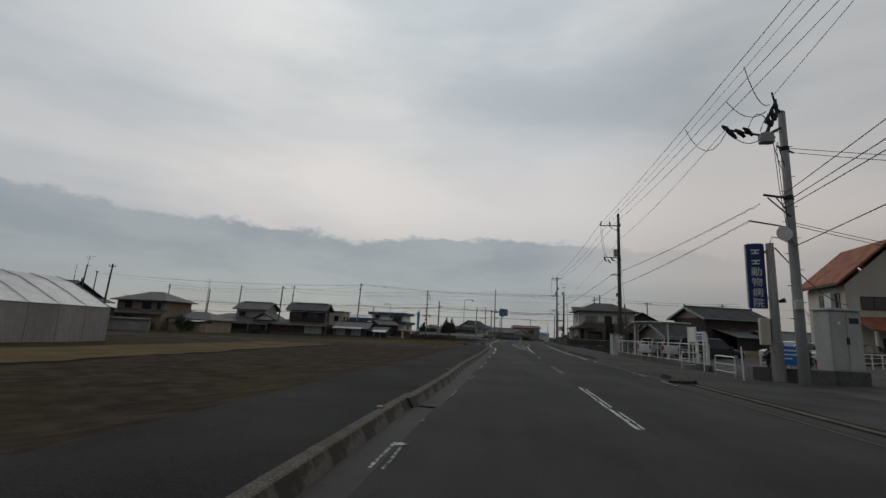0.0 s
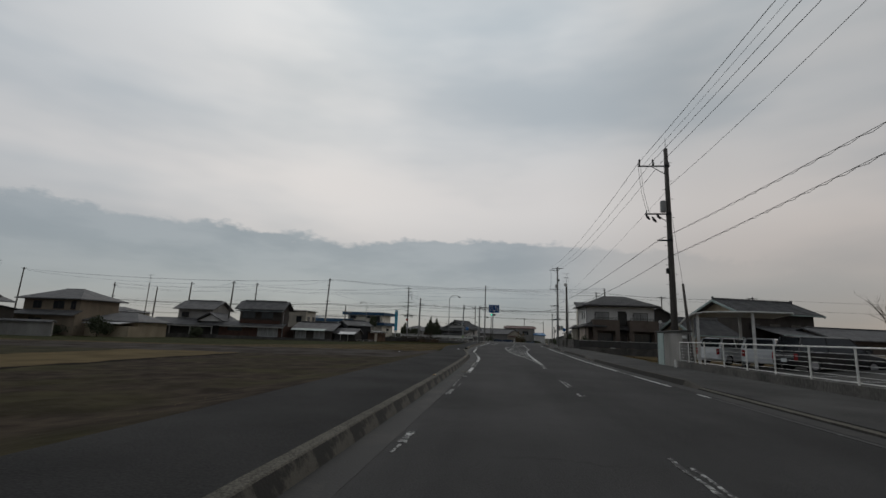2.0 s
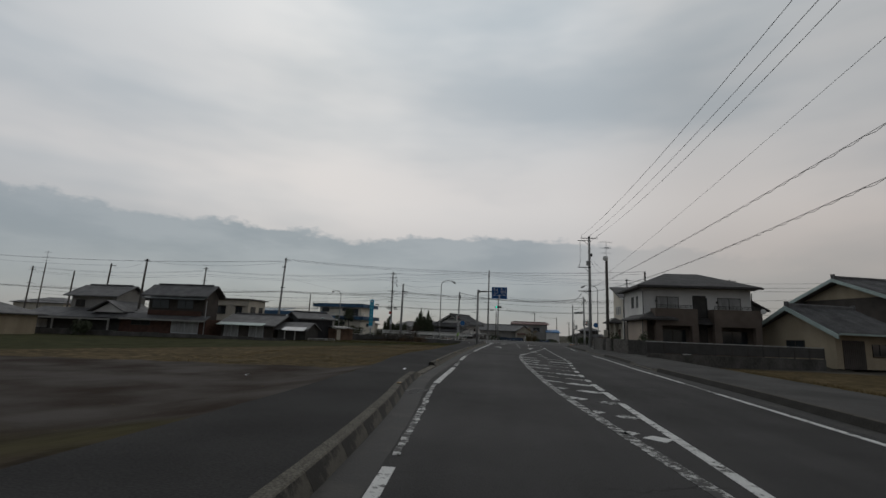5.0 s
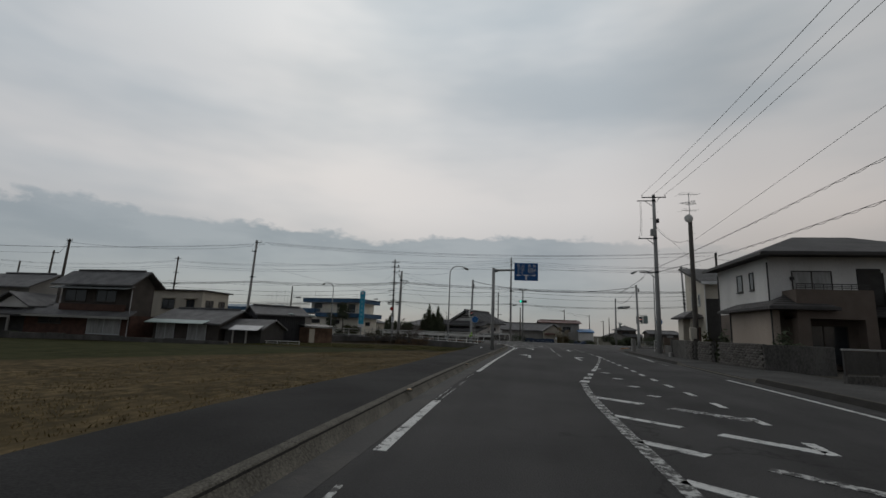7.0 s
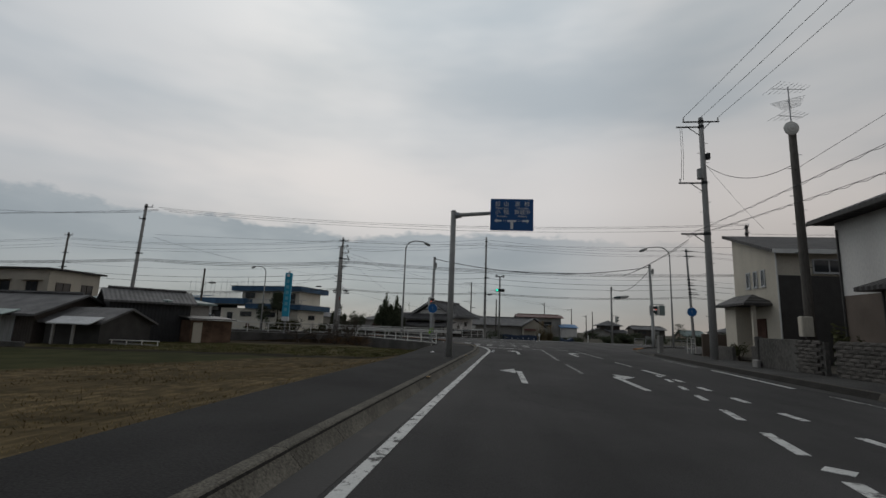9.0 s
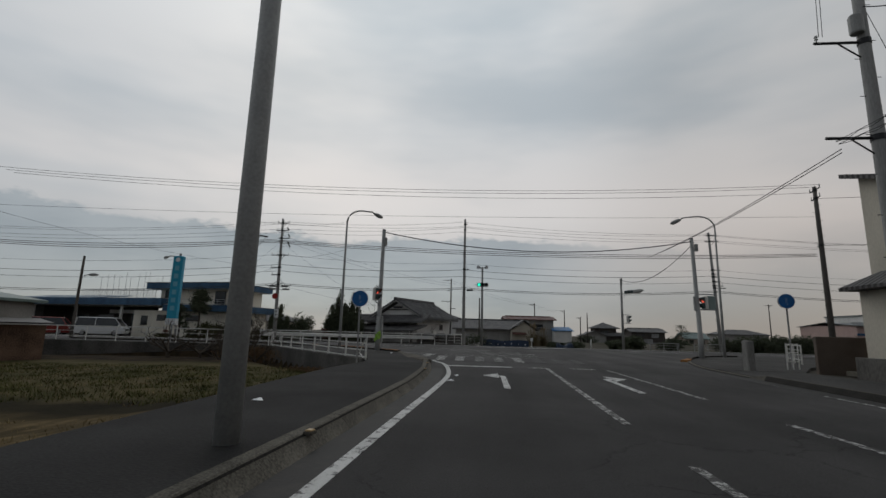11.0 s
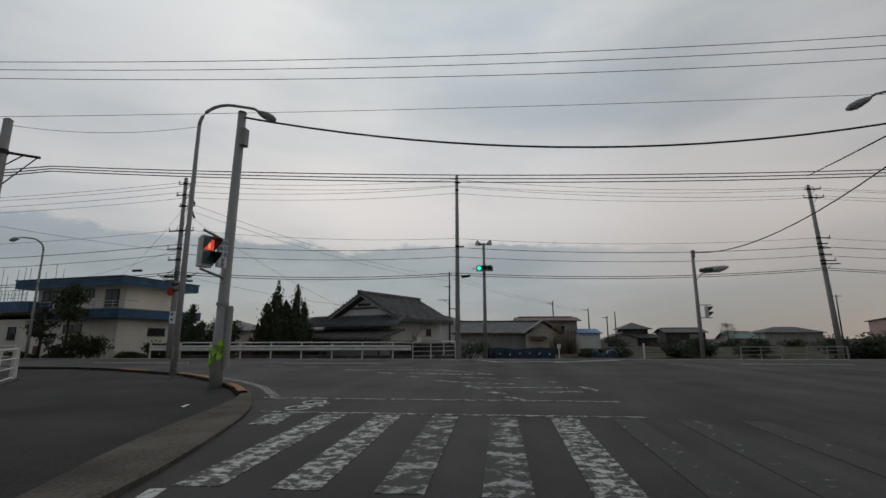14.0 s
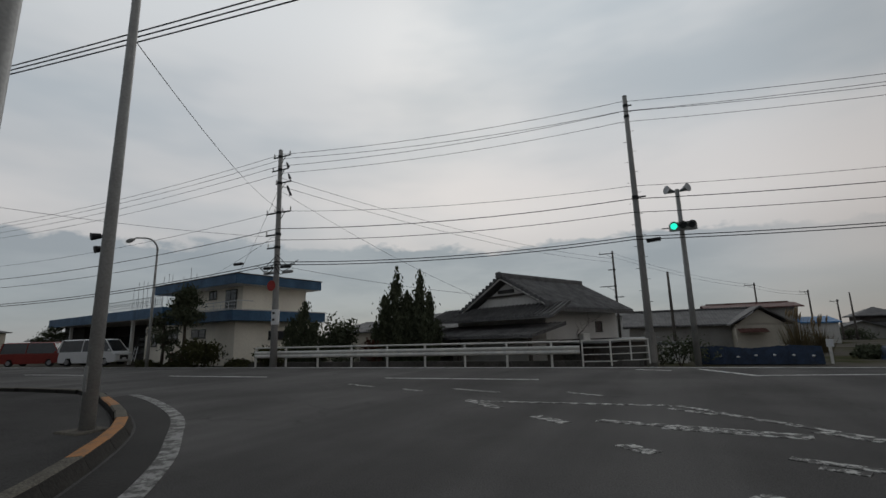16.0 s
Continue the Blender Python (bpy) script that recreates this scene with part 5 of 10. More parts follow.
spiral_cable((8.75, 16.75, 6.12), (9.5, 42.2, 6.95), 0.15)
spiral_cable((9.5, 42.2, 6.95), (9.5, 93.9, 6.42), 0.45)
spiral_cable((8.45, 16.9, 5.55), (9.95, 42.2, 5.95), 0.12)
spiral_cable((9.95, 42.2, 5.95), (9.55, 93.9, 6.35), 0.95)
for z0, x1, z1 in ((6.4, 5.6, 9.3), (6.1, 6.0, 8.0), (5.9, 6.2, 7.4)):
    wire("service_cable", (9.45, 16.75, z0), (x1, -24, z1), 0.1, 0.016, "black service cable between poles")
wire("house_drop", (9.7, 16.85, 4.6), (8.2, -24, 8.3), 0.15, 0.016)
for z0, z1, y1 in ((8.2, 9.5, 21.5), (8.05, 8.9, 21.0), (5.5, 4.9, 23.0), (5.4, 4.5, 22.5)):
    wire("house_drop", (9.75, 16.85, z0), (24, y1, z1), 0.12, 0.012)
wire("house_drop", (9.9, 18.2, 4.85), (27.3, 40.9, 4.9), 0.5, 0.028, "thick black lead to the clinic")
wire("house_drop", (10.55, 93.9, 10.4), (11.0, 87.1, 7.9), 0.7, 0.014)
wire("house_drop", (10.7, 93.9, 10.3), (15.0, 97, 7.5), 0.1, 0.008)
wire("stay_wire", (10.2, 42.2, 9.0), (10.2, 41.0, 4.2), 0.0, 0.008)
# over the near side of the crossing road
utility_pole(22.8, 114.4, 11.7, 0.19, 0.12, DARKPOLE, (0, 0), [(11.5, -0.7, 0.7, 80, 3), (10.9, -0.6, 0.6, 80, 3), (7.6, -0.3, 0.5, 80, 0)], "dark utility pole on the far corner")
for i, (z, dy) in enumerate(((11.75, -0.5), (11.75, 0.1), (11.45, 0.5))):
    wire("power_line", (22.8, 114.4 + dy, z), (-33.5 + 0.3 * i, 108.9 + 0.3 * i, 11.7 - 0.12 * i), 1.0, 0.013, n=24)
wire("earth_wire", (22.8, 114.4, 9.6), (-33.5, 108.9, 9.0), 0.4, 0.009, n=24)
for k in range(3):
    wire("service_cable", (22.8, 114.9, 7.1 - 0.08 * k), (-14.4, 110.9, 7.05 - 0.09 * k), 0.45 + 0.04 * k, 0.017, "thick dark service cable", n=20)
    wire("service_cable", (-14.4, 110.9, 7.05 - 0.09 * k), (-33.8, 108.8, 6.6 - 0.1 * k), 0.3 + 0.05 * k, 0.02, "thick dark service cable")
    wire("service_cable", (-33.8, 108.8, 6.6 - 0.1 * k), (-95, 106, 6.6 - 0.1 * k), 0.8, 0.02, "thick dark service cable")
for k in range(2):
    wire("service_cable", (9.6, 93.9, 6.2 - 0.1 * k), (11.1, 113.5, 6.5), 0.2, 0.014, "thick spiral-wrapped service cable")
for z in (11.5, 11.4):
    wire("power_line", (-33.5, 108.9, z), (-104, 106.2, 12.0), 1.0, 0.013)
wire("stay_wire", (-15.1, 109.8, 8.1), (-9.3, 111.1, 8.3), 0.25, 0.008)
# along the far side
for (za, zb, zc, dy, r) in ((13.0, 13.25, 11.94, 0, 0.013), (12.95, 12.85, 11.8, 0.3, 0.013), (12.3, 12.6, 11.15, -0.2, 0.013), (12.2, 12.2, 10.87, 0.2, 0.012), (8.9, 8.6, 8.54, 0, 0.011), (8.2, 7.9, 7.5, -0.1, 0.02), (7.5, 7.2, 6.85, -0.1, 0.016), (6.5, 5.95, 5.6, -0.2, 0.022), (6.35, 5.8, 5.45, -0.2, 0.022)):
    wire("power_line", (25.6, 136 + dy, za), (-2.4, 131.3 + dy, zb), 0.45, r)
    wire("power_line", (-2.4, 131.3 + dy, zb), (-20.5, 125.9 + dy, zc), 0.35, r)
    wire("power_line", (-20.5, 125.9 + dy, zc), (-58.3, 123.3 + dy, zc - 0.7), 0.7, r)
    wire("power_line", (-58.3, 123.3 + dy, zc - 0.7), (-94, 120.1 + dy, zc - 1.2), 0.7, r)
    wire("power_line", (25.6, 136 + dy, za), (66, 140 + dy, za), 0.7, r)
for a, b, sg in (((-20.3, 125.8, 9.6), (-13.5, 137.5, 4.2), 0.3), ((-20.3, 125.8, 5.4), (-9.0, 136.0, 3.6), 0.25), ((-20.7, 125.9, 9.9), (-29.0, 130.5, 5.9), 0.3), ((-20.7, 125.9, 7.2), (-33.0, 130.5, 5.9), 0.2), ((-33.6, 108.9, 8.7), (-20.6, 125.8, 7.0), 0.5), ((-9.3, 111.1, 6.4), (-20.4, 125.8, 8.6), 0.4)):
    wire("house_drop", a, b, sg, 0.009, "thin black overhead lead")
wire("power_line", (-20.5, 125.9, 10.5), (-5.8, 160, 9.4), 0.7, 0.012)
wire("power_line", (-20.5, 125.9, 10.0), (-5.8, 160, 9.0), 0.7, 0.012)
for z in (0.0, -0.4):
    wire("power_line", (-5.8, 160, 10.0 + z), (10.4, 185, 7.8 + z), 0.5, 0.012)
    wire("power_line", (10.4, 185, 7.8 + z), (17.6, 190, 6.7 + z), 0.3, 0.012)
for (a, b) in (((-47.4, 94.7, 8.9), (-64.5, 107.4, 9.7)), ((-47.4, 94.7, 8.9), (-34, 108.6, 11.2)), ((-64.5, 107.4, 9.8), (-104, 106, 11.8)), ((42, 96, 8.7), (22.8, 114.4, 10.9)), ((42, 96, 8.7), (110, 90, 8.8)), ((42, 96, 7.2), (110, 90, 7.2)), ((22.8, 114.4, 7.6), (42, 96, 7.2))):
    wire("power_line", a, b, 0.6, 0.013)


# ---- street lamps ----
def street_lamp(x, y, h, ax, ay, label="grey steel street lamp with a curved arm", r=0.085):
    t = thing("street_lamp", x, y, 0, 0, label, "street lamp", "street lamps")
    part("column", Solid().tube([(0, 0, -0.2), (0, 0, h * 0.35), (0, 0, h * 0.9)], [r, r * 0.85, r * 0.6], 12), GREYPAINT, t, smooth=True)
    L = math.hypot(ax, ay)
    ux, uy = ax / L, ay / L
    pts = [(0, 0, h * 0.9)]
    for i in range(1, 9):
        a = math.pi / 2 * i / 8
        pts.append((ux * L * 0.45 * (1 - math.cos(a)), uy * L * 0.45 * (1 - math.cos(a)), h * 0.9 + h * 0.1 * math.sin(a)))
    pts += [(ux * L * 0.75, uy * L * 0.75, h * 1.0), (ux * L * 0.85, uy * L * 0.85, h * 0.985)]
    part("arm", Solid().tube(pts, [r * 0.6 - r * 0.15 * i / len(pts) for i in range(len(pts))], 10), GREYPAINT, t, smooth=True)
    a, b = Vector((ux * L * 0.8, uy * L * 0.8, h * 0.99)), Vector((ux * L * 1.08, uy * L * 1.08, h * 0.965))
    hd = part("lamp_head", Solid().tube([a.lerp(b, k) for k in (0, 0.15, 0.45, 0.8, 1)], [0.05, 0.1, 0.145, 0.13, 0.05], 12), GREYPAINT, t, "drop-shaped lamp head", smooth=True)
    m_ = a.lerp(b, 0.6)
    part("lens", Solid().ball((m_.x, m_.y, m_.z - 0.09), (0.1, 0.1, 0.07)), LAMPLENS, hd)
    part("door", Solid().soft(-0.04, 0.04, -r - 0.003, -r + 0.03, 0.6, 0.95, 0.004), GREYPAINT, t)
    return t


p = street_lamp(-9.15, 111.0, 9.2, 2.0, 1.0, r=0.1)
part("base_plate", Solid().soft(-0.3, 0.26, -0.28, 0.24, -0.05, 0.075, 0.02), SLAB, p, "small concrete base")
for dx, dy, z in ((-0.2, 0.06, 2.72), (-0.16, -0.03, 2.9)):
    cam_ = part("floodlight", Solid().tube([(dx, dy, z), (dx - 0.03, dy - 0.12, z - 0.03)], [0.04, 0.06], 10), IRON, p, "small dark floodlight")
    part("bracket", Solid().tube([(dx, dy, z), (0, 0, z - 0.03)], 0.02, 5), IRON, cam_)
street_lamp(15.1, 112.5, 9.25, -2.1, 1.2)
street_lamp(-30.75, 125.75, 8.1, -1.3, -1.1, r=0.1)


# ---- signals ----
HOODTEAL = mat("dark teal hood paint", (0.06, 0.085, 0.085), 0.5, 0.15, 3, 20, 0)
SIGNFADED = mat("faded sign lettering", (0.09, 0.13, 0.27), 0.6, 0.1, 3, 20, 0)


def ped_signal(parent, x, y, z, rz, lit, dim=False):
    """Two-lamp box, facing its own -y."""
    g = part("signal_head", Solid().soft(-0.19, 0.19, -0.02, 0.2, 0, 0.76, 0.08), WHITEPAINT, parent, "white pedestrian signal head")
    g.matrix_basis = pose(x, y, z, 0, 0, rz)
    part("front_plate", Solid().soft(-0.16, 0.16, -0.03, -0.021, 0.03, 0.73, 0.004), CABINET, g)
    for k, (zz, m_) in enumerate(((0.53, lit), (0.19, TEALLENS))):
        lens = part("lens", Solid().soft(-0.125, 0.125, -0.042, -0.031, zz - 0.125, zz + 0.125, 0.01), m_, g)
        if m_ is REDLIT:
            fig = Solid().ball((0, -0.044, zz + 0.07), (0.024, 0.006, 0.024), 8, 6).side([(-0.04, zz + 0.04), (-0.035, zz - 0.03), (-0.022, zz - 0.1), (0.022, zz - 0.1), (0.035, zz - 0.03), (0.04, zz + 0.04)], -0.048, -0.043)
            part("lit_shape", fig, REDBRIGHT, lens, "brighter upright shape in the red lamp")
        hood = Solid()
        hood.box(-0.15, 0.15, -0.3, -0.03, zz + 0.135, zz + 0.15)
        for sx in (-0.15, 0.138):
            hood.add([(sx + dx, y_, z_) for dx in (0, 0.012) for y_, z_ in ((-0.03, zz + 0.135), (-0.3, zz + 0.135), (-0.26, zz + 0.04), (-0.03, zz - 0.14))], [(0, 1, 2, 3), (7, 6, 5, 4), (0, 4, 5, 1), (1, 5, 6, 2), (2, 6, 7, 3), (3, 7, 4, 0)])
        part("hood", hood, HOODTEAL, g, "dark teal lamp hood")
    return g


def ped_sign(parent, x, y, z, rz, text=True):
    g = part("sign_plate", Solid().soft(-0.16, 0.16, -0.02, 0.05, 0, 0.72, 0.05), SIGNWHITE, parent, "white plate for walkers and cyclists")
    g.matrix_basis = pose(x, y, z, 0, 0, rz)
    part("plate_face", Solid().soft(-0.14, 0.14, -0.026, -0.019, 0.03, 0.69, 0.003), SIGNWHITE, g, "white face with faded blue lettering")
    if text:
        for i, ch in enumerate("歩行者"):
            words(ch, 0.125, SIGNFADED, g, pose(0.065, -0.031, 0.6 - 0.145 * i, 90, 0, 0), "character")
        for i, ch in enumerate("自転車"):
            words(ch, 0.125, SIGNFADED, g, pose(-0.068, -0.031, 0.6 - 0.145 * i, 90, 0, 0), "character")
        for i, ch in enumerate("専用"):
            words(ch, 0.11, SIGNFADED, g, pose(0.0, -0.031, 0.17 - 0.11 * i, 90, 0, 0), "character")
    return g


p = thing("signal_pole", -6.03, 108.3, 0, 0, "grey steel signal pole with a red pedestrian light", "signal pole", "signal poles")
part("column", Solid().tube([(0, 0, -0.2), (0, 0, 1.4), (0.0, 0, 1.42), (0.06, 0.03, 7.15)], [0.155, 0.15, 0.135, 0.105], 14), GREYPAINT, p, smooth=True)
part("column_cap", Solid().tube([(0.06, 0.03, 7.15), (0.06, 0.03, 7.2)], [0.12, 0.1], 12), IRON, p)
part("column_collar", Solid().tube([(0, 0, 2.0), (0, 0, 2.08)], 0.15, 14), STEEL, p)
pole_box(p, 0.2, -0.02, 6.2, 0.16, 0.24, 0.5)
for z in (3.62, 2.7):
    part("bracket", Solid().tube([(0.02, 0.12, z - 0.05), (0.0, -1.0, z + 0.08)], 0.032, 8), STEEL, p, "steel bracket arm")
ped_signal(p, -0.02, -0.76, 2.86, 72, REDLIT)
ped_sign(p, 0.1, -0.36, 2.9, 78)
pole_box(p, 0.2, 0.02, 0.5, 0.12, 0.16, 1.5, GREYPAINT, "control_box", "narrow grey control box")
mesh_ = Solid()
rnd = random.Random(8)
cols, rows_ = 16, 9
for r in range(rows_):
    for c in range(cols):
        if (r in (2, 3, 5, 6) and c % 3 == 1 and rnd.random() < 0.75) or (c in (0, cols - 1) and rnd.random() < 0.4) or (r in (0, rows_ - 1) and rnd.random() < 0.3):
            continue
        pts = []
        for dr, dc in ((0, 0), (0, 1), (1, 1), (1, 0)):
            a = -3.0 + 3.6 * (c + dc) / cols
            q = 0.185 + 0.03 * math.sin(5 * a + 0.9 * (r + dr))
            pts.append((q * math.cos(a), q * math.sin(a), 0.62 + 0.05 * (r + dr) + 0.13 * math.cos(a)))
        mesh_.add(pts + [(x * 0.96, y * 0.96, z) for x, y, z in pts], [(0, 1, 2, 3), (7, 6, 5, 4), (0, 4, 5, 1), (1, 5, 6, 2), (2, 6, 7, 3), (3, 7, 4, 0)])
part("mesh_band", mesh_, LIME, p, "ragged lime-green plastic sleeve with holes")
wire("signal_cable", (-5.99, 108.3, 7.05), (12.6, 110.1, 6.95), 0.92, 0.028, "sagging black signal cable", 20)
wire("signal_cable", (12.7, 110.1, 6.9), (13.9, 130.4, 7.0), 1.1, 0.026, "sagging black signal cable", 16)

p = thing("signal_pole", 12.7, 110.15, 0, 0, "leaning grey steel signal pole with a pedestrian light", "signal pole", "signal poles")
part("column", Solid().tube([(0, 0, -0.2), (0, 0, 1.4), (0, 0, 1.42), (-0.12, 0.0, 7.1)], [0.155, 0.15, 0.135, 0.105], 14), GREYPAINT, p, smooth=True)
part("column_cap", Solid().tube([(-0.12, 0, 7.1), (-0.12, 0, 7.16)], [0.12, 0.1], 12), IRON, p)
pole_box(p, 0.12, -0.02, 6.35, 0.16, 0.24, 0.45)
for z in (3.75, 2.85):
    part("bracket", Solid().tube([(-0.1, 0, z), (0.95, -0.05, z)], 0.032, 8), STEEL, p, "steel bracket arm")
ped_signal(p, 0.34, 0.0, 2.88, -78, REDLIT)
g = part("plate_back", Solid().soft(-0.24, 0.24, -0.03, 0.08, 0, 0.8, 0.03), TEALGREY, p, "teal-grey back of a plate")
g.matrix_basis = pose(0.83, 0.1, 2.88, 0, 0, 10)
pole_box(p, -0.16, 0.0, 2.8, 0.14, 0.2, 0.85, GREYPAINT, "control_box", "narrow grey control box")

p = thing("signal_pole", -0.25, 132.4, 0, 0, "tall grey signal pole with a green light and loudspeakers", "signal pole", "signal poles")
part("column", Solid().tube([(0, 0, -0.3), (0, 0, 8.4)], [0.15, 0.1], 14), GREYPAINT, p, smooth=True)
sig = part("signal_head", Solid().soft(-0.62, 0.62, -0.12, 0.14, 0, 0.42, 0.1), GREYPAINT, p, "three-lamp traffic signal")
sig.matrix_basis = pose(0.05, -0.32, 6.2, 0, 0, 0)
for k, m_ in enumerate((GREENLIT, DARKLENS, DARKLENS)):
    xx = -0.4 + 0.4 * k
    part("lens", Solid().disc((xx, -0.15, 0.21), 0.155, 0.04, 18), m_, sig)
    hood = Solid()
    for i in range(9):
        a = math.pi * (i / 8) * 1.1 - 0.15
        b = math.pi * ((i + 1) / 8) * 1.1 - 0.15
        if i < 8:
            hood.add([(xx + 0.18 * math.cos(a), -0.12, 0.21 + 0.18 * math.sin(a)), (xx + 0.18 * math.cos(b), -0.12, 0.21 + 0.18 * math.sin(b)), (xx + 0.18 * math.cos(b), -0.36, 0.21 + 0.18 * math.sin(b)), (xx + 0.18 * math.cos(a), -0.36, 0.21 + 0.18 * math.sin(a)),
                      (xx + 0.19 * math.cos(a), -0.12, 0.21 + 0.19 * math.sin(a)), (xx + 0.19 * math.cos(b), -0.12, 0.21 + 0.19 * math.sin(b)), (xx + 0.19 * math.cos(b), -0.36, 0.21 + 0.19 * math.sin(b)), (xx + 0.19 * math.cos(a), -0.36, 0.21 + 0.19 * math.sin(a))],
                     [(0, 1, 2, 3), (4, 7, 6, 5), (2, 6, 7, 3)])
    part("hood", hood, IRON, sig)
part("bracket", Solid().tube([(-0.9, -0.2, 6.4), (0.3, -0.2, 6.4)], 0.03, 6), STEEL, p)
for sgn in (-1, 1):
    part("loudspeaker", Solid().tube([(sgn * 0.12, 0, 8.3), (sgn * 0.25, -0.1, 8.32), (sgn * 0.5, -0.3, 8.36)], [0.05, 0.08, 0.22], 14), STEEL, p, "horn loudspeaker")
part("speaker_bar", Solid().tube([(-0.4, 0, 8.25), (0.6, 0.05, 8.3)], 0.025, 6), STEEL, p)

p = thing("signal_pole", 14.0, 130.4, 0, 0, "grey signal pole with a lamp arm across the junction", "signal pole", "signal poles")
part("column", Solid().tube([(0, 0, -0.3), (0, 0, 7.1)], [0.14, 0.1], 12), GREYPAINT, p, smooth=True)
pole_box(p, 0.0, -0.14, 6.6, 0.2, 0.18, 0.5)
part("lamp_arm", Solid().tube([(0, 0, 5.0), (0.5, 0, 5.5), (1.0, 0, 5.62)], 0.03, 6), STEEL, p)
sg = part("signal_head", Solid().tube([(0.55, 0, 5.72), (0.7, 0, 5.74), (1.6, 0, 5.8), (1.95, 0, 5.88), (2.25, 0, 5.95)], [0.14, 0.2, 0.22, 0.17, 0.03], 10), CABINET, p, "traffic signal seen from behind")
for k in range(3):
    part("hood", Solid().tube([(0.45 + 0.3 * k, -0.05, 5.7 + 0.02 * k), (0.35 + 0.3 * k, -0.3, 5.68 + 0.02 * k)], [0.13, 0.15], 10), HOODTEAL, sg)
for z in (2.55, 3.4):
    part("bracket", Solid().tube([(0, 0, z), (0.85, 0, z)], 0.03, 6), STEEL, p, "steel bracket arm")
ped_signal(p, 0.62, 0, 2.6, 70, DARKLENS)

# ---- guide sign on an arm ----
p = thing("guide_sign", -2.05, 85.55, 0, 0, "large blue guide sign on a grey cantilever post", "road sign")
part("post", Solid().tube([(0, 0, -0.2), (0, 0, 5.5)], [0.115, 0.1], 16), GREYPAINT, p, smooth=True)
part("post_cap", Solid().tube([(0, 0, 5.5), (0, 0, 5.54)], [0.115, 0.08], 14), STEEL, p)
part("flange", Solid().tube([(0.08, 0, 5.35), (0.32, 0, 5.36)], [0.13, 0.09], 10), STEEL, p)
part("arm", Solid().tube([(0.1, 0, 5.36), (2.9, -0.72, 5.36)], [0.08, 0.055], 12), GREYPAINT, p, smooth=True)
bd = part("board", Solid().soft(-0.76, 0.76, -0.02, 0.03, -0.575, 0.575, 0.02), SIGNBLUE, p, "blue board with white lettering")
bd.matrix_basis = pose(2.17, -0.82, 5.19, 0, 0, 2)
for x, z, t_, sz in ((-0.5, 0.38, "松", 0.2), (-0.2, 0.38, "山", 0.2), (0.2, 0.38, "高", 0.2), (0.53, 0.38, "松", 0.2), (-0.5, 0.08, "小", 0.2), (-0.2, 0.08, "松", 0.2), (0.18, 0.08, "新", 0.19), (0.37, 0.08, "居", 0.19), (0.56, 0.08, "浜", 0.19)):
    words(t_, sz, SIGNWHITE, bd, pose(x, -0.027, z, 90, 0, 0), "character")
for x, z, t_ in ((-0.36, 0.235, "Matsuyama"), (0.37, 0.235, "Takamatsu"), (-0.36, -0.065, "Komatsu"), (0.37, -0.065, "Niihama")):
    words(t_, 0.1, SIGNWHITE, bd, pose(x, -0.027, z, 90, 0, 0), "lettering")
part("direction_arrow", Solid().side([(-0.62, -0.23), (-0.52, -0.15), (-0.52, -0.2), (-0.36, -0.2), (-0.36, -0.26), (-0.52, -0.26), (-0.52, -0.31)], -0.028, -0.02), SIGNWHITE, bd)
part("direction_arrow", Solid().side([(0.62, -0.23), (0.52, -0.31), (0.52, -0.26), (0.36, -0.26), (0.36, -0.2), (0.52, -0.2), (0.52, -0.15)], -0.028, -0.02), SIGNWHITE, bd)
ar = Solid().side([(-0.16, -0.2), (0.16, -0.2), (0.16, -0.27), (0.05, -0.27), (0.05, -0.52), (-0.05, -0.52), (-0.05, -0.27), (-0.16, -0.27)], -0.028, -0.02)
part("stem", ar, SIGNWHITE, bd)
for x in (-0.26, 0.26):
    words("11", 0.12, SIGNWHITE, bd, pose(x, -0.027, -0.23, 90, 0, 0), "route_number")


def round_sign(x, y, h, r, rz, label):
    t = thing("round_sign", x, y, 0, rz, label, "road sign", "round signs")
    part("post", Solid().tube([(0, 0, -0.2), (0, 0, h + r * 0.6)], 0.034, 10), POLE, t)
    d = part("sign_disc", Solid().disc((0, -0.06, h), r, 0.02, 32), ROUNDBLUE, t, "blue disc")
    part("rim", Solid().tube([(r * math.cos(a), -0.055, h + r * math.sin(a)) for a in np.linspace(0, 2 * math.pi, 33)], 0.012, 4), SIGNWHITE, d)
    fig = Solid().side([(-0.05, h + 0.12), (0.03, h + 0.12), (0.035, h + 0.0), (0.015, h - 0.07), (0.0, h + 0.0), (-0.03, h - 0.08), (-0.045, h - 0.06), (-0.035, h + 0.02)], -0.066, -0.06)
    fig.side([(0.0, h - 0.1), (0.06, h - 0.08), (0.05, h - 0.15), (-0.01, h - 0.17)], -0.066, -0.06)
    part("symbol", fig, FADEDMARK, d, "faded pale symbol")
    part("sign_back", Solid().disc((0, 0.02, h), r, 0.015, 32), GREYPAINT, t)
    return t


round_sign(-4.64, 99.05, 2.36, 0.31, 6, "round blue footway sign on a white post")
round_sign(12.75, 102.1, 2.8, 0.3, -10, "round blue footway sign beside the corner wall")

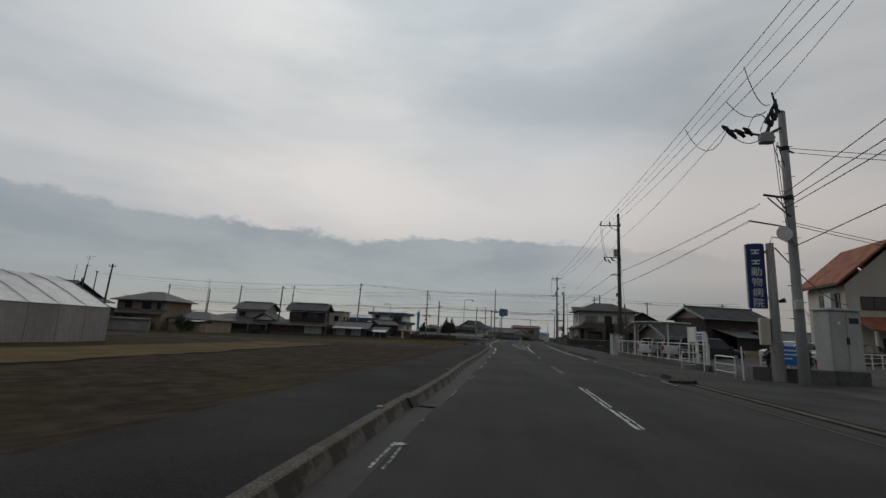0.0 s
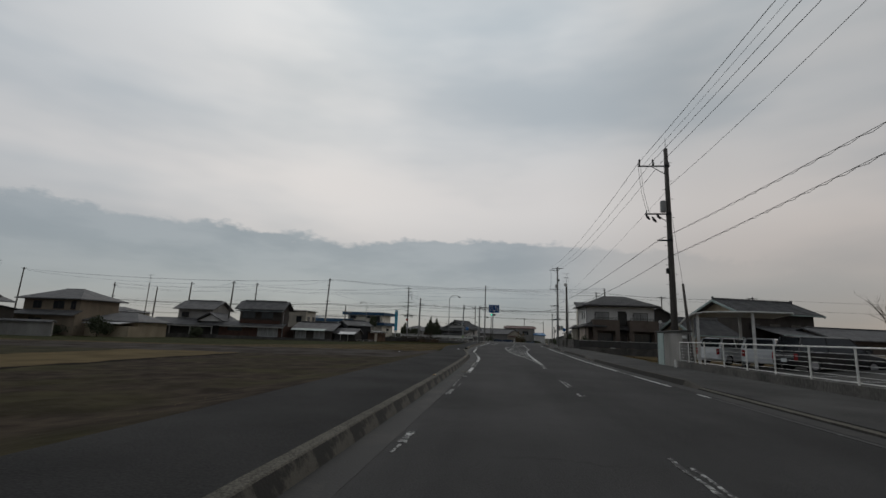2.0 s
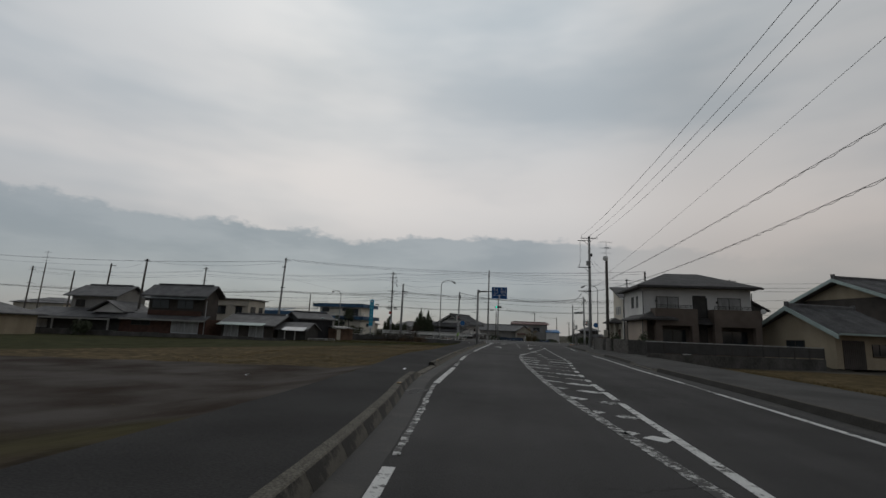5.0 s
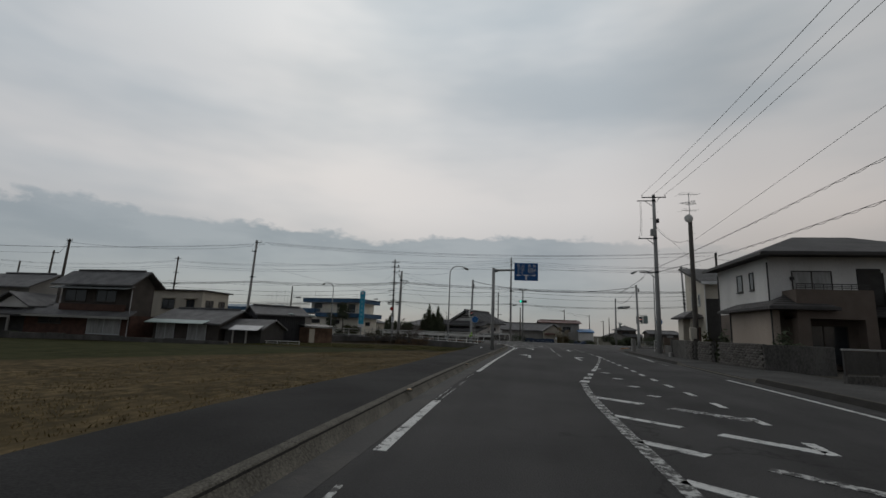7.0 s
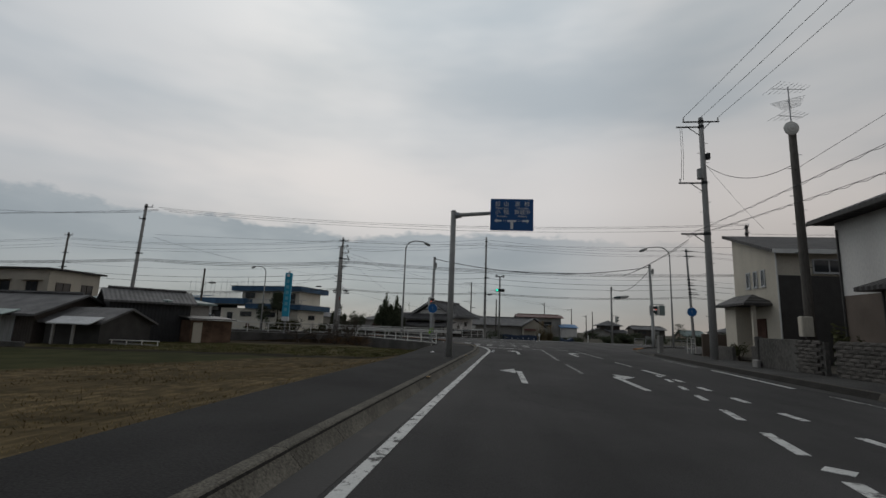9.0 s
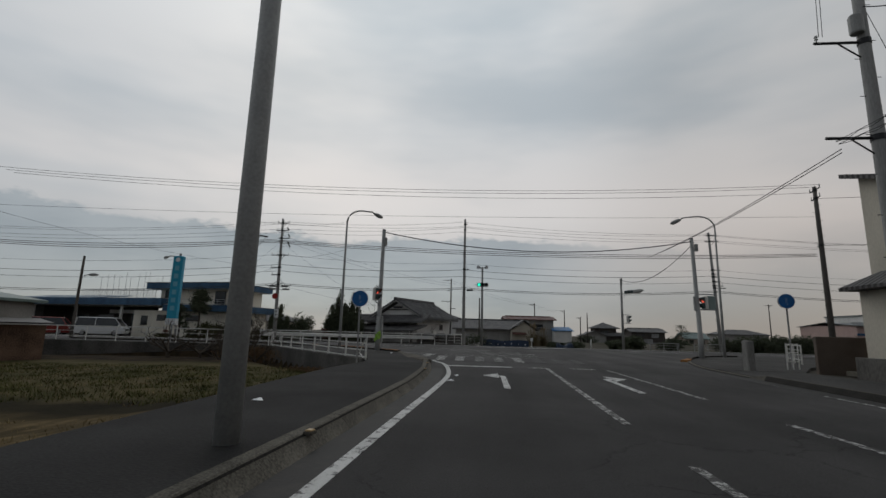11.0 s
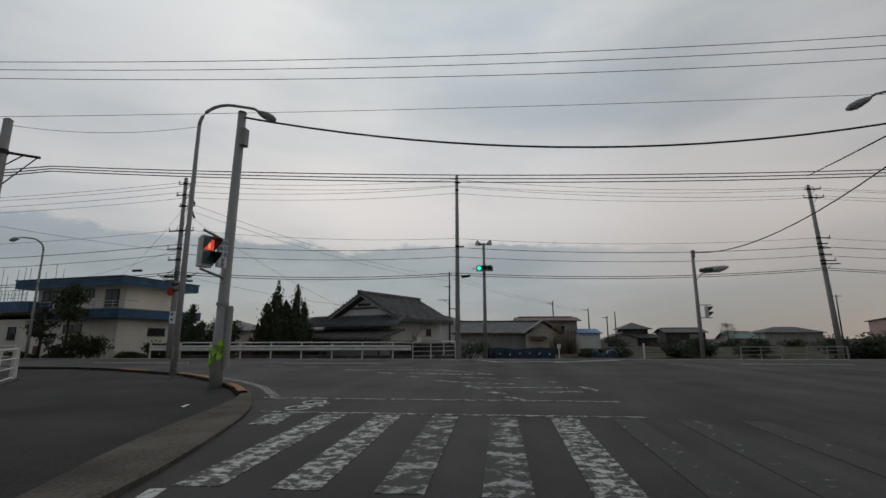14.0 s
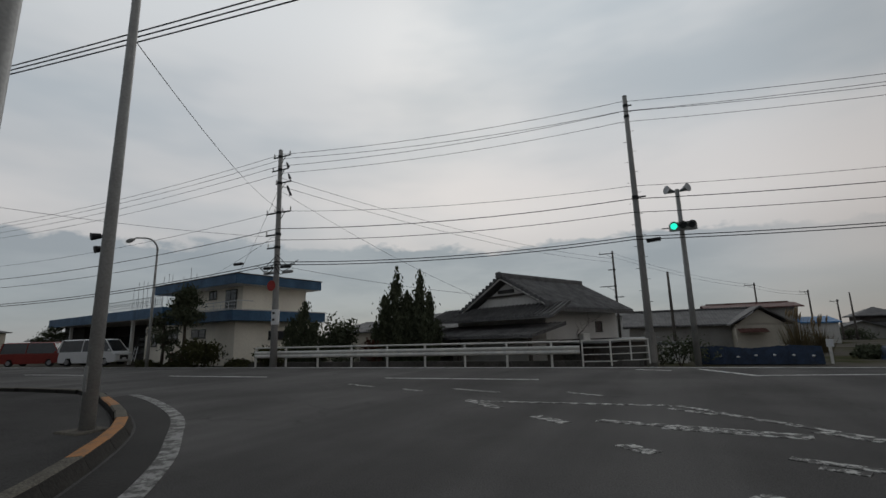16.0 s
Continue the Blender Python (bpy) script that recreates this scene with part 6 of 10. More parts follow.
# tall cyan advertising post
t = thing("advertising_sign", -19.9, 109.75, -0.75, 12, "tall cyan advertising sign with white writing", "sign")
part("post", Solid().tube([(0, 0.05, 0), (0, 0.05, 6.6)], 0.07, 8), STEEL, t)
pn = part("panel", Solid().soft(-0.3, 0.3, -0.2, 0.2, 2.35, 6.4, 0.03), CYANPANEL, t)
part("lower_plate", Solid().box(-0.31, 0.31, -0.21, 0.21, 1.95, 2.345), SIGNWHITE, pn)
for i in range(6):
    part("writing_bar", Solid().box(-0.13, 0.13, -0.208, -0.201, 5.45 - 0.52 * i, 5.75 - 0.52 * i), CYANPALE, pn, "pale bar of writing")
part("emblem", Solid().disc((0, -0.21, 6.15), 0.14, 0.01, 16), SIGNWHITE, pn)

# leaning lamp pole beyond the sheds
p = utility_pole(-33.0, 116.3, 6.6, 0.12, 0.09, DARKPOLE, (0.05, 0), [], "slim dark pole with a street light", -0.3, False)
part("lamp_arm", Solid().tube([(0, 0, 5.0), (0.4, 0, 5.35), (0.7, 0, 5.4)], 0.03, 6), STEEL, p)
part("lamp_head", Solid().ball((1.1, 0, 5.4), (0.48, 0.16, 0.12), 10, 6), GREYPAINT, p, "long grey lamp head", smooth=True)


# ---- buildings ----
def roof_x(s, x0, x1, y0, y1, z, h, t=0.14, mid=0.5):
    """Gable roof with its ridge along x, over the given eaves."""
    ym = y0 + (y1 - y0) * mid
    prof = [(y0, z), (ym, z + h), (y1, z), (y1, z - t), (ym, z + h - t), (y0, z - t)]
    n = len(prof)
    s.add([(x0, y, q) for y, q in prof] + [(x1, y, q) for y, q in prof], [(0, 1, 4, 5), (1, 2, 3, 4), (6 + 5, 6 + 4, 6 + 1, 6), (6 + 4, 6 + 3, 6 + 2, 6 + 1)] + [(i, 6 + i, 6 + (i + 1) % n, (i + 1) % n) for i in range(n)])
    return s


def roof_y(s, x0, x1, y0, y1, z, h, t=0.14, mid=0.5):
    xm = x0 + (x1 - x0) * mid
    prof = [(x0, z), (xm, z + h), (x1, z), (x1, z - t), (xm, z + h - t), (x0, z - t)]
    n = len(prof)
    s.add([(x, y0, q) for x, q in prof] + [(x, y1, q) for x, q in prof], [(0, 1, 4, 5), (1, 2, 3, 4), (11, 10, 7, 6), (10, 9, 8, 7)] + [(i, 6 + i, 6 + (i + 1) % n, (i + 1) % n) for i in range(n)])
    return s


def roof_hip(s, x0, x1, y0, y1, z, h, t=0.14, inset=None):
    w, d = x1 - x0, y1 - y0
    ym, xm = (y0 + y1) / 2, (x0 + x1) / 2
    k = inset if inset is not None else min(w, d) / 2
    top = [(x0 + k, ym, z + h), (x1 - k, ym, z + h)] if w >= d else [(xm, y0 + k, z + h), (xm, y1 - k, z + h)]
    v = [(x0, y0, z), (x1, y0, z), (x1, y1, z), (x0, y1, z), (x0, y0, z - t), (x1, y0, z - t), (x1, y1, z - t), (x0, y1, z - t)] + top
    f = [(4, 5, 1, 0), (5, 6, 2, 1), (6, 7, 3, 2), (7, 4, 0, 3), (7, 6, 5, 4)]
    f += [(0, 1, 9, 8), (1, 2, 9), (2, 3, 8, 9), (3, 0, 8)] if w >= d else [(0, 1, 8), (1, 2, 9, 8), (2, 3, 9), (3, 0, 8, 9)]
    return s.add(v, f)


def roof_lean(s, x0, x1, y0, y1, z0, z1, t=0.1):
    """A single slope, z0 at the front eave and z1 at the back."""
    return s.add([(x0, y0, z0), (x1, y0, z0), (x1, y1, z1), (x0, y1, z1), (x0, y0, z0 - t), (x1, y0, z0 - t), (x1, y1, z1 - t), (x0, y1, z1 - t)],
                 [(0, 1, 2, 3), (7, 6, 5, 4), (0, 4, 5, 1), (1, 5, 6, 2), (2, 6, 7, 3), (3, 7, 4, 0)])


def gable_end(s, x, y0, y1, z, h, th=0.12, mid=0.5):
    """A triangle of wall under a roof_x, at x."""
    ym = y0 + (y1 - y0) * mid
    return s.add([(x, y0, z), (x, y1, z), (x, ym, z + h), (x + th, y0, z), (x + th, y1, z), (x + th, ym, z + h)], [(0, 2, 1), (3, 4, 5), (0, 1, 4, 3), (1, 2, 5, 4), (2, 0, 3, 5)])


def gable_front(s, y, x0, x1, z, h, th=0.12):
    xm = (x0 + x1) / 2
    return s.add([(x0, y, z), (x1, y, z), (xm, y, z + h), (x0, y + th, z), (x1, y + th, z), (xm, y + th, z + h)], [(0, 1, 2), (3, 5, 4), (0, 3, 4, 1), (1, 4, 5, 2), (2, 5, 3, 0)])


def window(parent, x, y, z, w, h, rz=0, leaves=2, frame_m=ALU, pane_m=GLASS, sill=True, name="window"):
    """A sliding window that faces its own -y: a frame, its panes and a sill; x, y, z is the middle of its foot on the wall."""
    f = Solid()
    b = 0.055
    f.box(-w / 2, w / 2, -0.05, 0.03, 0, b).box(-w / 2, w / 2, -0.05, 0.03, h - b, h)
    for i in range(leaves + 1):
        xx = -w / 2 + (w - b) * i / leaves
        f.box(xx, xx + b, -0.048, 0.03, b, h - b)
    ob = part("frame" if name == "window" else name, f, frame_m, parent)
    ob.name = name
    ob.matrix_basis = pose(x, y, z, 0, 0, rz)
    for i in range(leaves):
        xx = -w / 2 + b + (w - b) * i / leaves
        part("pane", Solid().box(xx, xx + (w - b) / leaves - b, -0.022, -0.012, b, h - b), pane_m, ob)
    if sill:
        part("sill", Solid().box(-w / 2 - 0.04, w / 2 + 0.04, -0.09, 0.02, -0.05, -0.002), frame_m, ob)
    return ob


def gutter_pipe(parent, x, y, z0, z1, m_=DARKTRIM):
    return part("downpipe", Solid().tube([(x, y, z0), (x, y, z1)], 0.04, 6), m_, parent)


def railing(parent, x0, x1, y, z, h, m_, n=14, top=True):
    r = part("railing", Solid().box(x0, x1, y - 0.025, y + 0.025, z + h - 0.04, z + h), m_, parent, "thin metal railing")
    part("lower_rail", Solid().box(x0, x1, y - 0.015, y + 0.015, z + 0.08, z + 0.11), m_, r)
    part("middle_rail", Solid().box(x0, x1, y - 0.012, y + 0.012, z + h * 0.55, z + h * 0.55 + 0.025), m_, r)
    for i in range(n + 1):
        xx = x0 + (x1 - x0) * i / n
        part("baluster", Solid().box(xx - 0.012, xx + 0.012, y - 0.012, y + 0.012, z, z + h - 0.03), m_, r)
    return r


# two-storey house with brown balconies, right of the road
def balcony_house():
    t = thing("house", 12.9, 80.6, 0.0, 0, "two-storey white and brown house with hipped dark roof", "house", "houses")
    # x 0..9 along the front, y back
    part("upper_wall", Solid().box(0.0, 8.9, 0.9, 7.6, 2.9, 5.8), WHITEWALL, t, "white upper wall")
    part("lower_wall", Solid().box(0.0, 8.9, 0.9, 7.6, 0.0, 2.9), BROWNWALL, t, "brown clad lower wall")
    part("roof", roof_hip(Solid(), -0.65, 9.5, 0.1, 8.2, 5.98, 1.55, 0.16, 3.6), DARKROOF, t, "dark hipped roof")
    g = Solid().box(-0.72, 9.57, 0.0, 0.1, 5.78, 5.9).box(-0.75, -0.65, 0.0, 8.25, 5.78, 5.9)
    part("eaves_gutter", g, DARKTRIM, t)
    for x0, x1 in ((0.55, 4.0), (5.3, 9.0)):
        s = Solid().box(x0, x1, -0.35, -0.2, 2.5, 3.95).box(x0, x0 + 0.15, -0.2, 0.9, 2.5, 3.95).box(x1 - 0.15, x1, -0.2, 0.9, 2.5, 3.95).box(x0, x1, -0.2, 0.9, 2.5, 2.62)
        s.box(x0, x0 + 0.55, -0.35, 0.2, 0, 2.5).box(x1 - 0.5, x1, -0.35, 0.2, 0, 2.5)
        b = part("balcony", s, BROWNWALL, t, "brown clad balcony on piers")
        railing(b, x0 + 0.1, x1 - 0.1, -0.27, 3.95, 0.3, DARKTRIM, 8)
    for x, w in ((2.0, 1.9), (7.1, 1.9)):
        window(t, x, 0.9, 3.2, w, 1.85, leaves=2, pane_m=CURTAIN)
    window(t, 4.95, 0.9, 3.3, 0.7, 1.7, leaves=1)
    # no hollow here: a flat sheet whose dark colour imitates the recess's shade
    part("recess", Solid().box(4.1, 5.2, 0.86, 0.9, 0.1, 5.2), SHADOWWALL, t, "flat panel painted as a shaded recess between the balconies")
    for x, w in ((2.3, 2.2), (7.2, 2.4)):
        window(t, x, 0.9, 0.25, w, 1.95, leaves=2)
    part("front_door", Solid().box(4.2, 5.1, 0.82, 0.9, 0.1, 2.2), DARKWOOD, t, "dark front door")
    part("porch_roof", roof_lean(Solid(), 4.0, 5.3, -0.1, 0.9, 2.75, 3.3), DARKROOF, t)
    for y, w_ in ((2.85, 0.5), (4.35, 0.72)):
        window(t, 0.0, y, 4.15, w_, 1.02, -90, 1, DARKTRIM)
    # low wing on the side of the road
    part("wing_wall", Solid().box(-0.3, 0.0, 0.2, 5.3, 0.0, 2.95), BEIGEWALL, t, "beige wing wall")
    part("wing_roof", roof_hip(Solid(), -0.85, 2.3, -0.75, 5.75, 3.05, 0.75, 0.14, 1.6), DARKROOF, t, "dark wing roof")
    for x, y, z1 in ((-0.33, 0.3, 2.95), (-0.33, 5.2, 2.95), (-0.03, 1.0, 5.5), (-0.03, 7.5, 5.5), (8.95, 0.85, 5.5)):
        gutter_pipe(t, x, y, 0, z1)
    for x in (1.05, 6.1):
        part("wall_lamp", Solid().soft(x - 0.09, x + 0.09, 0.75, 0.9, 4.55, 4.72, 0.02), DARKTRIM, t)
    part("aircon_unit", Solid().soft(2.9, 3.6, 0.3, 0.6, 0.05, 0.6, 0.03), WHITEPAINT, t)
    part("satellite_dish", Solid().tube([(9.3, -0.1, 3.9), (9.28, -0.16, 3.9)], [0.2, 0.22], 14), WHITEPAINT, t)


balcony_house()


def porch_house():
    """The house past the aerial pole: plaster front under a mono-pitch roof, dark side."""
    t = thing("house", 14.6, 95.4, 0.0, 0, "two-storey cream and black house with a sloping roof", "house", "houses")
    part("wall", Solid().box(0, 6.2, 0.0, 4.6, 0.0, 6.0), CREAM, t, "cream plaster wall")
    up = Solid().add([(0, 0, 6.0), (6.2, 0, 6.0), (6.2, 4.6, 6.0), (0, 4.6, 6.0), (0, 4.6, 7.5), (6.2, 4.6, 7.5)], [(0, 3, 4), (1, 5, 2), (2, 5, 4, 3), (0, 4, 5, 1), (0, 1, 2, 3)])
    part("gable_wall", up, CREAM, t)
    part("roof", roof_lean(Solid(), -0.4, 6.7, -0.55, 5.0, 5.92, 7.75, 0.18), DARKROOF, t, "dark sloping roof")
    part("dark_cladding", Solid().box(-0.03, 6.23, -0.04, 0.0, 0.0, 4.6), DARKTRIM, t, "black cladding on the lower front")
    window(t, 2.6, -0.04, 4.75, 1.6, 0.75, leaves=2, frame_m=SILVER)
    for y in (1.3, 2.1, 2.9):
        window(t, 0, y, 4.1, 0.42, 0.95, -90, 1, SILVER)
    part("porch_roof", roof_hip(Solid(), -1.5, 0.3, 0.6, 4.2, 3.1, 0.55, 0.12, 0.8), DARKROOF, t, "dark porch roof")
    part("porch_wall", Solid().prism([(-0.95, 2.7), (0, 2.7), (0, 2.85), (-0.8, 2.85), (-0.8, 4.0), (-0.95, 4.0)], 0.0, 3.0), CREAM, t)
    part("porch_post", Solid().box(-0.9, -0.72, 0.9, 1.1, 0, 3.0), CREAM, t)
    part("front_door", Solid().box(-0.06, -0.01, 1.3, 2.2, 0.1, 2.3), REDWOOD, t, "reddish front door")
    part("step", Solid().soft(-1.6, 0.0, 0.6, 4.2, 0.0, 0.16, 0.02), KERB, t)
    for x, y in ((-0.03, -0.08), (6.2, -0.08)):
        gutter_pipe(t, x, y, 0, 5.9, TRIM)
    part("fascia", Solid().box(-0.42, 6.72, -0.6, -0.55, 5.72, 5.94), TRIM, t, "white fascia board")


porch_house()


def plain_house(x, y, z, rz, w, d, h1, label, wall_m, roof_m, style="hip", rise=1.6, over=0.55, upper=None, windows=(), low=None, extra_m=None, inset=None):
    """A house of one box, or of a lower box with a skirt roof and an upper one. upper: (x0, x1, y0, y1, top). low: skirt overhang."""
    t = thing("house", x, y, z, rz, label, "house", "houses")
    part("wall", Solid().box(0, w, 0, d, -0.5, h1), wall_m, t)
    bx = (0, w, 0, d, h1)
    if upper:
        x0, x1, y0, y1, zt = upper
        part("upper_wall", Solid().box(x0, x1, y0, y1, h1, zt), extra_m or wall_m, t)
        s = Solid()
        o = low or 0.7
        roof_lean(s, -o * 0.5, w + o * 0.5, -o, y0, h1 - 0.15, h1 + 0.15 + 0.3 * (y0 + o), 0.12)
        if x0 > 0.6:
            roof_x(s, -o * 0.5, x0, -o, d + o, h1 - 0.1, 0.9, 0.12)
        if x1 < w - 0.6:
            roof_x(s, x1, w + o * 0.5, -o, d + o, h1 - 0.1, 0.9, 0.12)
        part("skirt_roof", s, roof_m, t, "lower tiled roof")
        bx = upper
    x0, x1, y0, y1, zt = bx
    s = Solid()
    if style == "hip":
        roof_hip(s, x0 - over, x1 + over, y0 - over, y1 + over, zt + 0.05, rise, 0.14, inset)
    elif style == "gable":
        roof_x(s, x0 - over, x1 + over, y0 - over, y1 + over, zt - 0.05, rise, 0.14)
        for xg in (x0, x1 - 0.12):
            part("gable_wall", gable_end(Solid(), xg, y0, y1, zt, rise * 0.86), extra_m or wall_m, t)
    elif style == "gable_front":
        roof_y(s, x0 - over, x1 + over, y0 - over, y1 + over, zt - 0.05, rise, 0.14)
        part("gable_wall", gable_front(Solid(), y0, x0, x1, zt, rise * 0.86), extra_m or wall_m, t)
    elif style == "flat":
        s.box(x0 - over, x1 + over, y0 - over, y1 + over, zt, zt + rise)
    part("roof", s, roof_m, t)
    if style in ("gable", "hip") and x1 - x0 > 4:
        part("ridge_cap", Solid().tube([(x0 + (y1 - y0) * 0.5 * (style == "hip"), (y0 + y1) / 2, zt + rise + 0.02), (x1 - (y1 - y0) * 0.5 * (style == "hip"), (y0 + y1) / 2, zt + rise + 0.02)], 0.1, 6), roof_m, t)
    for wx, wz, ww, wh, fy, pm in windows:
        window(t, wx, fy, wz, ww, wh, 0, 2 if ww > 0.8 else 1, SILVER if pm is CURTAIN else ALU, pm)
    return t


# row of old houses beyond the fields
F = -0.75
t = plain_house(-47.1, 91.6, F + 0.3, 0, 11.6, 4.4, 1.9, "old two-storey house with a red-boarded upper front", REDWOOD, TILE, "gable", 1.45, 0.7, (3.4, 11.0, 0.3, 3.0, 4.75), [(2.9, 0.95, 2.6, 0.6, 0, GLASS), (8.9, 0.15, 3.6, 1.5, 0, CURTAIN), (5.0, 3.1, 2.4, 1.1, 0.3, GLASS), (8.4, 3.1, 2.2, 1.1, 0.3, GLASS)], extra_m=DARKWOOD)
part("balustrade", Solid().box(3.6, 10.8, 0.02, 0.12, 2.25, 2.85), REDWOOD, t, "reddish board balustrade")
part("eaves_board", Solid().box(-0.4, 12.0, -0.75, -0.68, 1.55, 1.75), GREYWALL, t)
part("upper_eaves_sheet", roof_lean(Solid(), 3.0, 11.4, -0.7, 0.3, 4.3, 4.6, 0.06), SHEETROOF, t, "weathered eaves sheet")
gutter_pipe(t, 11.5, -0.1, 0, 4.2, SILVER)
t = plain_house(-34.2, 93.0, F, 0, 6.8, 6.0, 1.85, "low tiled house with curtained sliding doors", DARKWOOD, TILE, "gable", 1.35, 0.5, None, [(1.3, 0.1, 1.9, 1.6, 0, CURTAIN), (4.6, 0.1, 1.9, 1.6, 0, CURTAIN)])
part("awning", roof_lean(Solid(), -0.2, 5.8, -1.0, 0.0, 1.75, 2.05, 0.06), PALEROOF, t, "pale teal sheet awning")
# solid box; its dark colour paints the shade inside the open shed
t = plain_house(-27.0, 93.4, F, 0, 3.6, 4.0, 1.5, "open lean-to shed with a pale sheet roof", SHADOWWALL, TILE, "gable", 0.9, 0.3)
part("front_sheet", roof_lean(Solid(), 0.9, 3.7, -0.9, 0.1, 1.35, 1.75, 0.06), FILM, t, "pale sheet over the shed front")
for x in (1.2, 2.5):
    part("post", Solid().box(x, x + 0.12, -0.75, -0.63, -0.3, 1.4), GREYWALL, t)
t = plain_house(-42.9, 100.9, F, 0, 7.4, 4.7, 5.26, "two-storey cream house with a flat roof", CREAM, DARKTRIM, "flat", 0.14, 0.35, None, [(3.2, 3.2, 1.6, 1.1, 0, GLASS), (6.0, 3.2, 1.0, 1.1, 0, GLASS)])
for x in (3.2, 6.0):
    part("window_hood", Solid().box(x - 0.9, x + 0.9, -0.35, 0, 4.4, 4.48), CREAM, t)
window(t, 7.4, 1.3, 3.2, 1.3, 1.1, 90, 2)
window(t, 7.4, 3.5, 3.2, 1.1, 1.1, 90, 2)
# charred-board shed and rusty shed
t = plain_house(-25.7, 96.3, F, 50, 4.9, 3.4, 2.95, "black boarded shed with a tiled roof", BLACKWALL, TILE, "gable", 0.85, 0.35)
t = thing("shed", -21.5, 98.8, F + 0.1, 58, "small rusty sheet-metal shed with a pale door", "shed")
part("wall", Solid().box(0, 2.9, 0, 2.0, -0.3, 1.65), RUST, t)
part("door", Solid().box(0.15, 0.75, -0.05, 0, -0.1, 1.5), CREAM, t, "pale sheet door")
part("roof", roof_lean(Solid(), -0.2, 3.1, -0.3, 2.2, 1.78, 1.98, 0.06), DARKTRIM, t)
t = thing("storage_shed", -30.2, 97.0, F, 0, "dark green-roofed outbuilding behind the sheds", "outbuilding")
part("wall", Solid().box(0, 6.5, 2, 7, 0, 3.0), GREYWALL, t)
part("roof", roof_hip(Solid(), -0.4, 6.9, 1.6, 7.4, 3.05, 0.7), GREENROOF, t)

# porch house further along
# wall behind the porch has the porch shade in its colour
t = plain_house(-60.2, 91.8, F - 0.1, 0, 13.0, 8.0, 2.2, "old tiled house with an open porch and stepped roofs", SHADOWWALL, TILE, "gable", 1.6, 0.7, (3.6, 10.2, 2.0, 7.0, 4.9), [(1.8, 0.6, 1.8, 1.0, -0.02, CURTAIN), (5.0, 3.4, 1.4, 0.9, 2.0, GLASS)], extra_m=GREYWALL, low=1.0)
part("porch_beam", Solid().box(-0.4, 12.4, -1.1, -1.0, 1.75, 1.95), GREYWALL, t)
for x in (-0.2, 4.4, 8.2, 12.2):
    part("post", Solid().box(x, x + 0.16, -1.1, -0.94, -0.4, 1.8), GREYWALL, t)
s = Solid()
roof_y(s, 8.6, 13.8, -0.6, 5.0, 2.9, 1.35, 0.14)
part("side_gable_roof", s, TILE_Y, t, "tiled side gable")
part("side_gable_wall", gable_front(Solid(), -0.1, 9.0, 13.4, 2.75, 1.15), WHITEWALL, t, "white gable wall")
t = plain_house(-73.4, 79.5, F - 0.3, -4, 11.2, 8.0, 3.1, "two-storey tan house with a hipped tile roof", TANDARK, TILE, "hip", 1.75, 0.9, (0.4, 10.9, 0.8, 7.7, 5.4), [(3.0, 3.9, 1.6, 1.2, 0.8, GLASS), (7.0, 3.9, 2.0, 1.2, 0.8, GLASS), (9.7, 3.9, 0.9, 1.2, 0.8, GLASS), (4.0, 0.8, 2.4, 1.6, 0, GLASS)])
t = plain_house(-62.0, 80.5, F - 0.3, -2, 9.0, 6.0, 2.3, "low tan house with a tiled hip roof", TANWALL, TILE, "hip", 1.4, 0.6, None, [(3.2, 0.9, 2.4, 1.1, 0, GLASS)])
part("annex_wall", Solid().box(3.5, 9.5, -2.2, 0, -0.4, 1.6), TANWALL, t)
part("annex_roof", roof_lean(Solid(), 2.5, 8.5, -3.0, 0, 1.95, 2.25, 0.06), FILM, t, "pale sheet roof")
t = plain_house(-92, 68, F - 0.3, -6, 22, 10, 3.6, "large old house with a dark tiled hip-and-gable roof", DARKWOOD, TILE, "gable", 2.6, 0.9, (4, 18.6, 1.5, 9, 5.3), [(8, 3.9, 2.4, 1.1, 1.5, GLASS), (14, 3.9, 3.0, 1.1, 1.5, GLASS), (17, 0.9, 2.6, 1.3, 0, GLASS)])
part("gable_skirt", Solid().add([(18.9, 0.4, 5.35), (21.4, 0.0, 4.55), (21.4, 10.5, 4.55), (18.9, 10.1, 5.35), (18.9, 0.4, 5.2), (21.4, 0.0, 4.4), (21.4, 10.5, 4.4), (18.9, 10.1, 5.2)], [(0, 1, 2, 3), (7, 6, 5, 4), (0, 4, 5, 1), (1, 5, 6, 2), (2, 6, 7, 3), (3, 7, 4, 0)]), TILE, t, "tiled skirt below the gable")
part("gable_plaster", Solid().add([(18.75, 2.2, 5.4), (18.75, 8.3, 5.4), (18.75, 5.25, 7.3), (18.9, 2.2, 5.4), (18.9, 8.3, 5.4), (18.9, 5.25, 7.3)], [(0, 2, 1), (3, 4, 5), (0, 1, 4, 3), (1, 2, 5, 4), (2, 0, 3, 5)]), GREYWALL, t, "grey plastered gable")
part("ridge_end_tile", Solid().soft(19.4, 19.65, 5.0, 5.5, 7.7, 8.4, 0.06), TILE, t)
utility_pole(-54.0, 57.0, 8.2, 0.15, 0.1, DARKPOLE, (0.5, 0), [(7.9, -0.4, 0.4, 30, 2)], "leaning dark pole before the old house", -0.8, False)
p = utility_pole(-57.5, 56.5, 8.0, 0.12, 0.08, DARKPOLE, (0.6, 0), [], "dark pole with a television aerial", -0.8, False)
a_ = Solid().tube([(0.6, 0, 7.9), (0.75, 0, 10.0)], 0.025, 5)
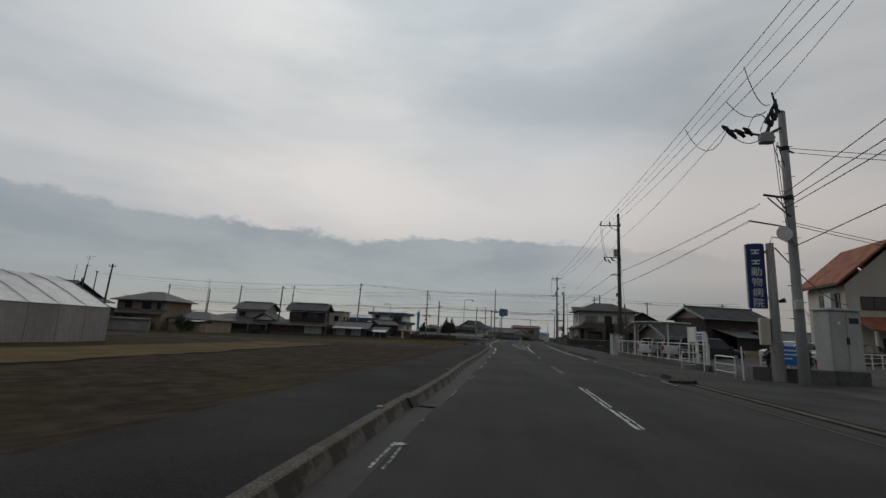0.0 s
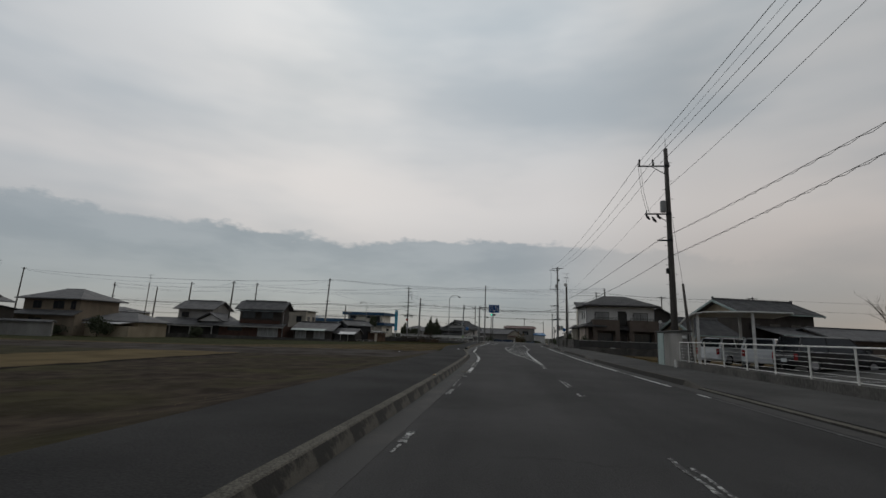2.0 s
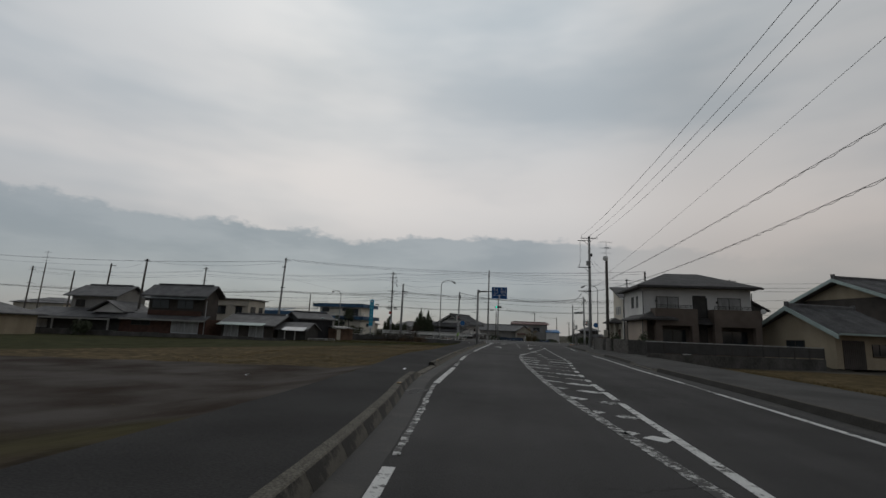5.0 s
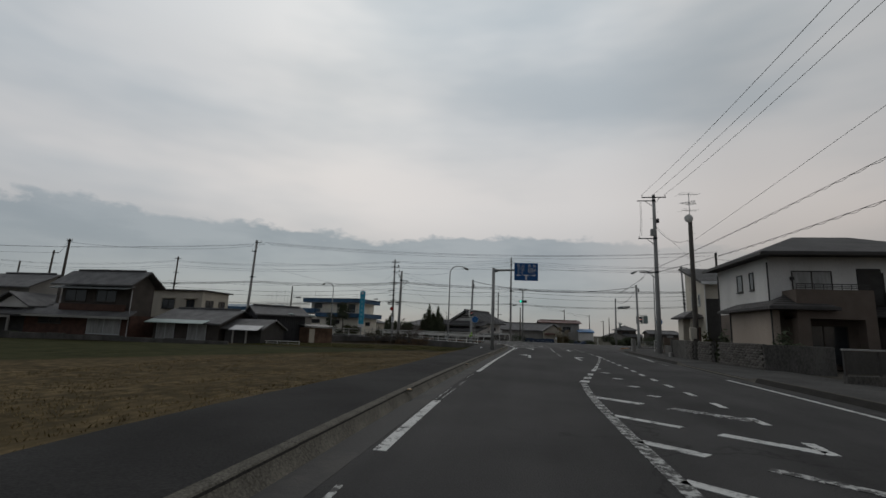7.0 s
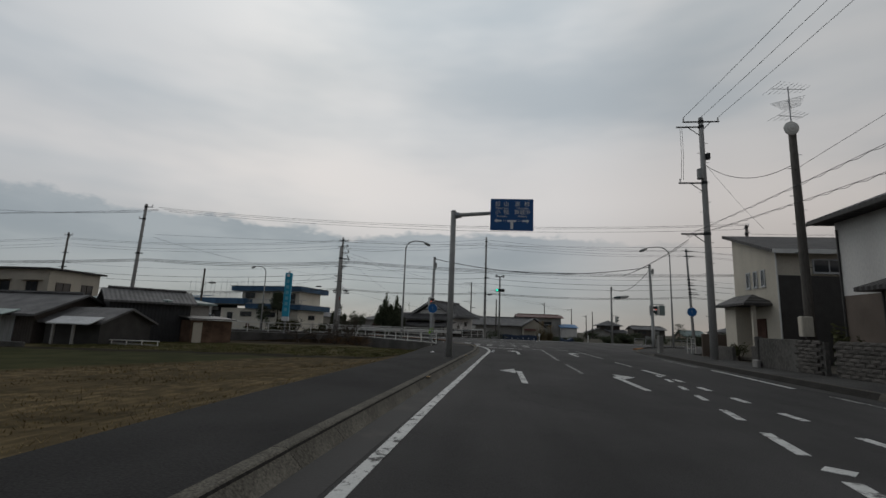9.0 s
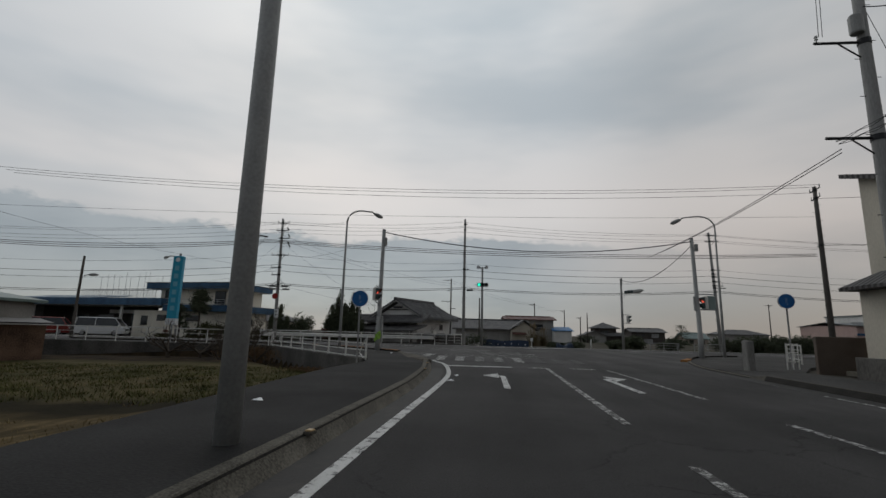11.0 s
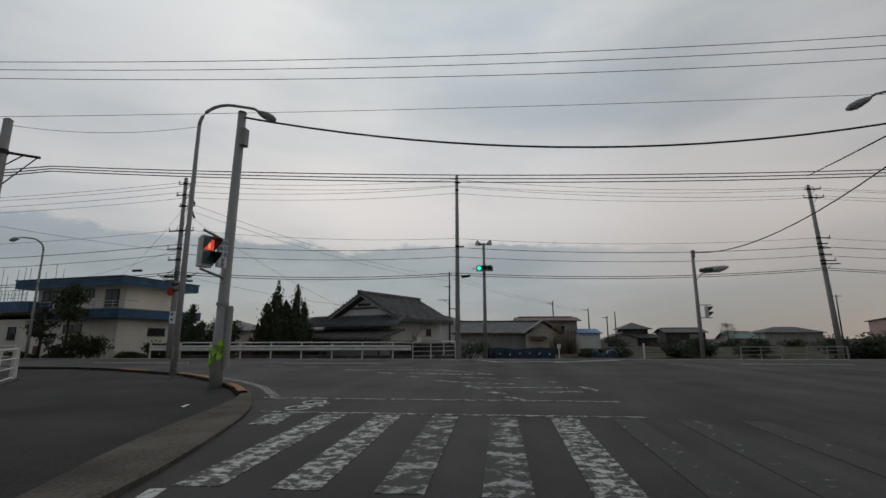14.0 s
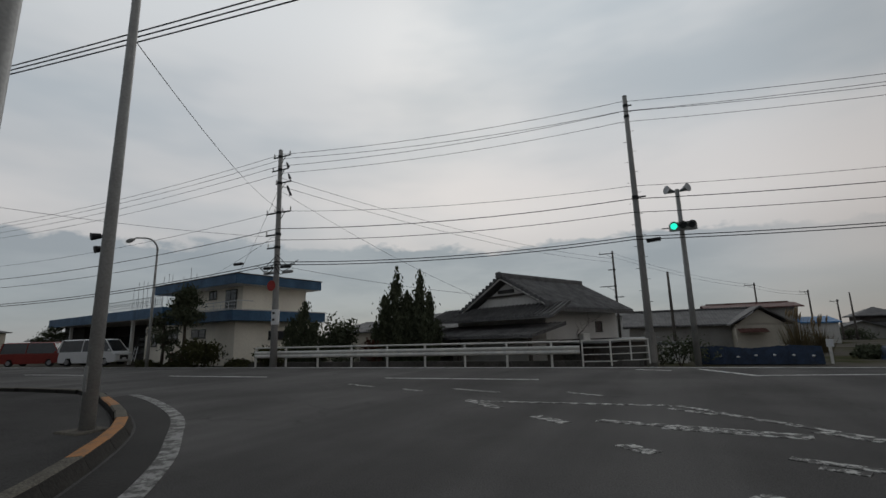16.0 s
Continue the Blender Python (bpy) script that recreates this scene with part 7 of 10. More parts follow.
for z, w_ in ((9.9, 0.75), (9.55, 0.5), (8.6, 0.4)):
    a_.tube([(0.72 - w_, 0, z), (0.72 + w_, 0.2, z + 0.04)], 0.016, 4)
part("aerial", a_, STEEL, p, "television aerial")
t = thing("garden_wall", -73, 73, F - 0.3, -3, "long grey garden wall before the tan house", "garden wall")
part("wall", Solid().box(0, 14, 0, 0.2, -0.3, 1.9), GREYWALL, t)
part("coping", roof_x(Solid(), -0.1, 14.1, -0.3, 0.5, 1.9, 0.25), TILE, t)
# low boundary wall along the row
t = thing("boundary_wall", -60, 89.6, F - 0.1, 0, "low dark concrete wall along the house row", "boundary wall")
for i in range(18):
    part("wall_panel", Solid().soft(i * 2.0, i * 2.0 + 1.97, 0, 0.14, -0.3, 0.5 + 0.06 * (i % 3 == 0), 0.02), DARKCON, t)
# white low fence
t = thing("white_fence", -24.4, 94.4, -0.75, -11, "low white pipe fence before the black shed", "fence")
part("rail", Solid().tube([(0, 0, 0.42), (4.9, 0, 0.5)], 0.03, 6), WHITEPAINT, t)
for i in range(5):
    part("post", Solid().tube([(1.2 * i, 0, -0.2), (1.2 * i, 0, 0.44 + 0.02 * i)], 0.03, 6), WHITEPAINT, t)
part("board", Solid().box(0.1, 4.8, 0.05, 0.08, -0.2, 0.3), GREYWALL, t)

# greenhouse
t = thing("greenhouse", -28.7, 5.0, -0.75, 90, "long plastic-sheeted greenhouse with metal ribs", "greenhouse")
part("side_sheet", Solid().box(-0.02, 26, -0.03, 0.0, 0, 2.5).box(-0.02, 26, 10.0, 10.03, 0, 2.5), FILMSIDE, t, "dirty translucent side sheet")
prof = [(0, 2.5), (1.7, 3.4), (3.4, 4.2), (5.0, 4.65), (6.6, 4.2), (8.3, 3.4), (10, 2.5)]
for (ya, za), (yb, zb) in zip(prof, prof[1:]):
    part("roof_sheet", Solid().add([(-0.05, ya, za), (26, ya, za), (26, yb, zb), (-0.05, yb, zb), (-0.05, ya, za - 0.03), (26, ya, za - 0.03), (26, yb, zb - 0.03), (-0.05, yb, zb - 0.03)], [(0, 1, 2, 3), (7, 6, 5, 4), (0, 4, 5, 1), (1, 5, 6, 2), (2, 6, 7, 3), (3, 7, 4, 0)]), FILM, t, "pale roof sheet")
for x in (0.0, 25.97):
    n_ = len(prof)
    e = Solid().add([(x, y, z) for y, z in prof] + [(x, 10, 0), (x, 0, 0)] + [(x + 0.03, y, z) for y, z in prof] + [(x + 0.03, 10, 0), (x + 0.03, 0, 0)], [tuple(range(n_ + 2)), tuple(reversed(range(n_ + 2, 2 * n_ + 4)))] + [(i, n_ + 2 + i, n_ + 2 + (i + 1) % (n_ + 2), (i + 1) % (n_ + 2)) for i in range(n_ + 2)])
    part("end_sheet", e, FILMSIDE, t)
for i in range(14):
    part("rib", Solid().tube([(i * 2.0 + 0.02, -0.05, 0)] + [(i * 2.0 + 0.02, y - 0.03, z + 0.03) for y, z in prof[:4]], 0.025, 4), STEEL, t)
part("eaves_rail", Solid().tube([(0, -0.06, 2.5), (26, -0.06, 2.5)], 0.035, 5), STEEL, t)


# blue-fascia building across the crossing road
def blue_building():
    t = thing("office_building", -27.1, 128.9, 0.0, -9.5, "cream two-storey building with blue roof fascias", "building")
    part("lower_wall", Solid().box(-13.2, -0.5, 0.4, 7.1, -0.2, 2.8), CREAMPALE, t, "cream lower wall")
    part("upper_wall", Solid().box(-10.4, -0.9, 1.1, 6.5, 3.4, 5.28), CREAMPALE, t, "cream upper wall")
    part("roof", Solid().soft(-11.5, 0.0, 0.0, 7.3, 5.25, 5.92, 0.04), BLUEROOF, t, "flat roof with a blue fascia")
    part("roof_trim", Solid().box(-11.55, 0.05, -0.05, 7.35, 5.9, 5.96), DARKTRIM, t, "dark metal coping")
    part("soffit", Solid().box(-11.4, -0.1, 0.1, 7.2, 5.22, 5.255), WHITEWALL, t, "white soffit")
    part("lower_fascia", Solid().soft(-8.6, 0.3, -0.3, 7.5, 2.76, 3.45, 0.03), BLUEROOF, t, "blue lower fascia")
    part("terrace_edge", Solid().box(-8.6, 0.34, -0.34, 7.54, 3.44, 3.5), SILVER, t, "pale coping on the fascia")
    part("shop_canopy", Solid().soft(-33.0, -8.58, -0.6, 6.5, 3.35, 4.15, 0.03), BLUEROOF, t, "blue canopy over the shop front")
    part("canopy_soffit", Solid().box(-29.8, -8.7, -0.5, 6.4, 3.31, 3.352), WHITEWALL, t, "white canopy soffit")
    part("canopy_slope", roof_lean(Solid(), -34.0, -20.0, -0.2, 6.0, 4.15, 4.9, 0.1), SHEETBLUE, t, "faded blue-grey sheet roof")
    part("annex_wall", Solid().box(-33.5, -28.0, 1.0, 6.0, -0.2, 4.1), SHADOWWALL, t, "annex wall in a painted-shade colour")
    d = part("terrace_door", Solid().box(-2.95, -1.55, 1.04, 1.1, 3.5, 5.05), ALU, t, "sliding terrace door")
    for x in (-2.87, -2.21):
        part("pane", Solid().box(x, x + 0.58, 1.02, 1.045, 3.6, 4.97), GLASS, d)
    window(t, -4.65, 1.1, 4.5, 1.0, 0.62, leaves=2)
    window(t, -9.0, 1.1, 4.3, 1.6, 0.8, leaves=2)
    for x in (-5.0, -8.9):
        window(t, x, 0.4, 1.72, 1.9, 0.62, leaves=2)
    window(t, -11.6, 0.4, 1.2, 0.9, 1.0, leaves=1)
    window(t, -0.5, 3.8, 1.5, 1.6, 0.6, 90, 2)
    railing(t, -11.0, 0.2, 0.0, 3.5, 0.58, SILVER, 12)
    for x, y0 in ((0.2, 0.0),):
        part("handrail_return", Solid().tube([(x, y0, 4.08), (x, 1.2, 4.08)], 0.025, 6), SILVER, t)
    railing(t, -21.0, -10.2, 0.1, 4.15, 1.0, SILVER, 26)
    for z in (4.5, 4.85):
        part("handrail_bar", Solid().tube([(-21.0, 0.1, z), (-10.2, 0.1, z)], 0.018, 5), SILVER, t)
    stake_rnd = random.Random(9)
    for k in range(13):
        xs_ = -21.2 + 0.95 * k + stake_rnd.uniform(-0.2, 0.2)
        part("stake", Solid().tube([(xs_, 2.4, 4.1), (xs_ + stake_rnd.uniform(-0.15, 0.2), 2.4, 7.3 + stake_rnd.uniform(-0.6, 0.5))], 0.02, 5), STEEL, t, "thin upright stake on the low roof")
    # dark panel under the canopy paints the shade of the shop's inside
    part("shop_front", Solid().box(-28.0, -13.2, 3.6, 3.7, -0.2, 3.3), SHADOWWALL, t, "shop front panel with its shade painted in")
    for x, w in ((-26.5, 2.6), (-22.0, 2.2), (-17.0, 2.4)):
        part("shop_window", Solid().box(x, x + w, 3.5, 3.598, 0.5, 2.3), GLASS, t, "dark shop window")
    part("shop_sign", Solid().box(-20.5, -16.5, 3.45, 3.55, 2.5, 2.95), SIGNWHITE, t, "pale strip over the shop window")
    for x in (-28.2, -21.4, -14.6):
        part("post", Solid().box(x, x + 0.22, -0.2, 0.02, -0.2, 3.35), WHITEWALL, t)
    part("step_ladder", Solid().tube([(-13.9, -0.2, 0), (-14.2, 0.1, 1.2)], 0.03, 5).tube([(-13.4, -0.2, 0), (-13.7, 0.1, 1.2)], 0.03, 5).tube([(-13.95, -0.15, 0.3), (-13.45, -0.15, 0.3)], 0.025, 5).tube([(-14.05, -0.05, 0.65), (-13.55, -0.05, 0.65)], 0.025, 5).tube([(-14.15, 0.05, 1.0), (-13.65, 0.05, 1.0)], 0.025, 5), SIGNWHITE, t, "white folding rack by the wall")
    part("gas_meter", Solid().soft(-8.6, -8.1, 0.15, 0.39, 0.1, 0.7, 0.03), mat("rust-red box", (0.16, 0.07, 0.05), 0.7, 0.2), t, "small rust-red box at the wall foot")


blue_building()


def temple_roof_house():
    """Single-storey traditional house: tiled gable over stepped skirt roofs, white plaster."""
    t = thing("house", -15.3, 133.9, -0.3, -24.5, "traditional white-plastered house with stepped tiled roofs", "house", "houses")
    part("wall", Solid().box(1.4, 8.3, 1.3, 8.5, 1.35, 2.95), WHITEWALL, t, "white plaster wall")
    part("lower_boards", Solid().box(1.38, 8.32, 1.28, 8.52, -0.2, 1.35), DARKWOOD, t, "dark boarded lower wall")
    part("upper_roof", roof_y(Solid(), 2.2, 9.4, 0.7, 8.7, 2.95, 1.95, 0.18), TILE_Y, t, "tiled upper gable roof")
    part("gable_wall", gable_front(Solid(), 1.12, 2.7, 8.9, 2.9, 1.65), WHITEWALL, t, "white gable with a vent grille")
    part("vent_grille", Solid().box(5.2, 6.4, 1.05, 1.115, 4.0, 4.2), DARKTRIM, t)
    part("gable_beam", Solid().box(4.2, 7.4, 1.03, 1.116, 3.78, 3.9), DARKWOOD, t)
    part("ridge_cap", Solid().soft(5.66, 5.94, 0.55, 8.75, 4.85, 5.08, 0.03), TILE, t, "stacked ridge tiles")
    part("ridge_top", Solid().tube([(5.8, 0.5, 5.1), (5.8, 8.8, 5.1)], 0.09, 8), TILE, t)
    rows = Solid()
    for i in range(30):
        y = 0.8 + 0.27 * i
        for x in (2.2, 9.4):
            rows.tube([(x, y, 2.99), (5.8, y, 4.94)], 0.05, 5)
    part("cover_tiles", rows, TILEPALE, t, "rows of round cover tiles", clean=False)
    caps = Solid()
    for i in range(33):
        x = 0.5 + 0.29 * i
        caps.tube([(x, -0.42, 2.59), (x, 1.2, 3.32)], 0.05, 5)
        caps.tube([(x - 0.2, -1.53, 1.63), (x - 0.2, 1.25, 2.23)], 0.05, 5)
    part("skirt_tiles", caps, TILEPALE, t, "rows of round cover tiles", clean=False)
    beads = Solid()
    for i in range(12):
        for sg in (-1, 1):
            beads.tube([(5.8 + sg * 0.3 * (i + 0.4), 0.6, 4.98 - 0.163 * (i + 0.4)), (5.8 + sg * 0.3 * (i + 0.4), 0.72, 4.98 - 0.163 * (i + 0.4))], 0.12, 8)
    part("verge_tiles", beads, TILE, t, "round verge end tiles", clean=False)
    part("verge_trim", Solid().tube([(2.4, 0.68, 2.98), (5.8, 0.66, 4.8), (9.2, 0.68, 2.98)], 0.05, 5), WHITEWALL, t, "white plaster line under the verge")
    for x in (2.2, 9.4):
        part("verge_cap", Solid().tube([(x, 0.72, 3.0), (5.8, 0.72, 4.92)], 0.1, 6), TILE, t)
    part("gable_skirt", roof_lean(Solid(), 0.4, 10.0, -0.4, 1.25, 2.55, 3.3, 0.14), TILE, t, "tiled skirt under the gable")
    part("ridge_end_tile", Solid().soft(5.6, 6.0, 0.45, 0.6, 4.85, 5.2, 0.05), TILE, t)
    part("skirt_end_tile", Solid().soft(9.0, 9.3, 0.4, 0.7, 3.0, 3.35, 0.04), TILE, t)
    part("front_skirt", roof_lean(Solid(), -0.4, 9.6, -1.5, 1.3, 1.6, 2.2, 0.12), TILE, t, "tiled front skirt roof")
    part("front_wall", Solid().box(0.6, 8.3, -0.3, 1.3, -0.2, 1.75), GREYWALL, t)
    for x in (0.2, 4.2, 9.2):
        part("porch_post", Solid().box(x, x + 0.14, -1.35, -1.2, -0.2, 1.62), DARKWOOD, t)
    part("left_wing_wall", Solid().box(-5.2, 1.4, 2.6, 7.5, -0.2, 2.2), WHITEWALL, t)
    part("left_wing_roof", roof_x(Solid(), -5.6, 2.4, 2.0, 8.1, 2.25, 1.3, 0.14), TILE, t, "tiled wing roof")
    window(t, 8.3, 6.4, 1.75, 0.7, 0.6, 90, 1)
    part("aircon_unit", Solid().soft(8.32, 8.65, 4.2, 4.9, 1.1, 1.65, 0.03), WHITEPAINT, t)
    part("side_shed_wall", Solid().box(8.4, 10.0, 3.0, 8.9, -0.2, 1.1), DARKWOOD, t)
    part("side_shed_roof", roof_lean(Solid(), 8.35, 10.6, 2.6, 9.2, 1.15, 1.35, 0.06), SHEETROOF, t)


temple_roof_house()
lone("garden_wall", Solid().soft(0, 17, -0.1, 0.1, -0.4, 0.75, 0.02), DARKCON, "dark garden wall before the tiled house", "wall", at=pose(-19.5, 132.4, -0.2, 0, 0, 2))
t = plain_house(-4.6, 156, -0.3, 4, 11.5, 8, 2.3, "long low house with a plain grey tiled roof", GREYWALL, TILE, "gable", 1.5, 0.6)
s = Solid()
roof_y(s, 8.2, 12.8, -2.4, 1.5, 2.2, 1.5, 0.12)
part("front_gable_roof", s, TILE_Y, t)
part("front_gable_wall", gable_front(Solid().box(8.6, 12.3, -1.9, 0, 0, 2.2), -1.9, 8.6, 12.3, 2.1, 1.3), CREAM, t, "cream gable wall")
part("entrance_roof", roof_lean(Solid(), 8.7, 10.8, -3.0, -1.9, 1.5, 1.8, 0.06), REDSHEET, t)
t = plain_house(4.2, 178, -0.3, 2, 9.6, 7, 4.6, "two-storey grey-brown house with a red-edged flat roof", GREYWALL, REDSHEET, "gable", 0.7, 0.6, None, [(6.5, 2.4, 2.0, 1.2, 0, GLASS), (3.0, 2.4, 1.4, 1.1, 0, GLASS)])
railing(t, 5.2, 8.4, -0.5, 2.2, 0.8, SILVER, 8)
t = plain_house(13.6, 176, -0.3, 2, 3.4, 8, 2.5, "white sheet-clad shed with a blue roof", WHITEWALL, mat("blue sheet roof", (0.05, 0.17, 0.36), 0.5, 0.2), "gable", 0.75, 0.3)
t = plain_house(27.3, 208, -0.6, 0, 8.5, 7, 2.2, "distant two-storey tiled house", DARKWOOD, TILE, "hip", 1.4, 0.8, (1.5, 7.0, 1, 6, 4.0), [(4, 2.7, 2.2, 0.8, 1, GLASS)])
t = plain_house(24.5, 204, -0.6, 0, 6.0, 4, 2.0, "distant low gabled house", GREYWALL, TILE, "gable_front", 1.2, 0.6)
t = plain_house(38.5, 210, -0.6, 0, 8.5, 7, 3.3, "distant wide grey-roofed house", DARKWOOD, TILE, "gable", 1.0, 0.5, None, [(2.2, 1.9, 2.4, 0.9, 0, GLASS), (6.0, 1.9, 1.8, 0.9, 0, CURTAIN), (4.2, 0.2, 2.2, 1.2, 0, CURTAIN)])
t = plain_house(52.0, 210, -0.6, 0, 5.8, 6, 1.9, "distant small house with a green roof", BEIGEWALL, GREENROOF, "gable", 1.5, 0.4, None, [(1.6, 0.6, 1.0, 0.9, 0, GLASS), (4.2, 0.6, 1.2, 0.9, 0, GLASS)])
t = plain_house(78.0, 188, -0.3, 0, 30, 18, 5.2, "wide pinkish commercial building far off", PINKWALL, SHEETROOF, "flat", 0.3, 0.2, (5.5, 29, 1, 17, 7.4), extra_m=WHITEWALL)
part("blue_band", Solid().box(-0.1, 30.1, -0.12, -0.02, 3.0, 3.5), BLUEROOF, t, "blue band on the wall")
part("roof_edge", Solid().box(5.4, 29.1, 0.85, 0.98, 6.9, 7.4), BLUEROOF, t)
for (x, y, w, d, h, m_, r) in ((-30, 168, 9, 7, 2.6, GREYWALL, TILE), (-44, 160, 10, 7, 2.8, CREAM, TILE), (-70, 150, 12, 8, 2.8, GREYWALL, GREENROOF), (-14, 182, 9, 7, 4.4, WHITEWALL, TILE), (70, 230, 14, 8, 3.2, GREYWALL, TILE), (90, 215, 12, 8, 3.0, CREAM, TILE), (-120, 140, 14, 9, 4.6, CREAM, TILE), (-100, 150, 12, 8, 3.0, GREYWALL, TILE)):
    plain_house(x, y, -0.4, 0, w, d, h, "distant tiled house beyond the junction", m_, r, "hip", 1.4, 0.6)

# ---- right side: clinic, yard, car port, barn ----
t = thing("clinic_building", 27.1, 40.8, 0.3, -6, "cream clinic building with an orange tiled roof", "building")
part("wall", Solid().box(0, 6.4, 0, 5.6, -0.3, 6.2), CREAM, t, "cream plaster wall")
part("roof", roof_y(Solid(), -0.65, 7.05, -0.6, 6.15, 6.4, 3.55, 0.18), ORANGEROOF, t, "orange tiled gable roof")
for yg in (0.0, 5.48):
    part("gable_wall", gable_front(Solid(), yg, 0, 6.4, 6.18, 3.0), CREAM, t)
part("eaves_gutter", Solid().box(-0.72, -0.66, -0.5, 6.1, 6.12, 6.24), DARKTRIM, t)
for y in (1.0, 3.4):
    window(t, 0, y, 4.2, 0.6, 1.4, -90, 1)
window(t, 1.9, 0, 4.3, 1.8, 1.0, 0, 2)
window(t, 4.8, 0, 4.3, 1.8, 1.0, 0, 2)
part("front_roof", roof_lean(Solid(), 0.5, 7.0, -1.9, 0, 2.7, 3.7, 0.14), ORANGEROOF, t, "orange lower roof")
part("entrance_door", Solid().box(2.2, 4.2, -0.06, -0.002, -0.1, 2.1), DARKTRIM, t, "dark entrance")
for x in (0.8, 3.8, 6.7):
    part("porch_post", Solid().box(x, x + 0.14, -1.75, -1.6, -0.3, 2.6), CREAM, t)
part("shutter_box", Solid().box(-0.28, -0.002, 1.5, 2.5, 4.1, 5.7), TRIM, t, "white shutter box")


def clinic_sign():
    t = thing("clinic_sign", 9.72, 18.2, 0.06, -16, "tall deep-blue clinic sign on a grey concrete post", "sign")
    part("post", Solid().tube([(0, 0, -0.3), (0, 0, 4.95)], [0.17, 0.13], 14), POLE, t, smooth=True)
    part("post_sleeve", Solid().tube([(0, 0, 0), (0, 0, 1.35)], 0.21, 10), CONCRETE, t)
    pn = part("panel", Solid().soft(-0.78, -0.2, -0.16, 0.04, 2.55, 4.95, 0.05), DEEPBLUE, t, "deep-blue light box")
    part("panel_rim", Solid().box(-0.80, -0.77, -0.15, 0.03, 2.58, 4.92), GREYPAINT, pn)
    for i in range(2):
        z = 4.68 - 0.39 * i
        bars = Solid().box(-0.64, -0.36, -0.169, -0.161, z - 0.02, z + 0.03).box(-0.62, -0.38, -0.169, -0.161, z - 0.14, z - 0.09).box(-0.52, -0.47, -0.169, -0.161, z - 0.09, z - 0.02)
        part("writing_bar", bars, SIGNWHITE, pn, "white bars of writing")
    for i, ch in enumerate("動物病院"):
        words(ch, 0.36, SIGNWHITE, pn, pose(-0.49, -0.165, 3.86 - 0.38 * i, 90, 0, 0), "character")
    for z in (2.9, 4.6):
        part("bracket", Solid().box(-0.22, -0.1, -0.06, 0.06, z, z + 0.08), STEEL, t)
    part("flood_lamp", Solid().tube([(0.14, -0.1, 2.8), (0.3, -0.2, 2.85)], [0.05, 0.09], 8), IRON, t)
    part("intercom_box", Solid().soft(-0.5, -0.18, -0.14, 0.14, 1.25, 2.2, 0.03), CREAM, t)
    part("cable_arm", Solid().tube([(0, 0, 4.9), (0.1, 0, 5.2), (0.5, 0, 5.1)], 0.02, 5), CABLE, t)


clinic_sign()
t = thing("switch_cabinet", 12.2, 18.95, 0.36, 13, "large grey steel switch cabinet with double doors", "cabinet")
part("body", Solid().soft(-0.62, 0.62, -0.35, 0.35, 0.16, 2.3, 0.03), CABINET, t, "grey steel body")
part("plinth", Solid().box(-0.72, 0.72, -0.42, 0.42, -0.45, 0.16), DARKCON, t)
part("lid", Solid().soft(-0.68, 0.68, -0.42, 0.42, 2.3, 2.38, 0.02), CABINET, t)
for x0, x1 in ((-0.6, -0.01), (0.01, 0.6)):
    d_ = part("door", Solid().soft(x0, x1, -0.38, -0.352, 0.22, 2.24, 0.01), CABINET, t, "grey steel door")
    part("handle", Solid().box((x0 if x0 > 0 else x1 - 0.06) + 0.01, (x0 if x0 > 0 else x1 - 0.06) + 0.04, -0.41, -0.38, 1.1, 1.35), IRON, d_)
part("vent", Solid().box(0.12, 0.48, -0.392, -0.381, 1.85, 2.05), IRON, t)
part("emblem", Solid().disc((-0.3, -0.39, 1.85), 0.06, 0.006, 12), SIGNWHITE, t)
t = thing("poster_stand", 10.05, 18.0, 0.1, -20, "small bright blue poster board on the planter", "poster")
part("board", Solid().box(-0.32, 0.32, -0.03, 0.03, 0.55, 1.2), SKYPANEL, t)
for i in range(3):
    part("writing_bar", Solid().box(-0.26, 0.26 - 0.12 * i, -0.036, -0.031, 1.03 - 0.14 * i, 1.08 - 0.14 * i), SIGNWHITE, t)
for x in (-0.31, 0.28):
    part("leg", Solid().box(x, x + 0.03, -0.02, 0.02, 0, 0.6), IRON, t)
lone("planter_wall", Solid().prism([(9.05, 18.6), (11.3, 17.85), (11.75, 19.2), (9.45, 19.95)], -0.1, 0.52), mat("grey planter concrete", (0.13, 0.125, 0.115), 0.9, 0.3, 1.0, 25, 0.3), "low grey concrete planter under the sign", "planter")
lone("yard", ribbon([(9.1, 6), (9.2, 14), (9.3, 21), (9.7, 30), (10.4, 44)], [(13.5, 6), (14, 14), (14.5, 21), (15.0, 30), (15.6, 44)], -0.1, 0.05).add([(13.5, 6, 0.049), (15.6, 44, 0.049), (19, 46, 0.3), (18, 6, 0.3), (60, 56, 0.3), (50, 2, 0.3), (13.5, 6, -0.3), (15.6, 44, -0.3), (19, 46, -0.3), (18, 6, -0.3), (60, 56, -0.3), (50, 2, -0.3)], [(0, 3, 2, 1), (3, 5, 4, 2), (6, 7, 8, 9), (9, 8, 10, 11), (0, 6, 9, 3), (3, 9, 11, 5), (5, 11, 10, 4), (4, 10, 8, 2), (2, 8, 7, 1), (1, 7, 6, 0)]), YARDPAVE, "dark asphalt car park with white bays", "yard", kind="structure")
lone("green_forecourt", Solid().prism([(10.5, 5), (10.8, 14.6), (14, 17.5), (22, 14), (20, 2)], 0.045, 0.058), TEALDECK, "green painted forecourt", "forecourt", kind="structure")
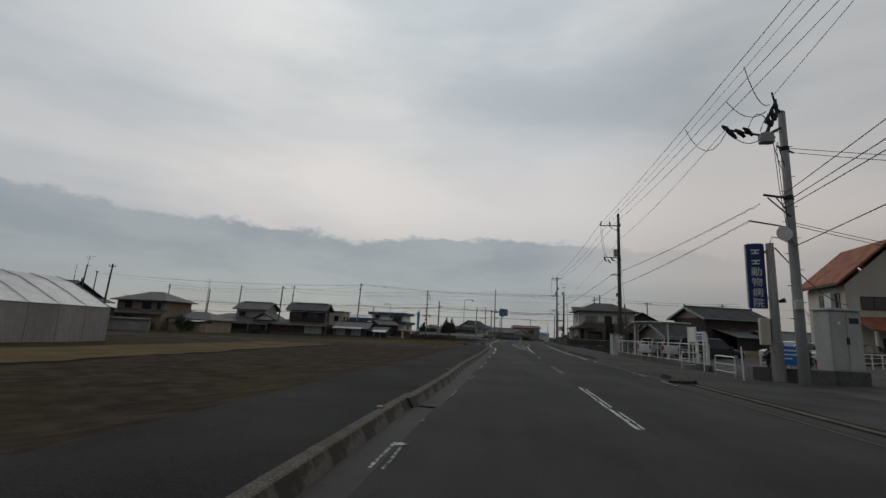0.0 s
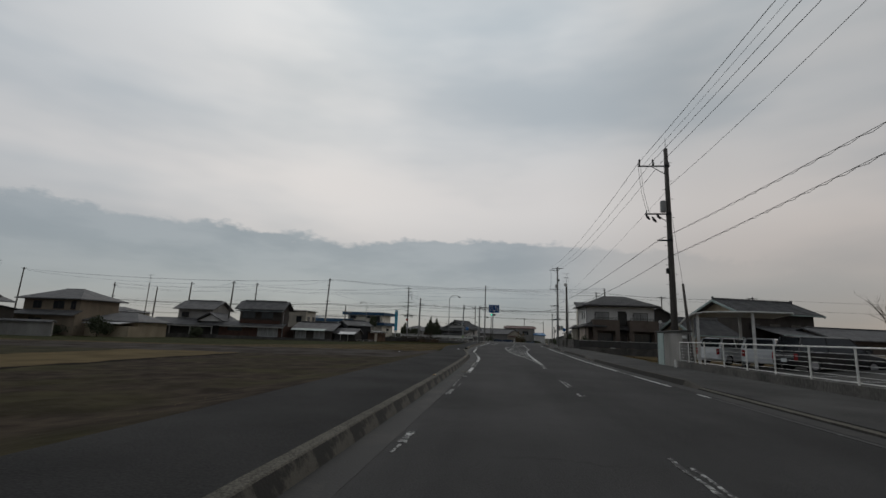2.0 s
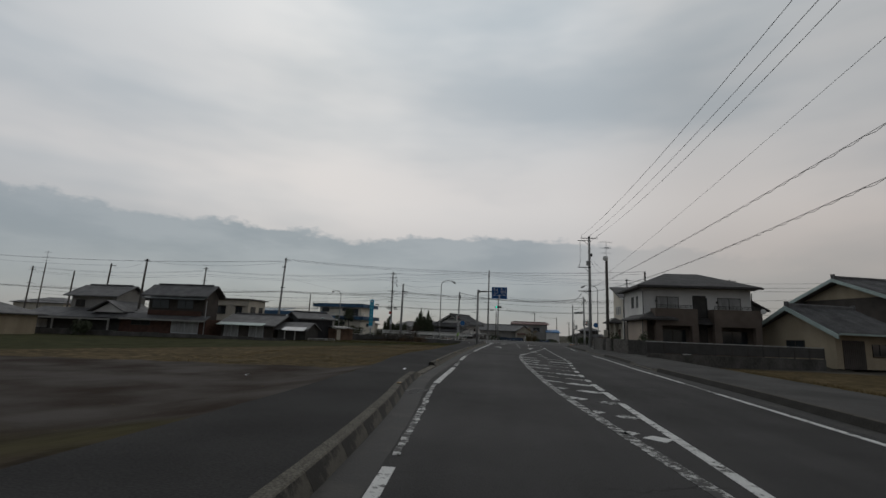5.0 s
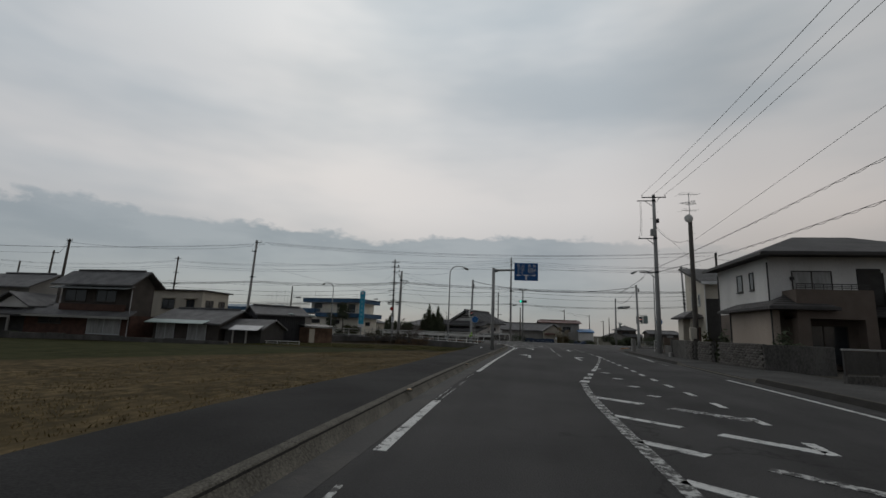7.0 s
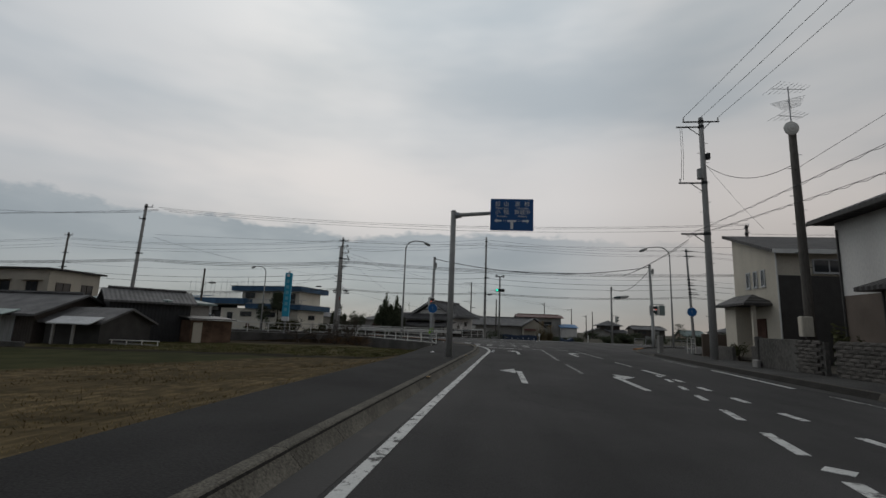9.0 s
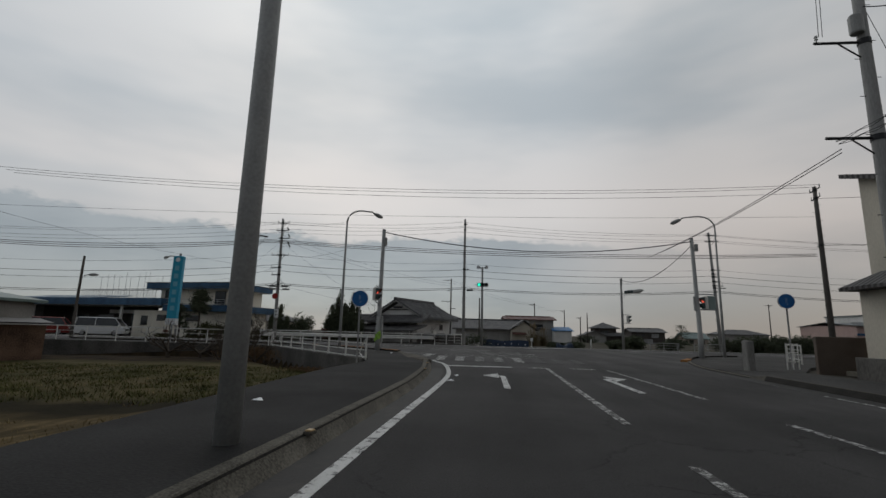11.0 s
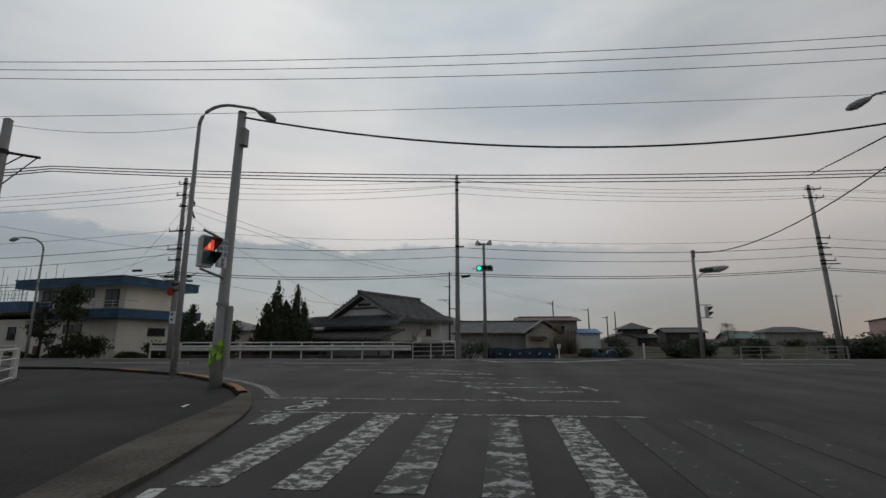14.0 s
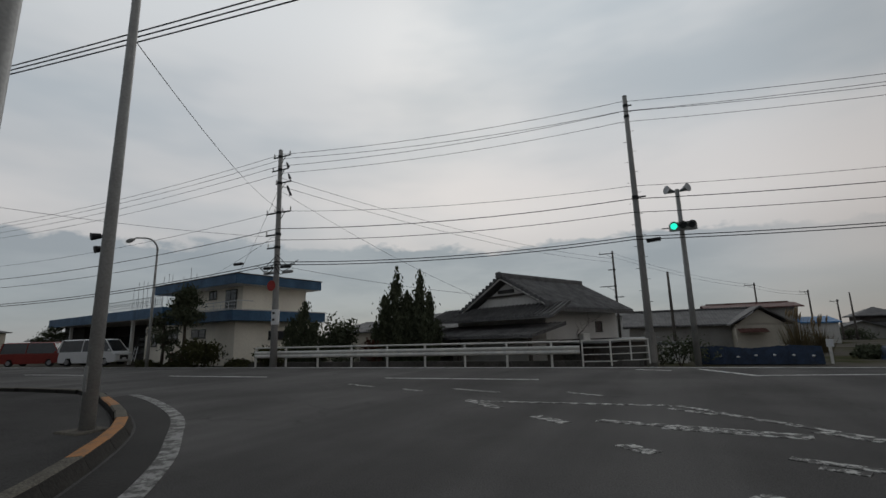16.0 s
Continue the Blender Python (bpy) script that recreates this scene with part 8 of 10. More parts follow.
marking("bay_lines", [stroke((11, 36 - 2.6 * i), (15.5, 37 - 2.6 * i), 0.1) for i in range(5)], WHITELINE, "white parking bay lines")
for o in [ob for ob in scene.objects if ob.name.startswith("bay_lines")]:
    o.location.z = 0.05


def rail_fence(pts, h, rails, gap, label, base=0.06, thick=0.024, top=0.032, lean=0.0, name="fence", m_=None):
    m_ = m_ or WHITEPAINT
    t = thing(name, pts[0][0], pts[0][1], base, 0, label, "fence")
    ox, oy = pts[0]
    loc = [(x - ox, y - oy) for x, y in pts]
    for x, y, a in along(loc, gap):
        part("post", Solid().tube([(x, y, -0.1), (x, y, h)], thick * 1.3, 6), m_, t)
    x, y = loc[-1]
    part("post", Solid().tube([(x, y, -0.1), (x, y, h)], thick * 1.3, 6), m_, t)
    for z in rails:
        part("rail", Solid().tube([(x, y, z) for x, y in loc], top if z == rails[-1] else thick * (0.7 if len(rails) < 6 or z == rails[0] else 0.3), 6), m_, t)
    return t


# white fence of the car park on a low wall
lone("fence_wall", ribbon([(9.25, 22.8), (9.2, 30), (9.3, 39.8)], [(9.43, 22.8), (9.38, 30), (9.48, 39.8)], -0.1, 0.3), DARKCON, "low dark concrete wall under a fence", "wall", kind="structure")
rail_fence([(9.34, 22.9), (9.29, 30), (9.39, 39.7)], 0.95, [0.06, 0.2, 0.34, 0.48, 0.62, 0.76, 0.92], 1.75, "slim white steel car park fence on a low wall", 0.3, 0.02, 0.026)


def hoop(x, y, rz, w, h, label, extra=0.28):
    t = thing("barrier_hoop", x, y, 0.06, rz, label, "barrier", "white hoop barriers")
    pts = [(-w / 2, 0, -0.1), (-w / 2, 0, h - 0.12), (-w / 2 + 0.04, 0, h - 0.03), (-w / 2 + 0.14, 0, h), (w / 2 - 0.14, 0, h), (w / 2 - 0.04, 0, h - 0.03), (w / 2, 0, h - 0.12), (w / 2, 0, -0.1)]
    part("hoop", Solid().tube(pts, 0.028, 8), WHITEPAINT, t, smooth=True)
    part("cross_rail", Solid().tube([(-w / 2, 0, h - extra), (w / 2, 0, h - extra)], 0.018, 6), WHITEPAINT, t)
    part("lower_rail", Solid().tube([(-w / 2, 0, h - 2 * extra), (w / 2, 0, h - 2 * extra)], 0.018, 6), WHITEPAINT, t)
    return t


hoop(9.0, 24.1, 20, 1.0, 0.75, "white steel hoop barrier beside the fence")
hoop(8.5, 19.5, 88, 1.75, 0.75, "white steel hoop barrier beside the car park entry")
lone("leaning_post", Solid().tube([(0, 0, -0.1), (0.02, 0.12, 1.15)], 0.026, 8), WHITEPAINT, "thin leaning white post beside the hoop barrier", "post", at=pose(8.34, 17.75, 0.06))
rail_fence([(9.6, 19.1), (10.6, 18.4)], 0.95, [0.3, 0.6, 0.9], 0.9, "short white gate frame", 0.06)
rail_fence([(19.2, 28.2), (23, 31.2), (30, 33.5)], 0.85, [0.35, 0.62, 0.82], 1.5, "white rails inside the car park", 0.3)
t = thing("notice_board", 9.32, 25.2, 0.05, -88, "white panel and small blue-lettered notice behind the fence", "notice board")
part("white_panel", Solid().box(0.0, 0.92, -0.03, 0.03, 1.25, 2.0), WHITEPAINT, t)
part("board", Solid().box(1.0, 1.95, -0.05, 0.0, 1.32, 1.76), SIGNWHITE, t, "notice with blue writing")
for z, x1 in ((1.6, 1.9), (1.48, 1.75), (1.38, 1.85)):
    part("writing_bar", Solid().box(1.06, x1, -0.057, -0.051, z, z + 0.07), DEEPBLUE, t)
for x in (0.02, 0.85, 1.02, 1.9):
    part("post", Solid().box(x, x + 0.05, -0.03, 0.03, -0.05, 1.95 if x < 0.9 else 1.76), WHITEPAINT, t)
t = thing("gate_post", 9.3, 22.95, 0.06, 0, "tall white twin gate post at the fence end", "gate post")
for dx, dy, hh in ((0.0, 0.0, 1.62), (-0.05, 0.25, 1.68)):
    part("post", Solid().soft(dx - 0.035, dx + 0.035, dy - 0.035, dy + 0.035, -0.1, hh, 0.01), WHITEPAINT, t)
part("hinge_bar", Solid().tube([(0, 0, 1.3), (-0.05, 0.25, 1.3)], 0.015, 5), WHITEPAINT, t)
lone("low_wall", Solid().soft(0, 18.5, -0.08, 0.08, -0.3, 0.6, 0.02), TANWALL, "low tan wall behind the car park", "wall", at=pose(18.6, 44.6, 0.25, 0, 0, 24))
# traffic cones
for x, y in ((11.6, 21.8), (12.4, 20.6)):
    t = thing("traffic_cone", x, y, 0.05, 0, "faded red traffic cone in the car park", "traffic cone", "traffic cones")
    part("base", Solid().soft(-0.17, 0.17, -0.17, 0.17, 0, 0.04, 0.02), RUBBER, t)
    part("cone", Solid().tube([(0, 0, 0.04), (0, 0, 0.66)], [0.13, 0.03], 10), mat("faded red plastic", (0.26, 0.06, 0.04), 0.6, 0.15), t)
# long concrete box with a pale steel panel beside the dark pole
t = thing("concrete_pillar", 9.42, 39.5, 0.05, 0, "tall narrow concrete store with a pale steel panel", "store")
part("wall", Solid().soft(0, 0.42, 0, 2.5, -0.1, 1.68, 0.02), CONCRETE, t, "stained concrete wall")
part("steel_panel", Solid().soft(-0.02, 0.4, 2.52, 3.4, -0.1, 1.66, 0.01), PALEROOF, t, "pale steel panel")
part("end_frame", Solid().box(-0.03, 0.42, 3.42, 3.5, -0.1, 1.7), DARKTRIM, t)
part("roof_sheet", Solid().soft(-0.1, 0.5, -0.12, 3.6, 1.7, 1.76, 0.01), DARKTRIM, t, "thin dark roof sheet")
part("meter_box", Solid().soft(0.02, 0.2, -0.1, -0.002, 1.36, 1.5, 0.01), WHITEPAINT, t)
part("side_pipe", Solid().tube([(0.3, -0.06, -0.05), (0.3, -0.06, 1.6)], 0.03, 6), DARKTRIM, t)
lone("marker_post", Solid().tube([(0, 0, 0), (0, 0, 0.34)], 0.05, 8), WHITEPAINT, "short white marker post", "marker post", at=pose(8.75, 38.6, 0.06))


# car port
def car_port():
    t = thing("car_port", 10.85, 41.95, 0.05, -18.5, "curved car port with a smoked sheet roof", "car port")
    prof = [(-0.42, 2.28), (-0.3, 2.42), (-0.1, 2.58), (0.2, 2.72), (0.6, 2.8), (1.4, 2.84), (2.9, 2.85), (4.6, 2.8)]
    for k, (y0, y1) in enumerate(((0.0, 2.45), (2.5, 4.95))):
        n_ = len(prof)
        s = Solid()
        s.v = [(x, y, z - d) for d in (0, 0.03) for y in (y0, y1) for x, z in prof]
        for i in range(n_ - 1):
            s.f += [(i, i + 1, n_ + i + 1, n_ + i), (2 * n_ + i, 3 * n_ + i, 3 * n_ + i + 1, 2 * n_ + i + 1), (i, 2 * n_ + i, 2 * n_ + i + 1, i + 1), (n_ + i, n_ + i + 1, 3 * n_ + i + 1, 3 * n_ + i)]
        s.f += [(0, n_, 3 * n_, 2 * n_), (n_ - 1, 3 * n_ - 1, 4 * n_ - 1, 2 * n_ - 1)]
        part("roof_sheet", s, CANOPY, t, "smoked roof sheet")
    for y in (0.0, 0.82, 1.64, 2.47, 3.3, 4.13, 4.97):
        part("rib", Solid().tube([(x, y, z + 0.02) for x, z in prof], 0.045 if y in (0.0, 4.97) else 0.025, 6), WHITEPAINT, t)
    part("edge_beam", Solid().tube([(4.6, 0, 2.8), (4.6, 4.97, 2.8)], 0.05, 6), WHITEPAINT, t)
    part("gutter_beam", Solid().tube([(-0.42, 0, 2.28), (-0.42, 4.97, 2.28)], 0.05, 6), WHITEPAINT, t)
    for x, y in ((0.35, 0.25), (0.35, 4.7), (2.9, 0.25), (2.9, 4.7)):
        part("post", Solid().soft(x - 0.07, x + 0.07, y - 0.07, y + 0.07, -0.05, 2.83 if x > 1 else 2.74, 0.015), WHITEPAINT, t)


car_port()
def verge_board(name, parent, x, half, z0, z1, drop=0.32, over=0.9):
    """Deep painted verge boards on the gable at x: two sloping planks that meet at the ridge; the gable is 2 * half deep from y = 0."""
    k = (z1 - z0) / half
    for sg in (-1, 1):
        ya, yb = half + sg * (half + over), half
        za = z1 - k * (half + over)
        part(name, Solid().add([(x, ya, za), (x, yb, z1), (x, yb, z1 - drop), (x, ya, za - drop), (x + 0.1, ya, za), (x + 0.1, yb, z1), (x + 0.1, yb, z1 - drop), (x + 0.1, ya, za - drop)], [(0, 1, 2, 3), (7, 6, 5, 4), (0, 4, 5, 1), (1, 5, 6, 2), (2, 6, 7, 3), (3, 7, 4, 0)]), PALEROOF, parent, "pale teal verge board")


def roof_tiles(parent, x0, x1, y0, y1, z, h, material, step=0.3):
    """Raised rows of round cover tiles down both slopes of a gable roof whose ridge runs along x, and a ridge of stacked tiles."""
    ym = (y0 + y1) / 2
    s = Solid()
    n_ = int((x1 - x0) / step)
    for i in range(n_ + 1):
        x = x0 + (x1 - x0) * i / n_
        for ye in (y0, y1):
            s.tube([(x, ye, z + 0.03), (x, ym, z + h + 0.03)], 0.055, 5)
    part("cover_tiles", s, material, parent, "rows of round cover tiles", clean=False)
    part("ridge_tiles", Solid().soft(x0 - 0.05, x1 + 0.05, ym - 0.13, ym + 0.13, z + h - 0.05, z + h + 0.28, 0.06), material, parent, "stacked ridge tiles")
    for x in (x0 - 0.12, x1 + 0.02):
        part("ridge_end_tile", Solid().soft(x, x + 0.1, ym - 0.2, ym + 0.2, z + h - 0.05, z + h + 0.42, 0.08), material, parent)


t = thing("barn", 33.3, 82.4, 0, 16, "dark two-storey barn with a teal-edged tiled roof", "barn")
part("wall", Solid().box(0, 11.5, 0, 8, 0, 5.75), DARKWOOD, t, "dark boarded wall")
part("roof", roof_x(Solid(), -0.9, 12.4, -0.95, 8.95, 5.55, 2.0, 0.16), TILE, t)
for xg in (0.0, 11.38):
    part("gable_wall", gable_end(Solid(), xg, 0, 8, 5.7, 1.6), TANWALL, t)
verge_board("verge", t, -1.0, 4.0, 5.95, 7.6)
verge_board("verge", t, 12.4, 4.0, 5.95, 7.6)
roof_tiles(t, -0.7, 12.2, -0.95, 8.95, 5.6, 2.0, TILE)
part("eaves_gutter", Solid().box(-0.9, 12.4, -1.08, -0.97, 5.42, 5.56), PALEROOF, t, "pale teal gutter")
for x in (2.0, 5.2, 8.6):
    window(t, x, 0, 3.4, 1.8, 0.9)
part("front_lean_to", roof_lean(Solid(), 1.5, 12.5, -5.0, 0, 2.7, 3.9, 0.12), TILE, t, "low tiled lean-to")
part("lean_to_edge", Solid().box(1.4, 12.6, -5.1, -5.0, 2.58, 2.74), PALEROOF, t, "pale teal edge")
part("lean_to_wall", Solid().box(2.0, 12.0, -4.4, -4.25, 0, 2.7), SHADOWWALL, t)
t = thing("gabled_shed", 25.0, 76.6, -0.35, 18, "tan outbuilding with teal verges and a tiled roof", "shed")
part("wall", gable_end(Solid().box(0, 5.4, 0, 6.4, 0, 2.95), 0, 0, 6.4, 2.9, 1.5), TANWALL, t)
part("roof", roof_x(Solid(), -0.7, 6.2, -0.9, 7.3, 2.6, 2.05, 0.14), TILE, t)
roof_tiles(t, -0.5, 6.0, -0.9, 7.3, 2.64, 2.05, TILE)
verge_board("verge", t, -0.8, 3.2, 2.98, 4.72, 0.34)
part("eaves_gutter", Solid().box(-0.7, 6.2, -1.02, -0.92, 2.46, 2.6), PALEROOF, t, "pale teal gutter")
part("sliding_door", Solid().box(0.6, 2.6, -0.05, 0, 0, 2.1), DARKWOOD, t, "dark boarded door")
window(t, 4.0, 0, 1.0, 1.4, 0.9)
window(t, 0, 3.2, 1.0, 1.6, 1.0, -90)
t = plain_house(24.0, 95, 0, 0, 5.6, 7, 5.0, "dark brown two-storey house with a gable front", DARKWOOD, DARKROOF, "gable_front", 1.9, 0.6, None, [(1.5, 3.3, 0.9, 1.0, 0, CURTAIN), (3.6, 3.5, 1.5, 0.9, 0, CURTAIN)])
t = plain_house(42, 78, 0, 15, 16, 8, 2.4, "long low tiled house behind the car park", BROWNWALL, TILE, "gable", 1.5, 0.7, None, [(4, 0.8, 2, 1, 0, GLASS), (10, 0.8, 2, 1, 0, GLASS)])
t = plain_house(62, 70, 0, 18, 18, 9, 2.4, "long low warehouse with a pale sheet roof", GREYWALL, SHEETROOF, "gable", 1.4, 0.4)
t = thing("roadside_board", 58, 84, 0, -20, "far red and white roadside board", "sign")
part("board", Solid().box(-2, 2, -0.1, 0.1, 4.0, 6.4), SIGNWHITE, t)
part("red_shape", Solid().disc((0, -0.13, 5.4), 0.9, 0.02, 20), mat("dull red", (0.35, 0.05, 0.05), 0.5, 0.1), t)
for x in (-1.6, 1.5):
    part("leg", Solid().box(x, x + 0.15, -0.08, 0.08, 0, 4), STEEL, t)


# ---- walls and fences on the right-hand side ----
def stone_wall(pts, gaps, h):
    """A wall of split stones in courses, a capping slab, and dark gaps with planting behind."""
    t = thing("stone_wall", 0, 0, 0.05, 0, "low garden wall of grey split stones", "wall")
    rnd = random.Random(31)
    shapes = []
    for k in range(6):
        w, d = 0.385, 0.1
        q = Solid()
        j = [rnd.uniform(-0.012, 0.012) for _ in range(8)]
        q.add([(-w / 2, 0.06, -0.058), (w / 2, 0.06, -0.058), (w / 2, 0.06, 0.058), (-w / 2, 0.06, 0.058),
               (-w / 2, -0.045 + j[0], -0.058), (w / 2, -0.045 + j[1], -0.058), (w / 2, -0.045 + j[2], 0.058), (-w / 2, -0.045 + j[3], 0.058),
               (j[4] * 5, -0.075 + j[5], j[6])],
              [(0, 1, 2, 3), (0, 4, 5, 1), (1, 5, 6, 2), (2, 6, 7, 3), (3, 7, 4, 0), (4, 8, 5), (5, 8, 6), (6, 8, 7), (7, 8, 4)])
        shapes.append(turned(q.mesh("stone", BLOCK)))
    core = Solid()
    for (xa, ya), (xb, yb) in zip(pts, pts[1:]):
        n_ = Vector((yb - ya, xa - xb, 0)).normalized() * 0.06
        cut_ = sorted([ya, yb] + [g for ab in gaps for g in ab if min(ya, yb) < g < max(ya, yb)])
        for lo, hi in zip(cut_, cut_[1:]):
            if any(a <= (lo + hi) / 2 <= b for a, b in gaps):
                continue
            f = lambda y: xa + (xb - xa) * (y - ya) / (yb - ya) if yb != ya else xa
            core.prism([(f(lo) + 0.02, lo), (f(lo) + 0.16, lo), (f(hi) + 0.16, hi), (f(hi) + 0.02, hi)], -0.2, h - 0.05)
    part("core", core, DARKCON, t, "dark mortar core")
    rows = int(h / 0.124)
    for r in range(rows):
        for i, (x, y, a) in enumerate(along(pts, 0.4)):
            y2 = y + (0.2 if r % 2 else 0.0)
            if any(lo - 0.1 < y2 < hi + 0.1 for lo, hi in gaps):
                continue
            ob = new("stone", shapes[rnd.randrange(6)])
            ob.parent = t
            ob.matrix_basis = pose(x, y2, 0.07 + 0.124 * r, rnd.uniform(-2, 2), 0, math.degrees(a) + 180 + rnd.uniform(-1, 1))
    return t


stone_wall([(10.35, 77.2), (10.3, 81.6), (10.24, 86.4)], [(81.75, 82.5), (84.8, 85.3)], 1.13)
lone("garden_wall", Solid().soft(-0.12, 2.6, -0.09, 0.09, -0.2, 1.1, 0.02), DARKCON, "dark rendered wall beside the driveway", "wall", at=pose(10.45, 77.05, 0.05))
t = thing("panel_wall", 10.0, 88.6, 0.05, -82, "dark smooth wall panel with a square end post", "wall")
part("panel", Solid().soft(0.05, 2.0, -0.08, 0.08, -0.2, 1.14, 0.02), DARKCON, t)
part("end_post", Solid().soft(-0.14, 0.04, -0.12, 0.12, -0.2, 1.2, 0.02), DARKCON, t, "stained end post")
part("foot_block", Solid().soft(-0.1, 0.2, -0.3, -0.13, -0.05, 0.3, 0.03), CONCRETE, t)
for k, (y0, y1) in enumerate(((89.6, 93.2), (94.8, 97.6))):
    lone("garden_wall", Solid().soft(0, y1 - y0, -0.08, 0.08, -0.2, 0.75 - 0.1 * k, 0.02), DARKCON, "low dark rendered garden wall", "wall", at=pose(11.9, y0, 0.05, 0, 0, 88))
# concrete wall with framed panels along the empty lot
t = thing("panel_fence", 10.0, 71.3, -0.5, 19.5, "dark framed panel fence on a stained concrete wall", "fence")
part("base_wall", Solid().soft(0, 14.8, -0.09, 0.09, -0.3, 0.8, 0.02), DARKCON, t, "stained concrete base wall")
part("top_rail", Solid().soft(-0.03, 14.8, -0.035, 0.035, 1.58, 1.64, 0.01), GREYPAINT, t, "grey top rail")
for i in range(12):
    x = 0.03 + 1.34 * i
    part("post", Solid().box(x - 0.03, x + 0.03, -0.03, 0.03, 0.78, 1.6), DARKTRIM, t)
    if i < 11:
        part("panel", Solid().box(x + 0.05, x + 1.28, -0.008, 0.008, 0.86, 1.56), mat("smoked fence panel", (0.05, 0.05, 0.05), 0.4, 0.25, 1.5, 12, 0) if i == 0 else bpy.data.materials["smoked fence panel"], t)
# corner post and white rails at the far corner
lone("stone_post", Solid().soft(-0.15, 0.15, -0.15, 0.15, -0.1, 1.08, 0.04), CONCRETE, "square weathered concrete corner post", "post", at=pose(9.85, 99.75, 0.06, 0, 0, 12))
rail_fence([(15.3, 105.6), (16.4, 108.5), (19.4, 113.6)], 0.92, [0.22, 0.45, 0.68, 0.9], 1.55, "white pipe fence on the corner footway", 0.06, 0.026, 0.03)
t = thing("pipe_gate", 12.3, 101.3, 0.06, 20, "narrow white pipe gate beside a round sign", "gate")
for x in (-0.3, 0.0, 0.3):
    part("upright", Solid().tube([(x, 0, 0), (x, 0, 1.0)], 0.024, 6), WHITEPAINT, t)
for z in (0.3, 0.65, 0.98):
    part("rail", Solid().tube([(-0.3, 0, z), (0.3, 0, z)], 0.02, 6), WHITEPAINT, t)
lone("painted_kerb", ribbon(smooth_line([(9.95, 106.2), (10.5, 107.1), (11.1, 108.3)], 4), smooth_line([(10.25, 106.1), (10.78, 107.0), (11.35, 108.2)], 4), -0.05, 0.10), ORANGE, "orange-painted kerb end at the corner", "kerb", kind="structure")
lone("corner_garden_wall", Solid().soft(0, 2.4, -0.08, 0.08, -0.2, 1.3, 0.02), BROWNWALL, "brown garden wall at the corner house", "wall", at=pose(12.65, 100.5, 0.05, 0, 0, 2))

# ---- corner fence on the left, over a retaining wall ----
EDGE = [(-4.36, 99.27), (-5.5, 100.6), (-7.38, 102.8), (-9.17, 105.0), (-11.1, 107.3), (-13.1, 109.7)]
t = thing("corner_fence", 0, 0, 0.0, 0, "white steel pipe fence round the corner footway", "fence")
pts = along(EDGE, 1.9)
for x, y, a in pts + [(-13.1, 109.7, 0)]:
    part("post", Solid().box(x - 0.03, x + 0.03, y - 0.025, y + 0.025, -0.05, 0.94), WHITEPAINT, t)
for z in (0.14, 0.4, 0.66, 0.92):
    part("rail", Solid().tube([(x, y, z) for x, y in EDGE], 0.026 if z > 0.9 else 0.02, 6), WHITEPAINT, t)
part("end_bar", Solid().tube([(-4.36, 99.27, 0.9), (-4.75, 99.75, 0.3), (-4.4, 99.32, 0.0)], 0.025, 6), WHITEPAINT, t)
lone("retaining_wall", ribbon(offset(EDGE, 0.10), offset(EDGE, -0.16), -1.3, 0.09), DARKCON, "dark stained concrete retaining wall", "wall", kind="structure")
BACK = [(-13.3, 109.75), (-20, 109.5), (-28, 109.2), (-36, 108.9)]
lone("retaining_wall_back", ribbon(offset(BACK, 0.10), offset(BACK, -0.16), -1.3, 0.1), DARKCON, "dark wall below the crossing road", "wall", kind="structure")
rail_fence(BACK, 0.95, [0.3, 0.62, 0.92], 2.0, "white pipe fence along the crossing road", 0.07, 0.026, 0.032)


# ---- across the junction ----
def guard_rail(pts, label):
    t = thing("guard_rail", 0, 0, -0.05, 0, label, "guard rail")
    for x, y, a in along(pts, 2.0):
        part("post", Solid().tube([(x, y, -0.2), (x, y, 1.02)], 0.055, 8), WHITEPAINT, t)
    prof = [(-0.06, 0.48), (-0.11, 0.53), (-0.11, 0.59), (-0.06, 0.66), (-0.11, 0.73), (-0.11, 0.79), (-0.06, 0.84), (-0.045, 0.84), (-0.045, 0.48)]
    s = Solid()
    n_ = len(prof)
    for x, y in pts:
        s.v += [(x, y + d, z) for d, z in prof]
    for i in range(len(pts) - 1):
        s.f += [(i * n_ + k, i * n_ + (k + 1) % n_, (i + 1) * n_ + (k + 1) % n_, (i + 1) * n_ + k) for k in range(n_)]
    s.f += [tuple(range(n_)), tuple(reversed(range((len(pts) - 1) * n_, len(pts) * n_)))]
    part("beam", s, WHITEPAINT, t, "ribbed white steel beam")
    part("top_rail", Solid().tube([(x, y, 1.02) for x, y in pts], 0.04, 8), WHITEPAINT, t)


guard_rail([(-22.1, 126.2), (-17, 126.7), (-12, 127.3), (-7.5, 127.85), (-5.0, 128.2)], "white steel guard rail with a top pipe")
rail_fence([(-4.9, 128.2), (-3.7, 128.6), (-2.3, 130.4)], 1.02, [0.1, 0.4, 0.7, 1.0], 1.2, "short white pipe fence beside the pole", 0.0, 0.03, 0.035)
lone("channel_wall", Solid().soft(-26, -2.5, -0.1, 0.1, -0.6, 0.12, 0.02), DARKCON, "dark concrete channel edge behind the rail", "wall", at=pose(0, 129.0, 0, 0, 0, 2))
rail_fence([(17.2, 132.2), (20.3, 132.9)], 0.85, [0.3, 0.58, 0.82], 1.5, "short grey pipe rail across the crossing road", -0.2, 0.03, 0.04, m_=GREYPAINT)
